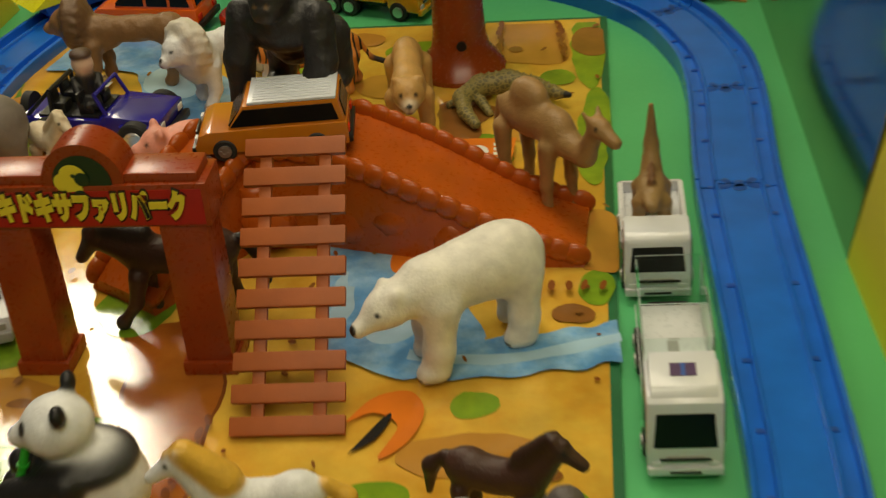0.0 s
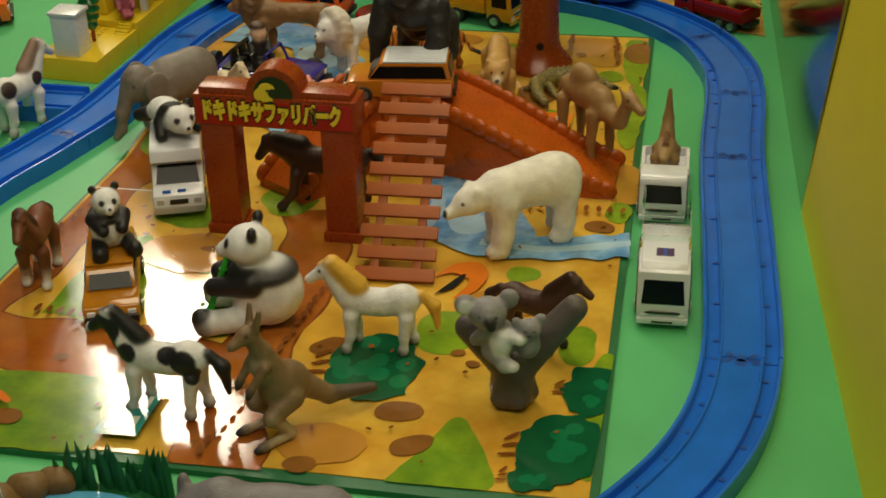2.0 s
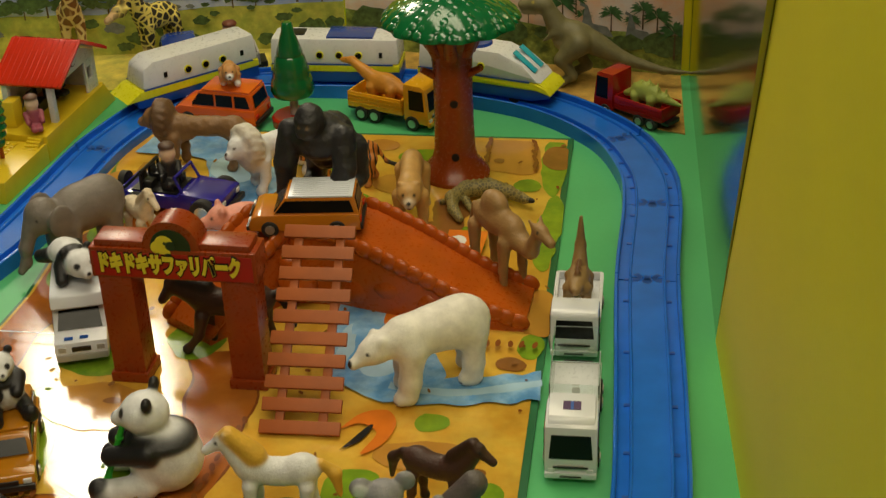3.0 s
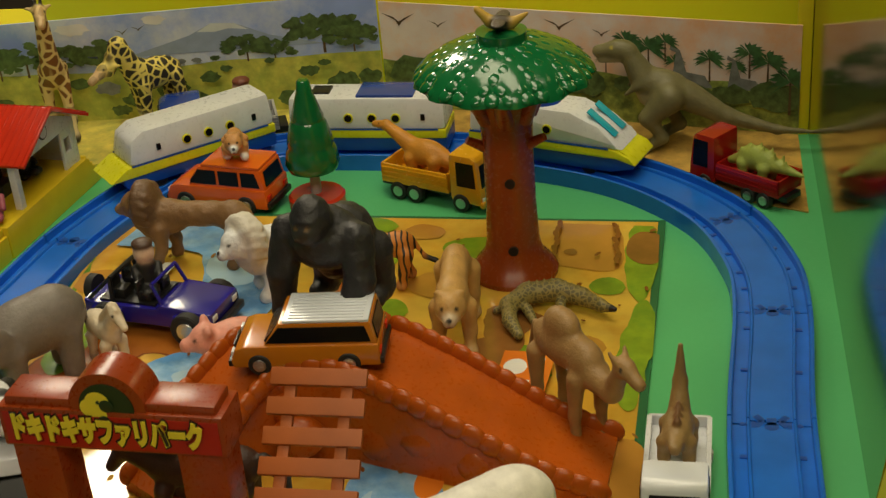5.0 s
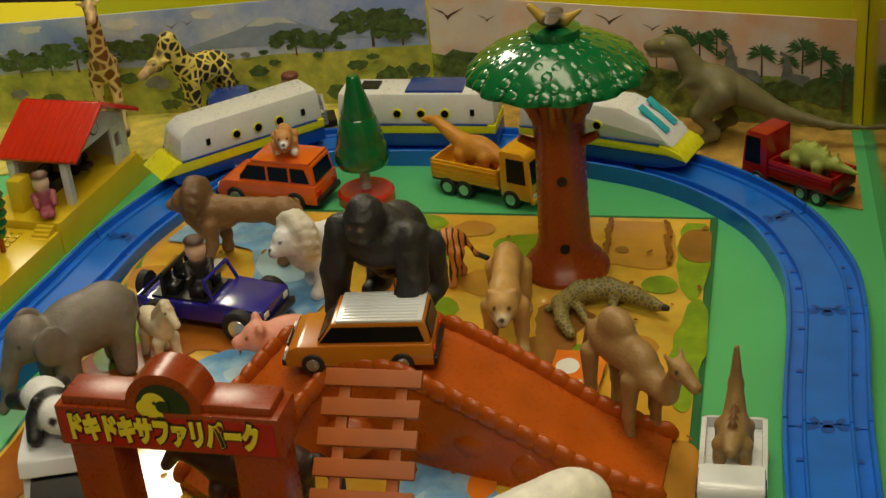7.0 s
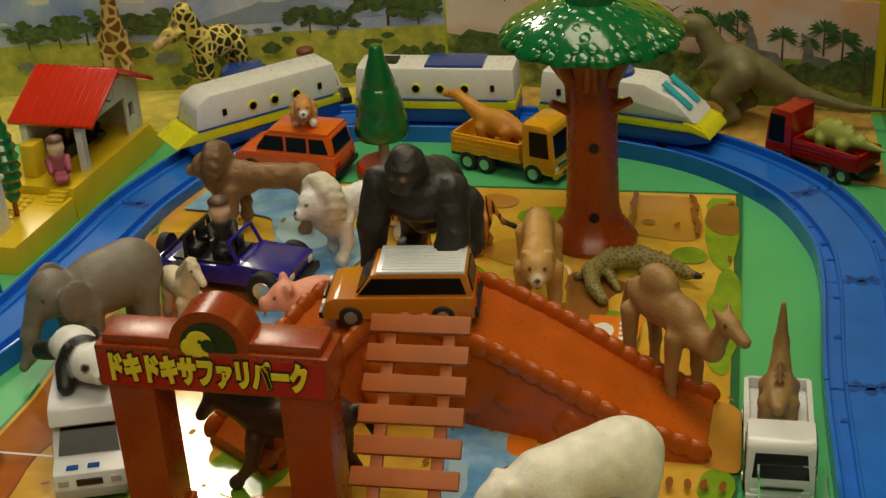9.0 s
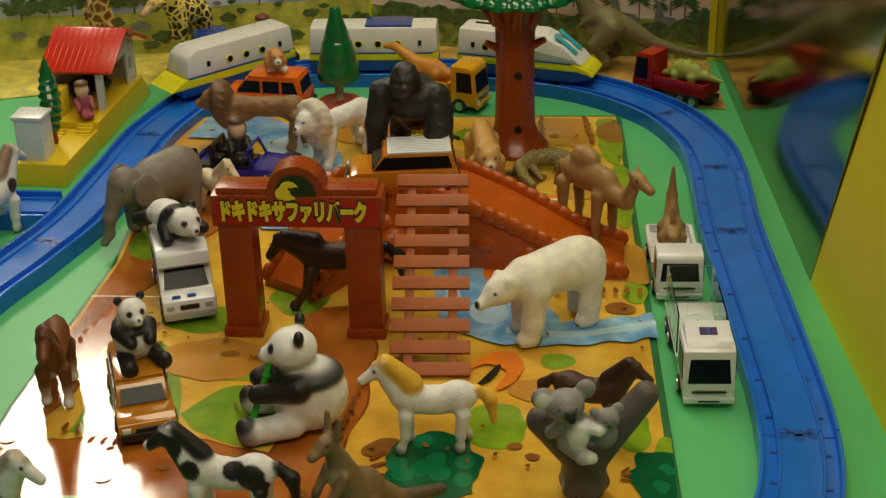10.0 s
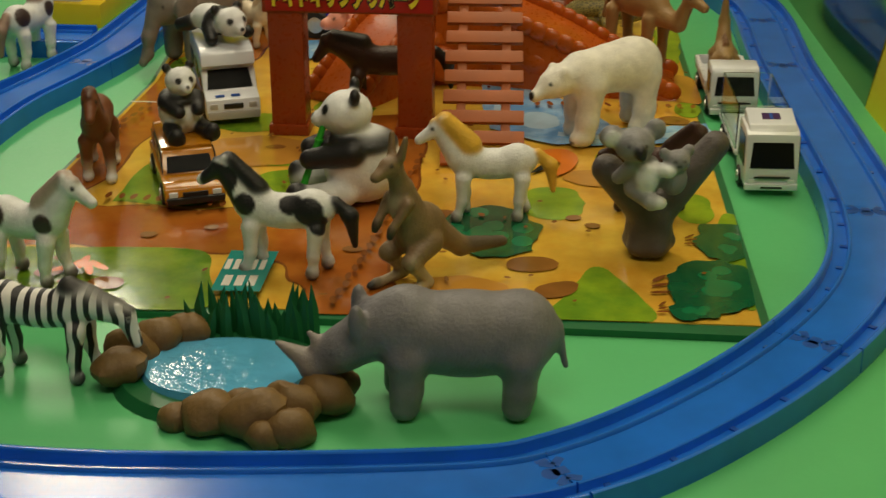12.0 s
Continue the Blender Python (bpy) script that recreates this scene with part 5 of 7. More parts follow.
bm = bmesh.new()
for s in (-1, 1):
    cyl(bm, (0.009, s * 0.0125, 0.018), (0.004, s * 0.012, 0.029), 0.0010, seg=8)
cyl(bm, (0.004, -0.012, 0.029), (0.004, 0.012, 0.029), 0.0010, seg=8)
part("windscreen_frame", bm, NAVY_C, jeep)
for x in (-0.022, 0.0245):
    for s in (-1, 1):
        bm = bmesh.new()
        box(bm, (x, s * 0.0152, 0.0140), (0.017, 0.0042, 0.0028), 0.0010)
        part("mudguard", bm, NAVY_C, jeep)
for x, n2 in ((-0.0375, "bumper"), (0.0378, "bumper")):
    bm = bmesh.new()
    box(bm, (x, 0, 0.0085), (0.003, 0.030, 0.004), 0.0008)
    part(n2, bm, BLACK, jeep)
bm = bmesh.new()
cyl(bm, (-0.0365, 0, 0.0165), (-0.041, 0, 0.0165), 0.0068, seg=24)
part("spare_wheel", bm, RUBBER, jeep)
wheels(jeep, (-0.022, 0.0245), 0.0385, 0.0090, CHROME, 0.006)
lamps(jeep, 0.0362, 0.0135, 0.029, 2, WHITE_P)

# ---- toy train: three cars standing on the back of the loop ----
CENTRE = smooth_line([(x, y, 0) for x, y in LOOP], 10)


def on_loop(x_at, lo, hi):
    best = min(range(lo, hi), key=lambda i: abs(CENTRE[i].x - x_at))
    d = CENTRE[best + 2] - CENTRE[best - 2]
    return CENTRE[best], math.degrees(math.atan2(d.y, d.x))


def train_car(label, x_at, L, nose=0):
    p, ang = on_loop(x_at, 55, 125)
    t = thing("toy_train_car", label, "toy train", at(p.x, p.y, Z0 + 0.0083, ang, 1.11), "toy train cars")
    W = 0.031
    a, b = -L / 2, L / 2
    if nose > 0:
        low = [(a, 0.004), (b - 0.004, 0.004), (b + 0.010, 0.0075), (b + 0.012, 0.010), (b, 0.013), (a, 0.013)]
        mid = [(a, 0.013), (b, 0.013), (b + 0.012, 0.010), (b + 0.008, 0.0145), (b - 0.002, 0.0185), (a, 0.0185)]
        upp = [(a, 0.0185), (b - 0.002, 0.0185), (b + 0.004, 0.0175), (b - 0.012, 0.031), (b - 0.030, 0.038), (a + 0.001, 0.0385)]
    elif nose < 0:
        low = [(a - 0.004, 0.005), (b, 0.004), (b, 0.013), (a - 0.006, 0.012)]
        mid = [(a - 0.014, 0.0115), (b, 0.013), (b, 0.0185), (a - 0.002, 0.0185)]
        upp = [(a, 0.0185), (b, 0.0185), (b - 0.001, 0.0385), (a + 0.012, 0.0385), (a + 0.003, 0.034)]
    else:
        low = [(a, 0.004), (b, 0.004), (b, 0.013), (a, 0.013)]
        mid = [(a, 0.013), (b, 0.013), (b, 0.0185), (a, 0.0185)]
        upp = [(a, 0.0185), (b, 0.0185), (b - 0.001, 0.0385), (a + 0.001, 0.0385)]
    part("skirt", prism(bmesh.new(), low, -W / 2 + 0.0008, W / 2 - 0.0008, 0.001), BLUE_DK, t, "blue lower skirt")
    part("waist", prism(bmesh.new(), mid, -W / 2, W / 2, 0.0008), YG, t, "yellow waist band")
    shell = part("shell", prism(bmesh.new(), upp, -W / 2 + 0.0003, W / 2 - 0.0003, 0.0032, 0.86, 0.03), WHITE_P, t, "white upper shell")
    for s in (-1, 1):
        for k in range(3):
            x = (k - 1) * L * 0.15 + (-0.01 if nose > 0 else 0.004)
            bm = bmesh.new()
            cyl(bm, (x, s * (W / 2 - 0.0012), 0.0262), (x, s * (W / 2 + 0.0001), 0.0262), 0.0030, seg=20)
            rim = part("porthole", bm, YG, t, "yellow rimmed round window")
            bm = bmesh.new()
            cyl(bm, (x, s * (W / 2 - 0.001), 0.0262), (x, s * (W / 2 + 0.0004), 0.0262), 0.0023, seg=20)
            part("glass", bm, GLASS_D, rim)
        for x in ((-L * 0.36,) if nose > 0 else (-L * 0.3, L * 0.36)):
            bm = bmesh.new()
            box(bm, (x, s * (W / 2 - 0.0004), 0.0268), (0.0026, 0.001, 0.0040), 0.0002)
            part("door_window", bm, GLASS_D, t)
        bm = bmesh.new()
        box(bm, (-0.002, s * (W / 2 - 0.0002), 0.0188), (L * 0.94, 0.0008, 0.0009))
        part("waist_line", bm, BLUE_DK, t)
    if nose == 0:
        bm = bmesh.new()
        box(bm, (0.012, 0, 0.0388), (0.036, 0.022, 0.002), 0.0006)
        part("roof_panel", bm, BLUE_C, t, "blue roof panel")
        bm = bmesh.new()
        box(bm, (-0.03, 0, 0.0387), (0.012, 0.012, 0.002), 0.0006)
        part("pantograph_base", bm, BLACK, t)
    if nose > 0:
        bm = bmesh.new()
        cyl(bm, (-0.004, 0, 0.037), (-0.004, 0, 0.0402), 0.0115, 0.0105, 28)
        part("roof_disc", bm, BLUE_C, t, "round blue roof cap")
        bm = bmesh.new()
        box(bm, (-0.030, 0.003, 0.0386), (0.016, 0.003, 0.0012), 0.0003)
        part("switch", bm, BLACK, t)
        for s in (-1, 1):
            cross = bmesh.new()
            m = Matrix.Translation((b - 0.0115, s * 0.0062, 0.0312)) @ Matrix.Rotation(radians(38), 4, "Y")
            box(cross, (0, 0, 0), (0.022, 0.0062, 0.0010), 0.0004, m)
            part("cab_window", cross, CYAN, t, "cyan windscreen strip")
        bm = prism(bmesh.new(), [(b + 0.012, 0.0105), (b + 0.0075, 0.0150), (b - 0.002, 0.0205), (b - 0.004, 0.0190), (b, 0.0125)], -W / 2 + 0.002, W / 2 - 0.002, 0.0012)
        part("nose_tip", bm, YG, t, "yellow pointed nose")
    wheels(t, (a + 0.018, b - 0.018), 0.026, 0.005, BLACK, 0.004)
    return t


train_car("white toy train end car with yellow tail", -0.3226, 0.098, -1)
train_car("white toy train middle car with blue roof panel", -0.1985, 0.100, 0)
train_car("white toy train front car with pointed yellow nose", -0.0724, 0.096, 1)

# ---- station and platform: one side along the railway, gable towards it ----
stn = thing("toy_station", "white toy station with red gabled roof on a yellow base", "toy building", at(-0.4050, 0.5170, Z0, 84))
base = part("base", prism(bmesh.new(), [(0, 0), (0.124, 0), (0.106, 0.022), (0, 0.022)], 0.0, 0.060, 0.0008), YEL_P, stn, "yellow plastic base with a sloping end")
for k in range(6):
    bm = bmesh.new()
    box(bm, (0.1235 - k * 0.0033, 0.030, 0.0030 + k * 0.0037), (0.0034, 0.056, 0.0022), 0.0003)
    part("ridge", bm, YEL_P, base)
for x in (0.028, 0.101):
    for y in (0.006, 0.045):
        bm = bmesh.new()
        box(bm, (x, y, 0.038), (0.0052, 0.0052, 0.034), 0.0005)
        part("post", bm, WHITE_P, stn)
for y in (0.0045, 0.0465):
    gable = part("gable", prism(bmesh.new(), [(0.0255, 0.050), (0.1035, 0.050), (0.1035, 0.0545), (0.0645, 0.0715), (0.0255, 0.0545)], y - 0.0012, y + 0.0012, 0.0003), WHITE_P, stn, "white gable wall")
    if y < 0.01:
        clock = part("clock", cyl(bmesh.new(), (0.0645, y - 0.0020, 0.0595), (0.0645, y - 0.0010, 0.0595), 0.0050, seg=24), BLACK, gable, "round station clock")
        part("dial", cyl(bmesh.new(), (0.0645, y - 0.0024, 0.0595), (0.0645, y - 0.0012, 0.0595), 0.0040, seg=24), WHITE_P, gable)
bm = bmesh.new()
for c, d in (((0.0925, 0.0050, 0.0275), (0.014, 0.0022, 0.011)), ((0.0925, 0.0050, 0.0470), (0.014, 0.0022, 0.007)), ((0.0870, 0.0050, 0.038), (0.003, 0.0022, 0.012)), ((0.0980, 0.0050, 0.038), (0.003, 0.0022, 0.012)), ((0.0645, 0.0470, 0.037), (0.070, 0.0020, 0.030)), ((0.1015, 0.0255, 0.037), (0.0020, 0.036, 0.030))):
    box(bm, c, d, 0.0002)
part("wall", bm, WHITE_P, stn, "white wall with a small window opening")
for sgn in (-1, 1):
    tilt = math.degrees(math.atan2(0.0225, 0.044))
    m = Matrix.Translation((0.0645 + sgn * 0.0215, 0.0225, 0.0655)) @ Matrix.Rotation(radians(sgn * tilt), 4, "Y")
    bm = bmesh.new()
    box(bm, (0, 0, 0), (0.0490, 0.060, 0.0026), 0.0006, m)
    slope_ob = part("roof", bm, RED_P, stn, "red tiled roof slope")
    for k in range(12):
        bm = bmesh.new()
        box(bm, (0, -0.0275 + k * 0.0050, 0.0016), (0.0480, 0.0012, 0.0010), 0.0003, m)
        part("tile_rib", bm, RED_P, slope_ob)
for x, y in ((0.047, 0.030), (0.074, 0.030)):
    bm = bmesh.new()
    box(bm, (x, y, 0.0265), (0.016, 0.011, 0.009), 0.0015)
    box(bm, (x, y + 0.0045, 0.0345), (0.014, 0.003, 0.011), 0.001)
    part("bench", bm, BLACK, stn, "dark moulded bench")
bm = bmesh.new()
box(bm, (0.018, 0.036, 0.033), (0.014, 0.010, 0.022), 0.001)
part("counter", bm, YEL_P, stn)

plat = thing("toy_platform", "low yellow toy platform with white hut and tree", "toy building", at(-0.4055, 0.5160, Z0, 84))
part("base", prism(bmesh.new(), [(-0.072, 0), (0, 0), (0, 0.017), (-0.070, 0.017)], 0.0, 0.052, 0.0008), YEL_P, plat)
for k in range(4):
    bm = bmesh.new()
    box(bm, (-0.0025 - k * 0.0032, 0.008, 0.0195 - k * 0.0010), (0.0032, 0.012, 0.0050 - k * 0.001), 0.0003)
    part("step", bm, YEL_P, plat)
bm = bmesh.new()
for k in range(14):
    box(bm, (-0.006 - (k % 7) * 0.0056, 0.024 + (k // 7) * 0.006, 0.0174), (0.0034, 0.0034, 0.0016), 0.0003)
part("stud", bm, YEL_P, plat)
bm = bmesh.new()
box(bm, (-0.055, 0.027, 0.033), (0.019, 0.021, 0.033), 0.0006)
part("hut", bm, WHITE_P, plat, "white plastic hut")
bm = bmesh.new()
box(bm, (-0.055, 0.027, 0.0505), (0.022, 0.024, 0.0030), 0.0008)
part("hut_roof", bm, WHITE_P, plat)
part("stem", cyl(bmesh.new(), (-0.030, 0.022, 0.016), (-0.030, 0.022, 0.030), 0.0016), BROWN_P, plat)
bm = lathe(bmesh.new(), [(0.0012, 0.027)] + [(0.0085 * math.sin(math.pi * (0.12 + 0.86 * f)) ** 0.8 * (1.0 if i % 2 else 0.78), 0.027 + 0.058 * f) for i, f in enumerate(q / 18 for q in range(19))] + [(0.0006, 0.0868)], 14, (-0.030, 0.022, 0))
part("crown", bm, TREE_G, plat, "slim green plastic tree crown")
suv("orange_van", "orange toy car parked by the platform", at(-0.5724, 0.5556, Z0, 23.8, 1.096), 0.07, 0.032, 0.034, ORANGE_C)

# ---- toy animals on the mat and board ----
CREAM = (0.74, 0.66, 0.50)
bw = (0.80, 0.78, 0.72)
bear = [ell((-0.004, 0, 0.043), (0.033, 0.0160, 0.0160), bw), ell((-0.019, 0, 0.0425), (0.020, 0.0165, 0.0178), bw), ell((0.017, 0, 0.041), (0.016, 0.0145, 0.0150), bw),
        cap((0.024, 0, 0.044), (0.038, 0, 0.041), 0.0125, 0.0092, bw), ell((0.043, 0, 0.0405), (0.0095, 0.0085, 0.0088), bw), cap((0.048, 0, 0.038), (0.057, 0, 0.0345), 0.0056, 0.0040, bw)]
for sx, sy, fx in ((0.020, 1, 0.005), (0.020, -1, -0.004), (-0.024, 1, 0.002), (-0.024, -1, -0.006)):
    bear += [cap((sx, sy * 0.009, 0.036), (sx + fx * 0.6, sy * 0.0095, 0.014), 0.0092, 0.0066, bw), cap((sx + fx * 0.6, sy * 0.0095, 0.014), (sx + fx, sy * 0.0095, 0.005), 0.0066, 0.0060, bw), cap((sx + fx, sy * 0.0095, 0.0042), (sx + fx + 0.006, sy * 0.0095, 0.0036), 0.0052, 0.0044, bw)]
bear += [ell((0.040, s * 0.0062, 0.0488), (0.0016, 0.0022, 0.0026), bw) for s in (1, -1)] + [spot((0.0608, 0, 0.0352), 0.0030, BLK)] + [spot((0.0500, s * 0.0062, 0.0425), 0.0012, BLK) for s in (1, -1)]
bear += [spot((sx + 0.012, sy * 0.0095 + d, 0.0022), 0.0010, BLK) for sx in (0.023, -0.024) for sy in (1, -1) for d in (-0.002, 0, 0.002)]
figure("polar_bear_figure", bear, "cream white polar bear figure standing by the printed river", "toy bear", -0.0614, 0.2283, 0, 214.0, k=0.005, h=0.0012, scale=0.897)


def panda_sit(arm_out=0.0):
    return [ell((-0.003, 0, 0.019), (0.0190, 0.0165, 0.0195), WHT), ell((-0.002, 0, 0.0305), (0.0178, 0.0158, 0.0062), BLK), ell((0.004, 0, 0.045), (0.0122, 0.0120, 0.0105), WHT), cap((0.012, 0, 0.0425), (0.0170, 0, 0.0420), 0.0054, 0.0042, WHT),
            *[ell((0.0, s * 0.0095, 0.0555), (0.0026, 0.0036, 0.0038), BLK) for s in (1, -1)], *[cap((0.002, s * 0.013, 0.029), (0.018 + arm_out, s * 0.008, 0.0245), 0.0062, 0.0050, BLK) for s in (1, -1)],
            *[cap((0.006, s * 0.011, 0.008), (0.026, s * 0.014, 0.0065), 0.0068, 0.0062, WHT if arm_out else BLK) for s in (1, -1)], *[cap((0.027, s * 0.0145, 0.0070), (0.0285, s * 0.0148, 0.010), 0.0062, 0.0052, BLK) for s in (1, -1)],
            *[spot((0.0138, s * 0.0050, 0.0480), 0.0026, BLK) for s in (1, -1)], spot((0.0206, 0, 0.0445), 0.0017, BLK), spot((0.0150, 0, 0.0425), 0.0005, BLK)]


figure("large_panda_figure", panda_sit(0.004), "black and white panda figure sitting and eating bamboo", "toy panda", -0.1965, 0.1256, 0, 185.7, k=0.003, scale=1.071)
bamboo = thing("bamboo_stalk", "bright green bamboo stalk held by the sitting panda", "bamboo", pose(0, 0, 0))
bm = bmesh.new()
cyl(bm, (-0.2267, 0.112, 0.001), (-0.2108, 0.122, 0.047), 0.0019, 0.0016, 12)
for f in (0.25, 0.5, 0.75):
    p = Vector((-0.2267, 0.112, 0.001)).lerp(Vector((-0.2108, 0.122, 0.047)), f)
    cyl(bm, p - Vector((0, 0, 0.0006)), p + Vector((0.0002, 0, 0.0006)), 0.0023, seg=12)
part("stalk", bm, BAMBOO, bamboo)
figure("small_panda_figure", panda_sit(), "small panda figure sitting on the amber car", "toy panda", -0.2926, 0.1566, 0.0235, 302.0, k=0.003, scale=0.677)
lying = [ell((0, 0, 0.010), (0.017, 0.0115, 0.0095), WHT), ell((0.011, 0, 0.011), (0.0075, 0.0118, 0.0096), BLK), ell((0.024, 0, 0.0125), (0.0105, 0.0105, 0.0095), WHT), cap((0.031, 0, 0.010), (0.0345, 0, 0.0095), 0.0046, 0.004, WHT),
         *[ell((0.019, s * 0.0085, 0.021), (0.0026, 0.0032, 0.0034), BLK) for s in (1, -1)], *[cap((0.012, s * 0.010, 0.008), (0.022, s * 0.014, 0.003), 0.0048, 0.0042, BLK) for s in (1, -1)], *[cap((-0.012, s * 0.009, 0.006), (-0.018, s * 0.013, 0.004), 0.0055, 0.0048, BLK) for s in (1, -1)],
         *[spot((0.0315, s * 0.0050, 0.0150), 0.0024, BLK) for s in (1, -1)], spot((0.0385, 0, 0.0108), 0.0016, BLK)]
figure("lying_panda_figure", lying, "panda figure lying on the camper van roof", "toy panda", -0.2985, 0.2820, 0.0415, 312.0, k=0.003, scale=0.909)

GOLD = (0.72, 0.42, 0.05)
figure("white_horse_figure", horse(WHT, GOLD, (0.12, 0.09, 0.07), L=0.045, H=0.046, tailc=GOLD, manes=1.4), "white horse figure with yellow mane and tail", "toy horse", -0.1265, 0.1060, 0, 183.3, scale=0.912)
DKB = (0.035, 0.014, 0.009)
figure("dark_horse_figure", horse((0.06, 0.025, 0.018), DKB, BLK, L=0.042, H=0.050), "dark brown horse figure behind the koala tree", "toy horse", -0.0465, 0.1179, 0, 343.1, scale=0.812)
SP = [((-0.004, s * 0.007, 0.038), 0.0060, BLK) for s in (1, -1)] + [((-0.013, s * 0.008, 0.034), 0.0072, BLK) for s in (1, -1)] + [((-0.018, s * 0.008, 0.028), 0.0050, BLK) for s in (1, -1)] + [((0.018, s * 0.007, 0.036), 0.0055, BLK) for s in (1, -1)] + [((0.030, 0, 0.046), 0.010, BLK), ((0.026, 0, 0.038), 0.007, BLK)]
figure("pinto_horse_figure", horse(WHT, BLK, (0.08, 0.05, 0.04), L=0.044, H=0.046, spots=SP), "black and white pinto horse figure on the road", "toy horse", -0.2208, 0.0388, 0, 174.9, scale=0.967)
figure("brown_horse_figure", horse((0.17, 0.055, 0.02), (0.05, 0.015, 0.01), WHT, L=0.040, H=0.044, lowcol=(0.55, 0.45, 0.38)), "chestnut horse figure with white feet near the mat edge", "toy horse", -0.3387, 0.1585, 0, 280.1, scale=0.950)
figure("grazing_horse_figure", horse((0.045, 0.018, 0.01), (0.012, 0.008, 0.007), BLK, L=0.050, H=0.046, nod=0.5, stance=(0.010, -0.002, 0.004, -0.004)), "very dark brown horse figure behind the gate", "toy horse", -0.1894, 0.2604, 0, 183.0, scale=1.027)
SP2 = [((0.013, s * 0.006, 0.032), 0.005, (0.05, 0.03, 0.03)) for s in (1, -1)] + [((-0.013, s * 0.007, 0.033), 0.006, (0.05, 0.03, 0.03)) for s in (1, -1)] + [((0.024, 0, 0.049), 0.003, (0.12, 0.04, 0.03))]
figure("patched_foal_figure", horse(WHT, (0.45, 0.35, 0.3), (0.06, 0.04, 0.04), L=0.036, H=0.042, spots=SP2), "white foal figure with grey patches on the lawn", "toy horse", -0.3371, 0.0269, 0, 344.1, scale=0.963)
figure("far_foal_figure", horse(WHT, (0.3, 0.2, 0.15), (0.06, 0.04, 0.04), L=0.036, H=0.040, spots=SP2), "white foal figure beside the blue siding", "toy horse", -0.4380, 0.3610, Z0, 70.0, scale=1.053)
zeb = horse((0.8, 0.8, 0.8), (0.03, 0.03, 0.03), BLK, L=0.050, H=0.047, nod=1.1)
zeb = [(*q[:6], 1.0) if q[0] == "cap" and q[5] == (0.8, 0.8, 0.8) or q[0] == "ell" else q for q in zeb]
figure("zebra_figure", zeb, "zebra figure bending towards the pond", "toy zebra", -0.3082, -0.0530, Z0, 353.4, ZEBRA, scale=0.940)

GRY, DGR = (0.24, 0.24, 0.26), (0.10, 0.085, 0.085)
koala = [*[cap((0.0045 * math.cos(q), 0.0045 * math.sin(q), 0.004), (0.003 * math.cos(q), 0.003 * math.sin(q), 0.024), 0.0072, 0.0076, DGR) for q in (0.3, 1.6, 2.8, 4.1, 5.4)], *[cap((0.009 * math.cos(q), 0.009 * math.sin(q), 0.0035), (0.005 * math.cos(q), 0.005 * math.sin(q), 0.010), 0.0042, 0.0050, DGR) for q in (0.0, 1.2, 2.5, 3.8, 5.0)], cap((-0.001, 0, 0.018), (-0.021, 0.003, 0.040), 0.0090, 0.0072, DGR), cap((0.002, 0, 0.018), (0.030, 0.004, 0.050), 0.0092, 0.0066, DGR),
         ell((-0.006, -0.009, 0.041), (0.0084, 0.0075, 0.0105), GRY), ell((-0.006, -0.0155, 0.042), (0.0050, 0.003, 0.0070), WHT), ell((-0.012, -0.011, 0.057), (0.0092, 0.0085, 0.0080), GRY), cap((-0.0110, -0.0190, 0.0565), (-0.0105, -0.0200, 0.0545), 0.0028, 0.0024, BLK),
         ell((-0.0225, -0.010, 0.061), (0.0056, 0.003, 0.0056), GRY), ell((-0.002, -0.008, 0.0630), (0.0050, 0.003, 0.0052), GRY), ell((-0.0228, -0.0125, 0.0608), (0.0034, 0.0012, 0.0034), WHT), ell((0.007, -0.012, 0.040), (0.0062, 0.0056, 0.0080), GRY), ell((0.0075, -0.014, 0.0495), (0.0060, 0.0055, 0.0054), GRY),
         ell((0.0012, -0.014, 0.0535), (0.0026, 0.002, 0.0028), GRY), ell((0.0130, -0.012, 0.0540), (0.003, 0.002, 0.003), GRY), cap((-0.011, -0.010, 0.035), (-0.004, -0.017, 0.031), 0.0046, 0.0038, GRY), cap((-0.004, -0.017, 0.031), (0.000, -0.0185, 0.031), 0.0034, 0.0030, WHT),
         cap((-0.013, -0.012, 0.047), (-0.018, -0.008, 0.040), 0.0036, 0.0032, GRY), cap((-0.002, -0.014, 0.046), (0.003, -0.018, 0.046), 0.0032, 0.0030, WHT), *[spot((-0.0122 + s * 0.0044, -0.0190, 0.0590), 0.0010, BLK) for s in (1, -1)], *[spot((0.0075 + s * 0.0024, -0.0192, 0.0508), 0.0008, BLK) for s in (1, -1)], spot((0.0075, -0.0198, 0.0486), 0.0011, BLK)]
figure("koala_pair_figure", koala, "grey koala and young figure in a forked brown stump", "toy koala", -0.0515, 0.0660, 0, 7.6, k=0.002, scale=1.004)
KB, KL = (0.21, 0.135, 0.07), (0.42, 0.33, 0.22)
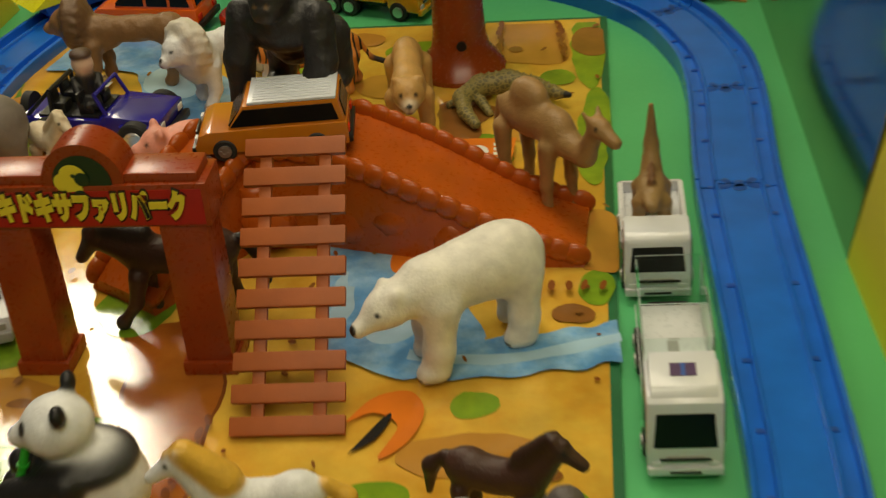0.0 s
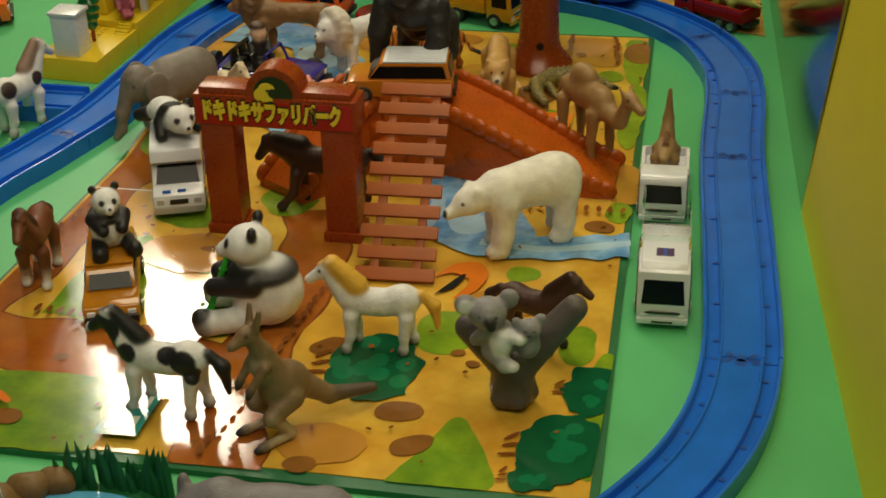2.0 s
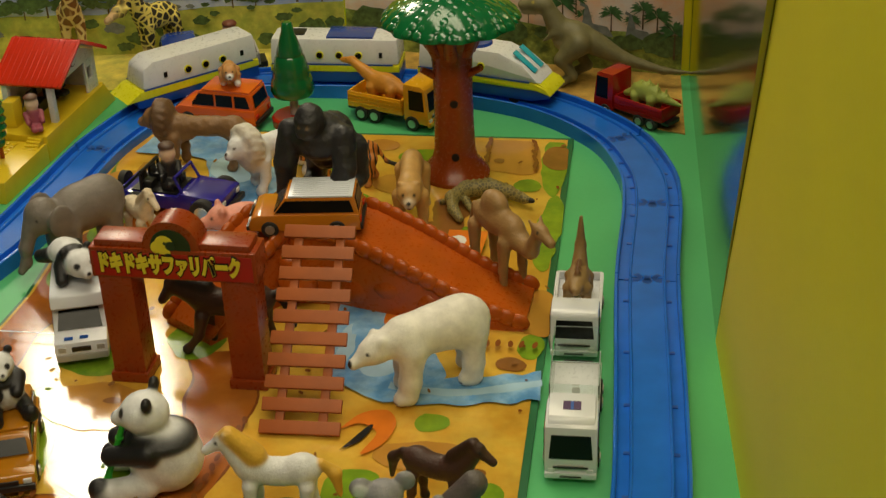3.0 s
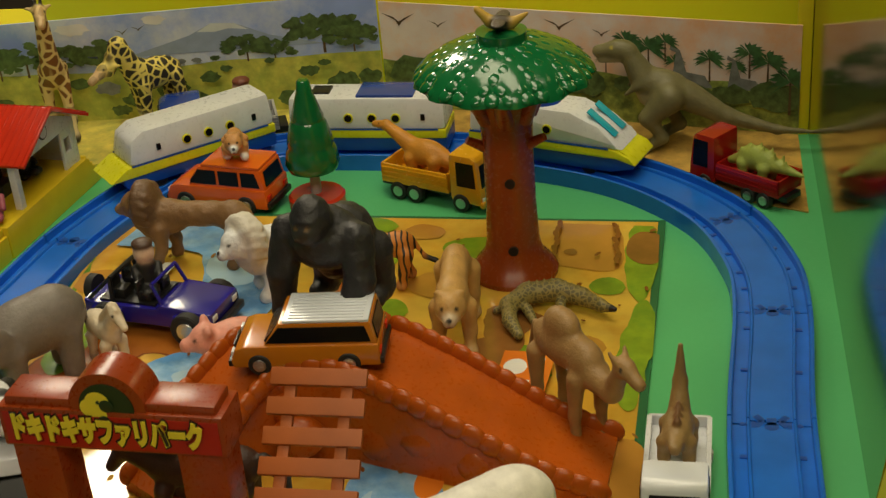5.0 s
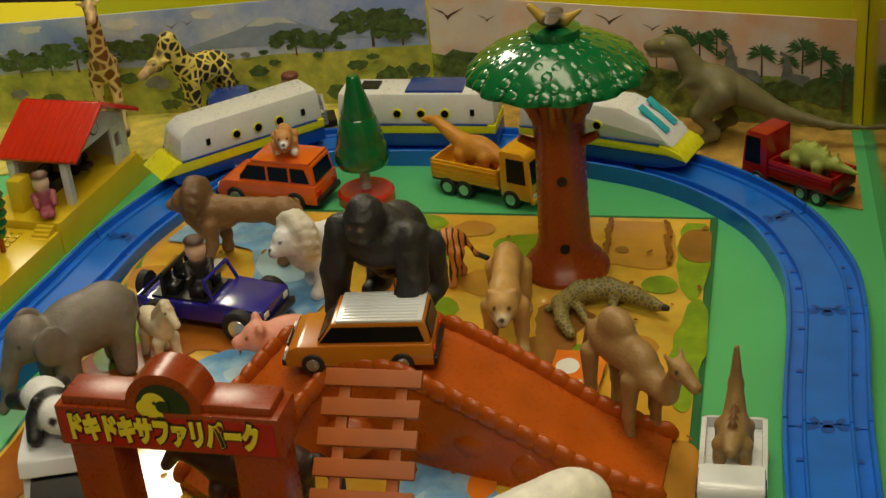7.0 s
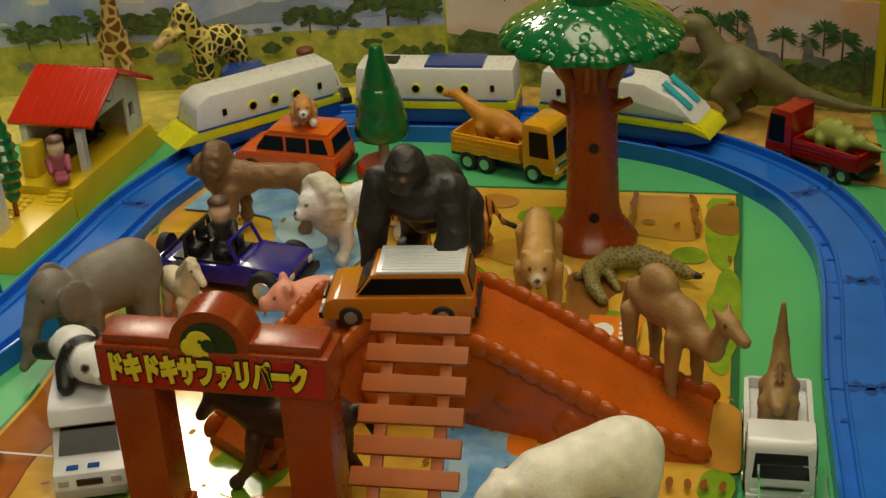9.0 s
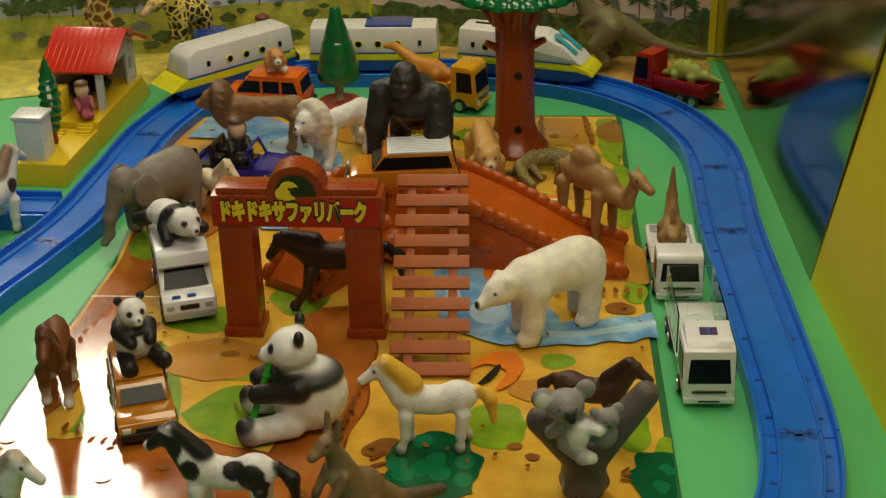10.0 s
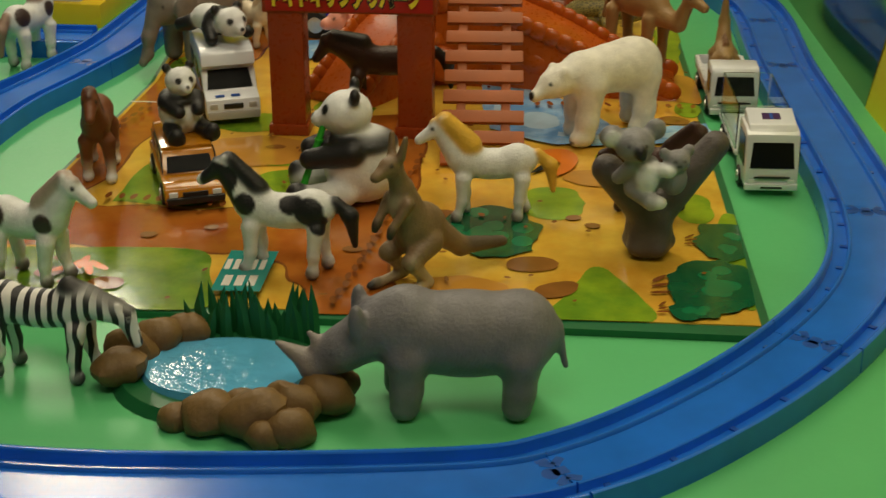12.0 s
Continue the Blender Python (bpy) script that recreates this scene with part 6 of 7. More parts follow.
kang = [ell((-0.006, 0, 0.026), (0.0135, 0.0085, 0.0125), KB, 0, 0.5), cap((-0.002, 0, 0.030), (0.004, 0, 0.048), 0.0085, 0.0050, KB), ell((0.005, 0, 0.041), (0.005, 0.0055, 0.009), KL), cap((0.004, 0, 0.047), (0.008, 0, 0.057), 0.0046, 0.0040, KB), ell((0.010, 0, 0.0600), (0.0055, 0.0040, 0.0042), KB), cap((0.012, 0, 0.0590), (0.0185, 0, 0.0565), 0.0034, 0.0024, KB),
        *[cap((0.007, s * 0.003, 0.0635), (0.0055, s * 0.0045, 0.072), 0.0021, 0.0012, KB) for s in (1, -1)], *[cap((-0.006, s * 0.0060, 0.022), (0.006, s * 0.0075, 0.016), 0.0062, 0.0040, KB) for s in (1, -1)], *[cap((0.006, s * 0.008, 0.016), (-0.003, s * 0.008, 0.005), 0.0035, 0.0026, KL) for s in (1, -1)],
        *[cap((-0.003, s * 0.008, 0.0035), (0.012, s * 0.0085, 0.0025), 0.0026, 0.0020, KL) for s in (1, -1)], *[cap((0.012, s * 0.0086, 0.0025), (0.0155, s * 0.0088, 0.0022), 0.0022, 0.0018, BLK) for s in (1, -1)], *[cap((0.006, s * 0.006, 0.043), (0.014, s * 0.005, 0.033), 0.0026, 0.0018, KB) for s in (1, -1)], *[cap((0.014, s * 0.005, 0.033), (0.0155, s * 0.005, 0.030), 0.0018, 0.0015, BLK) for s in (1, -1)],
        cap((-0.016, 0, 0.022), (-0.028, 0.002, 0.012), 0.0062, 0.0044, KB), cap((-0.028, 0.002, 0.012), (-0.050, 0.006, 0.009), 0.0044, 0.0026, (0.10, 0.075, 0.05)), *[spot((0.0125, s * 0.0036, 0.0613), 0.0010, BLK) for s in (1, -1)]]
figure("kangaroo_figure", kang, "grey-brown kangaroo figure standing upright", "toy kangaroo", -0.1630, 0.0260, 0, 224.2, k=0.002, scale=1.040)

RH = (0.185, 0.18, 0.20)
rhino = [ell((-0.004, 0, 0.033), (0.036, 0.0165, 0.0185), RH), ell((0.020, 0, 0.036), (0.0165, 0.0150, 0.0180), RH), ell((-0.026, 0, 0.034), (0.0160, 0.0160, 0.0178), RH), cap((0.030, 0, 0.036), (0.046, 0, 0.026), 0.0130, 0.0092, RH), cap((0.046, 0, 0.026), (0.058, 0, 0.0165), 0.0086, 0.0062, RH),
         cap((0.0590, 0, 0.019), (0.0735, 0, 0.0285), 0.0058, 0.0012, (0.30, 0.27, 0.26)), cap((0.0530, 0, 0.0240), (0.0600, 0, 0.0330), 0.0042, 0.0012, (0.30, 0.27, 0.26)), *[ell((0.040, s * 0.0095, 0.0425), (0.0034, 0.0032, 0.0080), RH) for s in (1, -1)],
         cap((-0.041, 0, 0.036), (-0.045, 0, 0.018), 0.0022, 0.0014, RH), *[spot((0.0500, s * 0.0076, 0.0275), 0.0012, BLK) for s in (1, -1)]]
for sx, sy in ((0.020, 1), (0.023, -1), (-0.026, 1), (-0.029, -1)):
    rhino += [cap((sx, sy * 0.0095, 0.026), (sx, sy * 0.0098, 0.012), 0.0088, 0.0062, RH), cap((sx, sy * 0.0098, 0.012), (sx + 0.001, sy * 0.0098, 0.0045), 0.0060, 0.0064, RH)]
figure("rhino_figure", rhino, "large grey rhinoceros figure beside the pond", "toy rhino", -0.1390, -0.0720, Z0, 181.9, k=0.004, h=0.0013, scale=0.951)

EG = (0.20, 0.175, 0.155)
el = [ell((0, 0, 0.037), (0.030, 0.0170, 0.0190), EG), ell((-0.016, 0, 0.038), (0.019, 0.0172, 0.0188), EG), ell((0.033, 0, 0.042), (0.0135, 0.0125, 0.0145), EG), *[ell((0.026, s * 0.0155, 0.040), (0.0105, 0.0030, 0.0130), EG) for s in (1, -1)],
      cap((0.043, 0, 0.036), (0.050, 0, 0.022), 0.0066, 0.0048, EG), cap((0.050, 0, 0.022), (0.052, 0, 0.010), 0.0046, 0.0036, EG), cap((0.052, 0, 0.010), (0.057, 0, 0.0045), 0.0036, 0.0030, EG), cap((-0.034, 0, 0.042), (-0.037, 0, 0.018), 0.0018, 0.0016, EG)]
for sx, sy in ((0.017, 1), (0.020, -1), (-0.019, 1), (-0.022, -1)):
    el += [cap((sx, sy * 0.0095, 0.030), (sx + 0.001, sy * 0.0098, 0.004), 0.0085, 0.0066, EG)]
el += [spot((0.0425, s * 0.0095, 0.0440), 0.0012, BLK) for s in (1, -1)]
figure("elephant_figure", el, "grey elephant figure standing half off the mat", "toy elephant", -0.3230, 0.3720, 0, 230.6, k=0.004, h=0.0013, scale=0.908)

LB, LM = (0.25, 0.135, 0.055), (0.15, 0.08, 0.036)
figure("brown_lion_figure", cat_like(LB, LB, L=0.064, H=0.042, mane=LM, muzzle=(0.3, 0.17, 0.08), headup=0.002), "brown maned lion figure beside the printed lake", "toy lion", -0.2718, 0.5080, 0, 180.0, relief=0.0008, scale=1.060)
figure("white_lion_figure", cat_like(WHT, WHT, L=0.056, H=0.040, mane=(0.70, 0.66, 0.58), headup=0.003), "white maned lion figure behind the blue off-roader", "toy lion", -0.2106, 0.4880, 0, 232.0, relief=0.0009, scale=1.085)
tg = cat_like((0.62, 0.22, 0.03), (0.62, 0.3, 0.1), L=0.056, H=0.042, pat=1.0)
figure("tiger_figure", tg, "orange striped tiger figure by the tree", "toy tiger", -0.1593, 0.4820, 0, 196.7, TIGER, scale=0.871)
LS = (0.52, 0.30, 0.09)
figure("lioness_figure", cat_like(LS, (0.6, 0.42, 0.2), L=0.054, H=0.044, headup=-0.002, muzzle=(0.65, 0.52, 0.35)), "tan lioness figure walking beside the ramp", "toy lion", -0.1040, 0.4340, 0, 276.0, scale=1.073)
figure("lion_cub_figure", cat_like((0.60, 0.30, 0.10), WHT, L=0.022, H=0.018, headup=0.001, muzzle=WHT), "small lion cub figure on the orange wagon roof", "toy lion", -0.2765, 0.5990, Z0 + 0.0341, 286.4, k=0.002, h=0.0008, scale=0.744)
GB = (0.022, 0.022, 0.025)
gor = [ell((-0.012, 0, 0.032), (0.019, 0.0150, 0.0165), GB, 0, -0.5), ell((0.004, 0, 0.042), (0.0145, 0.0185, 0.0150), GB), ell((0.014, 0, 0.056), (0.0095, 0.0092, 0.0115), GB), ell((0.0205, 0, 0.0525), (0.0050, 0.0066, 0.0062), (0.035, 0.034, 0.035)), ell((0.0195, 0, 0.0585), (0.0045, 0.0068, 0.0022), GB),
       *[cap((0.006, s * 0.0165, 0.044), (0.012, s * 0.0195, 0.026), 0.0085, 0.0070, GB) for s in (1, -1)], *[cap((0.012, s * 0.0195, 0.026), (0.014 + (0.006 if s > 0 else 0), s * 0.0170 - 0.003, 0.007), 0.0070, 0.0058, GB) for s in (1, -1)], *[cap((0.016, s * 0.0195, 0.004), (0.022, s * 0.0185, 0.0035), 0.0054, 0.0044, GB) for s in (1, -1)],
       *[cap((-0.020, s * 0.011, 0.024), (-0.020, s * 0.014, 0.006), 0.0098, 0.0068, GB) for s in (1, -1)], *[cap((-0.018, s * 0.014, 0.004), (-0.010, s * 0.015, 0.0035), 0.0056, 0.0046, GB) for s in (1, -1)], *[spot((0.0245, s * 0.0030, 0.0560), 0.0010, (0.2, 0.12, 0.05)) for s in (1, -1)]]
figure("gorilla_figure", gor, "black gorilla figure leaning on the car roof", "toy gorilla", -0.1500, 0.3646, 0.0515, 257.7, k=0.002, h=0.0012, scale=1.067, relief=0.0009)
CB = (0.34, 0.20, 0.075)
cam_f = [ell((-0.002, 0, 0.043), (0.021, 0.0085, 0.0098), CB), ell((-0.003, 0, 0.052), (0.0105, 0.0068, 0.0088), CB), ell((0.013, 0, 0.042), (0.010, 0.0078, 0.0098), CB), cap((0.020, 0, 0.038), (0.032, 0, 0.036), 0.0068, 0.0048, CB), cap((0.032, 0, 0.036), (0.039, 0, 0.050), 0.0048, 0.0036, CB), ell((0.041, 0, 0.053), (0.0055, 0.0042, 0.0045), CB), cap((0.043, 0, 0.052), (0.051, 0, 0.049), 0.0036, 0.0028, CB),
         cap((-0.024, 0, 0.044), (-0.028, 0, 0.028), 0.0016, 0.0018, CB), *[cap((0.038, s * 0.003, 0.056), (0.036, s * 0.004, 0.059), 0.0014, 0.0008, CB) for s in (1, -1)]] + four_legs(0.042, 0.05, 0.034, 0.013, 0.0025, CB, (0.15, 0.09, 0.05)) + [spot((0.0435, s * 0.0040, 0.0540), 0.0010, BLK) for s in (1, -1)]
figure("camel_figure", cam_f, "tan camel figure at the mat edge", "toy camel", -0.0350, 0.3475, 0, 311.0, k=0.0022, scale=1.084)
CR = (0.30, 0.24, 0.07)
arc = [(-0.020, -0.022, 0.008), (-0.026, -0.006, 0.010), (-0.018, 0.010, 0.0115), (0.000, 0.018, 0.012), (0.018, 0.017, 0.010), (0.034, 0.010, 0.009), (0.044, 0.006, 0.010)]
rad = [0.0045, 0.0062, 0.0075, 0.0078, 0.0062, 0.0042, 0.0020]
croc = [cap(a, b, ra, rb, CR, 1.0) for a, b, ra, rb in zip(arc, arc[1:], rad, rad[1:])] + [cap((-0.020, -0.022, 0.008), (-0.010, -0.034, 0.006), 0.0052, 0.0036, CR, 1.0)]
for i in range(0, 60):
    f = i / 60 * 5.2
    j = int(f)
    p = Vector(arc[j]).lerp(Vector(arc[j + 1]), f - j)
    r = rad[j] + (rad[j + 1] - rad[j]) * (f - j)
    if i % 3 == 0:
        croc.append(cap(p + Vector((0, 0, r * 0.9)), p + Vector((0, 0, r * 1.0 + 0.0022)), 0.0016, 0.0006, CR))
for (x, y), (dx, dy) in (((-0.024, 0.0), (-0.012, -0.004)), ((-0.014, -0.004), (0.008, -0.008)), ((0.002, 0.026), (0.004, 0.010)), ((0.006, 0.008), (0.004, -0.010))):
    croc.append(cap((x, y, 0.008), (x + dx, y + dy, 0.003), 0.0038, 0.0026, CR, 1.0))
croc += [spot((0.044, 0.006, 0.010), 0.004, BLK)]
figure("crocodile_figure", croc, "curled olive crocodile figure by the tree foot", "toy crocodile", -0.0560, 0.4520, 0, 348.2, CROC, k=0.002, h=0.0010, scale=0.823)
PK = (0.78, 0.34, 0.26)
pig = [ell((0, 0, 0.013), (0.014, 0.0088, 0.0088), PK), ell((0.013, 0, 0.0155), (0.0072, 0.0072, 0.0070), PK), cap((0.018, 0, 0.0145), (0.0215, 0, 0.0142), 0.0036, 0.0034, PK), *[ell((0.012, s * 0.0055, 0.0215), (0.002, 0.0028, 0.0030), PK) for s in (1, -1)], *[spot((0.0185, s * 0.0042, 0.0180), 0.0009, BLK) for s in (1, -1)]] + four_legs(0.024, 0.02, 0.010, 0.011, 0.0024, PK, PK)
figure("pig_figure", pig, "pink pig figure beside the ramp", "toy pig", -0.2185, 0.3970, 0, 207.8, k=0.002, scale=1.217)
figure("foal_figure", horse((0.74, 0.64, 0.48), (0.66, 0.55, 0.38), (0.45, 0.36, 0.26), L=0.028, H=0.036), "cream foal figure beside the blue off-roader", "toy horse", -0.2921, 0.3957, 0, 320.0, k=0.002, h=0.0009, scale=0.782)


def giraffe(head, col, arch=None):
    hoof = (0.03, 0.025, 0.02)
    ps = [ell((0, 0, 0.043), (0.0165, 0.0080, 0.0095), col, 1), ell((0.010, 0, 0.045), (0.0085, 0.0078, 0.0100), col, 1)]
    for sx, sy, fx in ((0.011, 1, 0.003), (0.011, -1, -0.003), (-0.011, 1, -0.004), (-0.011, -1, 0.002)):
        ps += [cap((sx, sy * 0.005, 0.040), (sx + fx * 0.5, sy * 0.0055, 0.022), 0.0045, 0.0028, col, 1), cap((sx + fx * 0.5, sy * 0.0055, 0.022), (sx + fx, sy * 0.006, 0.004), 0.0026, 0.0024, (0.75, 0.62, 0.38), 0), cap((sx + fx, sy * 0.006, 0.0028), (sx + fx + 0.001, sy * 0.006, 0.0022), 0.0029, 0.0028, hoof)]
    h = Vector(head)
    if arch:
        ps += [cap((0.013, 0, 0.047), arch, 0.0070, 0.0050, col, 1), cap(arch, h, 0.0050, 0.0036, col, 1)]
    else:
        ps += [cap((0.014, 0, 0.047), h, 0.0066, 0.0036, col, 1)]
    ps += [ ell(h + Vector((0.002, 0, 0.002)), (0.0050, 0.0038, 0.0040), col, 0.5), cap(h + Vector((0.004, 0, 0.001)), h + Vector((0.012, 0, -0.003)), 0.0034, 0.0026, (0.7, 0.5, 0.25), 0.3)]
    for s in (1, -1):
        ps += [cap(h + Vector((0, s * 0.0018, 0.004)), h + Vector((-0.001, s * 0.002, 0.009)), 0.0011, 0.0011, hoof), cap(h + Vector((-0.001, s * 0.003, 0.003)), h + Vector((-0.003, s * 0.0075, 0.004)), 0.0016, 0.0008, col), spot(h + Vector((0.005, s * 0.0034, 0.003)), 0.0009, BLK)]
    return ps + [cap((-0.016, 0, 0.045), (-0.019, 0, 0.025), 0.0013, 0.0013, hoof)]


figure("tall_giraffe_figure", giraffe((0.024, 0.0, 0.086), (0.78, 0.58, 0.26)), "tall giraffe figure with brown patches at the backdrop", "toy giraffe", -0.4490, 0.7080, Z0 + 0.0013, 295.7, GIRAFFE, k=0.002, scale=1.208)
figure("bent_giraffe_figure", giraffe((0.029, 0.0, 0.053), (0.80, 0.66, 0.16), (0.021, 0, 0.066)), "giraffe figure with dark spots lowering its head", "toy giraffe", -0.3660, 0.7000, Z0 + 0.0012, 232.0, GIRAFFE2, k=0.002, scale=1.227)
TR, TRL = (0.17, 0.155, 0.07), (0.34, 0.31, 0.18)
trex = [ell((0, 0, 0.042), (0.022, 0.0110, 0.0130), TR, 0, 0.35), ell((0.006, 0, 0.036), (0.014, 0.0095, 0.0100), TRL, 0, 0.3), cap((0.014, 0, 0.048), (0.024, 0, 0.066), 0.0105, 0.0066, TR), ell((0.030, 0, 0.070), (0.0105, 0.0066, 0.0070), TR), cap((0.034, 0, 0.0700), (0.046, 0, 0.0685), 0.0056, 0.0042, TR), cap((0.032, 0, 0.0640), (0.044, 0, 0.0625), 0.0036, 0.0028, TRL), spot((0.042, 0, 0.0655), 0.0016, (0.2, 0.03, 0.03)),
        cap((-0.016, 0, 0.036), (-0.044, 0.002, 0.022), 0.0105, 0.0060, TR), cap((-0.044, 0.002, 0.022), (-0.078, 0.004, 0.014), 0.0060, 0.0030, TR), cap((-0.078, 0.004, 0.014), (-0.105, 0.004, 0.013), 0.0030, 0.0010, TR), *[cap((0.018, s * 0.008, 0.046), (0.026, s * 0.009, 0.040), 0.0026, 0.0014, TR) for s in (1, -1)]]
for s, fx in ((1, 0.006), (-1, -0.004)):
    trex += [cap((-0.004, s * 0.009, 0.038), (0.004 + fx, s * 0.0125, 0.024), 0.0115, 0.0066, TR), cap((0.004 + fx, s * 0.0125, 0.024), (-0.006 + fx, s * 0.013, 0.010), 0.0056, 0.0040, TR), cap((-0.006 + fx, s * 0.013, 0.009), (0.004 + fx, s * 0.0135, 0.0035), 0.0042, 0.0040, TR)]
    trex += [cap((0.004 + fx, s * 0.0135 + d, 0.003), (0.013 + fx, s * 0.0135 + d * 2, 0.0022), 0.0026, 0.0012, TR) for d in (-0.003, 0, 0.003)] + [spot((0.0135 + fx, s * 0.0135 + d * 2, 0.002), 0.0012, BLK) for d in (-0.003, 0, 0.003)]
trex += [spot((0.036, s * 0.0055, 0.0730), 0.0012, (0.5, 0.4, 0.05)) for s in (1, -1)]
figure("tyrannosaur_figure", trex, "olive tyrannosaur figure in front of the prehistoric card", "toy dinosaur", 0.0000, 0.6920, Z0 + 0.0013, 176.0, k=0.003, h=0.0013, scale=0.972)
OD = (0.62, 0.27, 0.03)
brach = [ell((0, 0, 0.013), (0.013, 0.0075, 0.0080), OD), cap((0.008, 0, 0.015), (0.026, 0, 0.026), 0.0056, 0.0028, OD), cap((0.026, 0, 0.026), (0.034, 0, 0.0255), 0.0030, 0.0020, OD), cap((-0.010, 0, 0.012), (-0.030, 0.002, 0.006), 0.0052, 0.0014, OD), spot((0.030, 0.0025, 0.0275), 0.0008, BLK)] + four_legs(0.022, 0.02, 0.010, 0.010, 0.0024, OD, OD)
figure("orange_dinosaur_figure", brach, "orange long-necked dinosaur figure in the dump truck", "toy dinosaur", -0.1520, 0.6145, Z0 + 0.0137, 158.0, k=0.002, h=0.0009, scale=1.150)
SG = (0.34, 0.42, 0.08)
steg = [ell((0, 0, 0.013), (0.014, 0.0068, 0.0085), SG), cap((0.010, 0, 0.011), (0.020, 0, 0.007), 0.0050, 0.0026, SG), cap((-0.010, 0, 0.012), (-0.034, 0.001, 0.011), 0.0052, 0.0012, SG)] + four_legs(0.022, 0.02, 0.009, 0.010, 0.0024, SG, SG)
for i in range(9):
    x = 0.012 - i * 0.0042
    zt = 0.0215 - 0.0011 * max(0, i - 4) ** 1.2 - 0.0006 * max(0, 3 - i) ** 2
    steg.append(cap((x, 0.0012 * (-1) ** i, zt - 0.003), (x - 0.0008, 0.0018 * (-1) ** i, zt + 0.0022), 0.0017, 0.0006, (0.42, 0.48, 0.10)))
figure("green_dinosaur_figure", steg, "lime green plated dinosaur figure in the red truck", "toy dinosaur", 0.0606, 0.6148, Z0 + 0.0117, 143.0, k=0.002, h=0.0009, scale=1.000)
BD = (0.30, 0.19, 0.07)
dino = [ell((0, 0, 0.012), (0.0125, 0.0070, 0.0075), BD), cap((0.008, 0, 0.012), (0.018, 0, 0.014), 0.0050, 0.0030, BD), cap((-0.008, 0, 0.014), (-0.014, 0, 0.028), 0.0055, 0.0032, BD), cap((-0.014, 0, 0.028), (-0.015, 0, 0.046), 0.0032, 0.0012, BD), *[cap((x, 0, 0.020), (x - 0.001, 0, 0.0235), 0.0018, 0.0006, (0.2, 0.1, 0.04)) for x in (0.006, 0.001, -0.004)]] + four_legs(0.02, 0.02, 0.009, 0.010, 0.0024, BD, BD)
figure("brown_dinosaur_figure", dino, "brown dinosaur figure with raised tail on the flatbed", "toy dinosaur", 0.0178, 0.3195, Z0 + 0.0124, 267.3, k=0.002, h=0.0009, scale=1.044)
figure("treetop_figure", [ell((0, 0, 0.005), (0.008, 0.004, 0.004), (0.06, 0.05, 0.04)), cap((0.006, 0, 0.006), (0.012, 0, 0.012), 0.003, 0.002, (0.55, 0.35, 0.05)), cap((-0.006, 0, 0.005), (-0.014, 0, 0.010), 0.003, 0.001, (0.55, 0.35, 0.05)), ell((0, 0.007, 0.007), (0.004, 0.007, 0.001), (0.1, 0.08, 0.06)), ell((0, -0.007, 0.007), (0.004, 0.007, 0.001), (0.1, 0.08, 0.06))], "small dark winged figure on the tree top", "toy figure", -0.0814, 0.5050, 0.1493, 177.3, k=0.002, h=0.0008, scale=1.040)


def driver(name, label, x, y, z, heading, coat, hat, s=1.0):
    ps = [cap((0, 0, 0.004), (0, 0, 0.013), 0.0052, 0.0046, coat), ell((0, 0, 0.0195), (0.0050, 0.0050, 0.0054), (0.78, 0.55, 0.40)), ell((-0.0006, 0, 0.0240), (0.0051, 0.0051, 0.0024), hat), *[cap((0, q * 0.0055, 0.012), (0.006, q * 0.0050, 0.007), 0.0020, 0.0018, coat) for q in (1, -1)], cap((0.002, 0.002, 0.003), (0.010, 0.002, 0.003), 0.0026, 0.0024, coat), cap((0.002, -0.002, 0.003), (0.010, -0.002, 0.003), 0.0026, 0.0024, coat)]
    figure(name, ps, label, "toy figure", x, y, z, heading, k=0.001, h=0.0007, group="toy drivers", scale=s)


driver("driver_doll", "small doll in black with a cap in the off-roader", -0.2820, 0.4410, 0.0189, 295.0, BLK, (0.05, 0.02, 0.01), 1.208)
driver("passenger_doll", "small doll in blue and white on the pickup bed", -0.3026, 0.6998, Z0 + 0.0152, 180.0, (0.08, 0.14, 0.35), (0.16, 0.04, 0.02), 1.280)

driver("waiting_doll", "small brown-haired doll standing on the yellow platform", -0.4180, 0.5290, Z0 + 0.0225, 300.0, (0.35, 0.08, 0.12), (0.10, 0.04, 0.02), 1.092)
driver("seated_doll", "small dark doll sitting in the station", -0.4235, 0.5880, Z0 + 0.0250, 350.0, BLK, (0.12, 0.05, 0.02), 1.035)

# ---- pond ----
pond = thing("pond_toy", "blue toy pond ringed by brown rocks and reeds", "toy pond", at(-0.2328, -0.0562, Z0, 0.0, 0.939))
part("pond_base", lathe(bmesh.new(), [(0, 0), (0.050, 0), (0.046, 0.005), (0, 0.005)], 40), REED, pond)
bm = bmesh.new()
ring = [bm.verts.new((0.036 * math.cos(a), 0.026 * math.sin(a), 0.0082 + 0.0004 * math.sin(3 * a))) for a in (2 * math.pi * i / 40 for i in range(40))]
low_ring = [bm.verts.new((v.co.x * 1.05, v.co.y * 1.05, 0.004)) for v in ring]
bm.faces.new(ring)
for i in range(40):
    bm.faces.new((low_ring[i], low_ring[(i + 1) % 40], ring[(i + 1) % 40], ring[i]))
part("water", bm, POND, pond, "rippled glossy blue water")
for v in pond.children:
    if v.name.startswith("pond_base"):
        v.scale = (1.0, 0.78, 1.0)
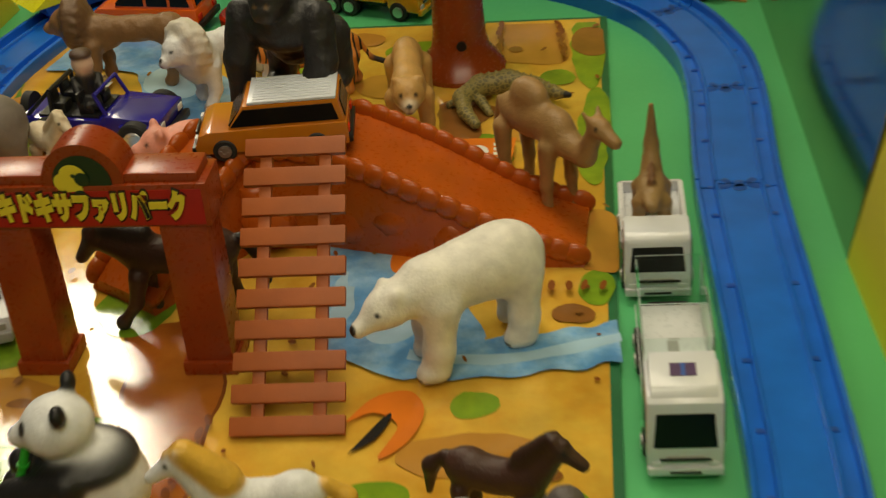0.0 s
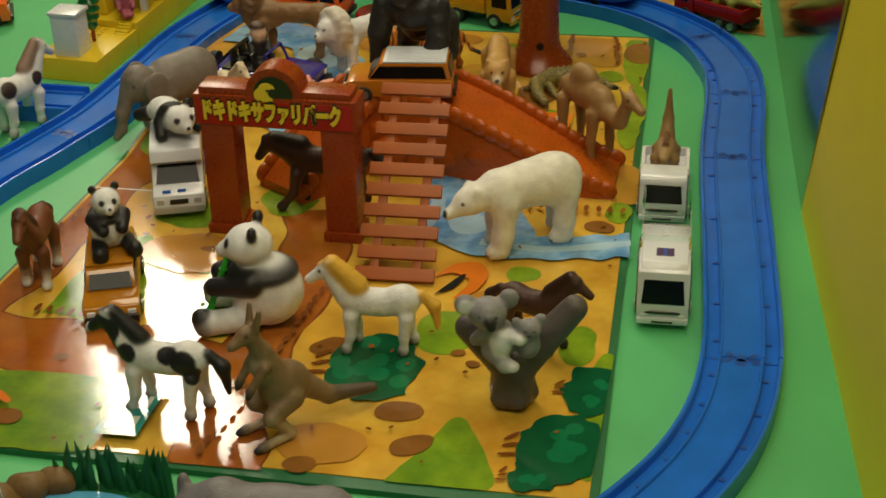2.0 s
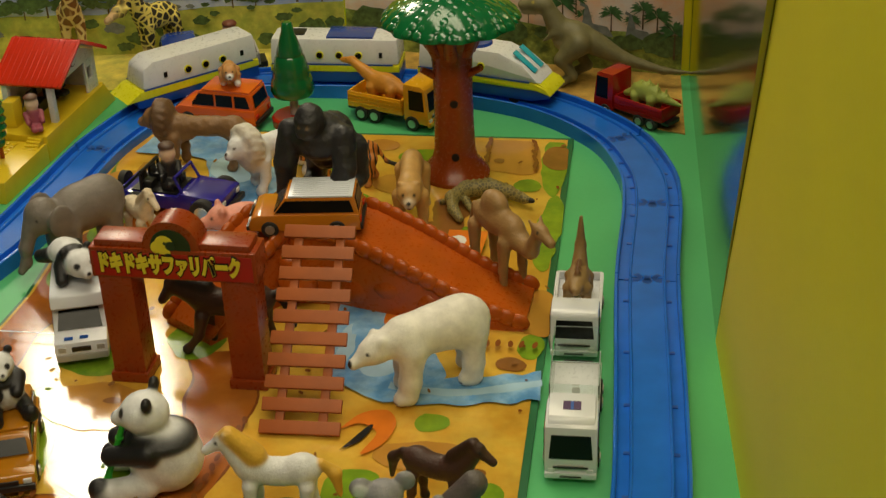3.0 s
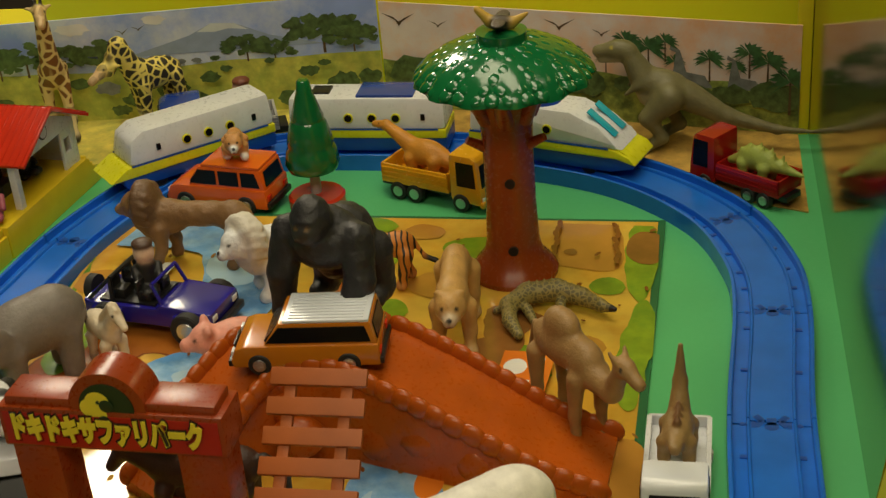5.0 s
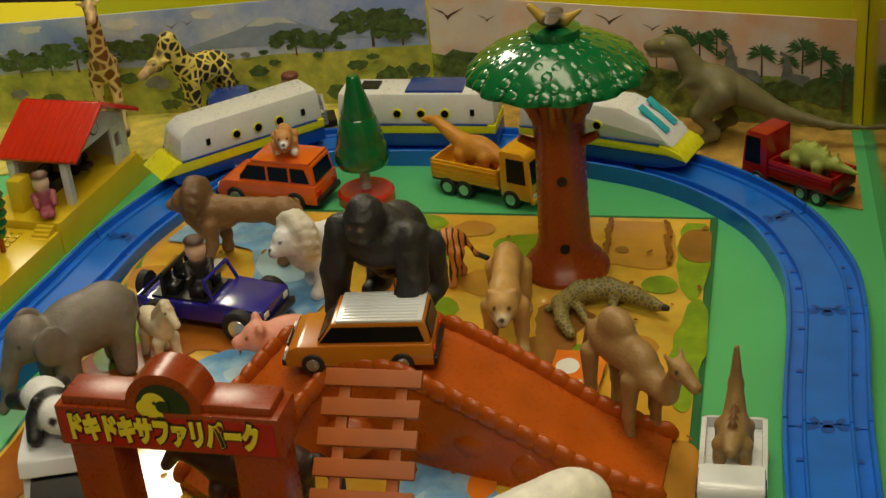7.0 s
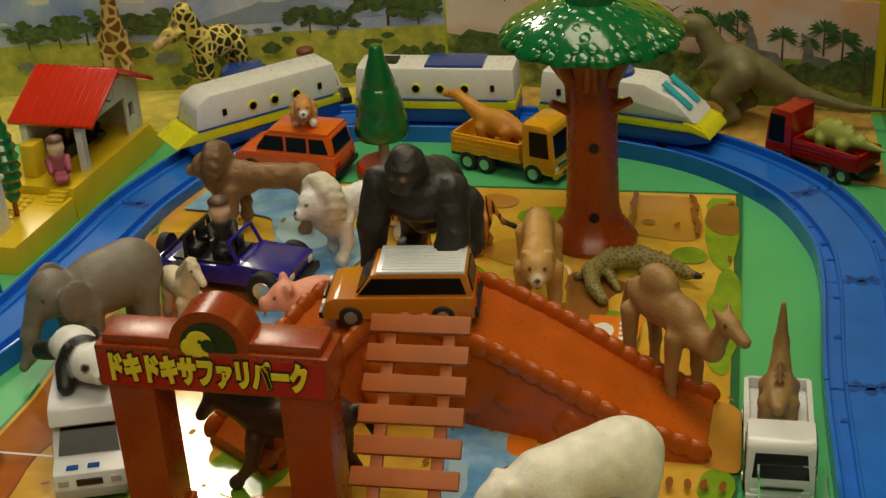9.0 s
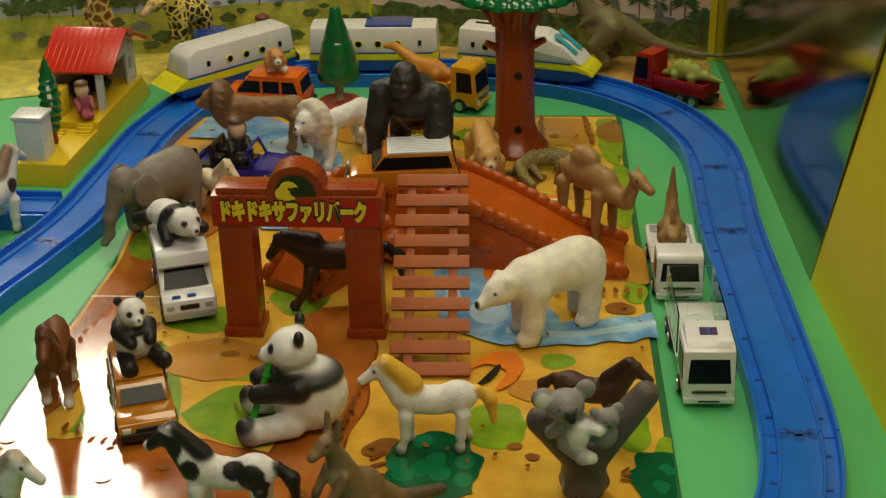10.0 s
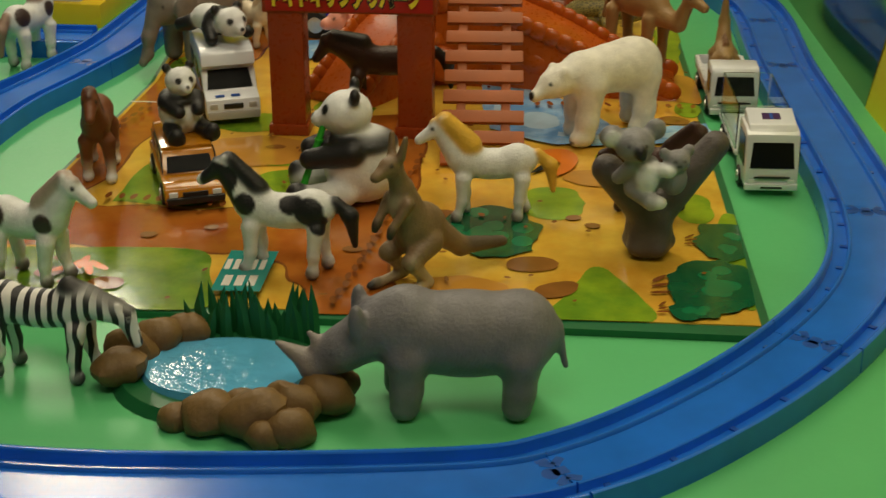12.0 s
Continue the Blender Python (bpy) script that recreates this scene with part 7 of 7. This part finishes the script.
ROCKS = [(-0.046, -0.006, 0.010, 0.0105), (-0.044, 0.010, 0.012, 0.0105), (-0.034, 0.021, 0.012, 0.0100), (-0.022, 0.028, 0.011, 0.0085), (0.014, -0.033, 0.009, 0.0085), (0.000, -0.040, 0.009, 0.0105), (0.018, -0.043, 0.012, 0.0120), (0.033, -0.034, 0.012, 0.0110), (0.046, -0.026, 0.011, 0.0105), (0.034, -0.047, 0.008, 0.0095), (-0.014, -0.037, 0.006, 0.0070), (0.050, -0.014, 0.009, 0.0085), (0.024, -0.052, 0.006, 0.0080)]
for x, y, z, r in ROCKS:
    bm = bmesh.new()
    ball(bm, (0, 0, 0), (r * 1.15, r * 0.95, r * 0.9), 14)
    for v in bm.verts:
        v.co *= 1 + 0.34 * noise.noise(v.co * 95 + Vector((x * 999, y * 999, 0)))
    ob = part("rock", bm, ROCK, pond)
    ob.location = (x, y, z * 0.85)
rnd = random.Random(4)
for i in range(26):
    x, y = -0.020 + 0.0022 * i + rnd.uniform(-0.001, 0.001), 0.034 + rnd.uniform(-0.004, 0.004)
    hgt, lean = rnd.uniform(0.018, 0.034), rnd.uniform(-0.005, 0.005)
    bm = bmesh.new()
    b0 = [bm.verts.new((x + dx, y + dy, 0.001)) for dx, dy in ((-0.0027, 0), (0, -0.0013), (0.0027, 0), (0, 0.0013))]
    b1 = [bm.verts.new((v.co.x * 0.9 + x * 0.1 + lean * 0.4, v.co.y * 0.9 + y * 0.1, hgt * 0.6)) for v in b0]
    tip = bm.verts.new((x + lean, y, hgt))
    for k in range(4):
        bm.faces.new((b0[k], b0[(k + 1) % 4], b1[(k + 1) % 4], b1[k]))
        bm.faces.new((b1[k], b1[(k + 1) % 4], tip))
    part("reed_blade", bm, REED, pond)

# fossil mound on the prehistoric card
bm = lathe(bmesh.new(), [(0, 0), (0.0150, 0), (0.0135, 0.005), (0.009, 0.008), (0, 0.009)], 24)
for v in bm.verts:
    v.co += 0.0012 * noise.noise_vector(v.co * 150)
mound = thing("fossil_mound", "small brown rock mound with pale fossil marks", "toy rock", at(-0.0722, 0.7018, Z0 + 0.0014, 0.0, 1.134))
part("mound", bm, ROCK, mound)
bm = bmesh.new()
for k in range(4):
    box(bm, (-0.006 + k * 0.004, -0.0075, 0.0066), (0.0022, 0.003, 0.0012), 0.0003)
part("fossil_mark", bm, WHITE_P, mound, "pale fossil marks")
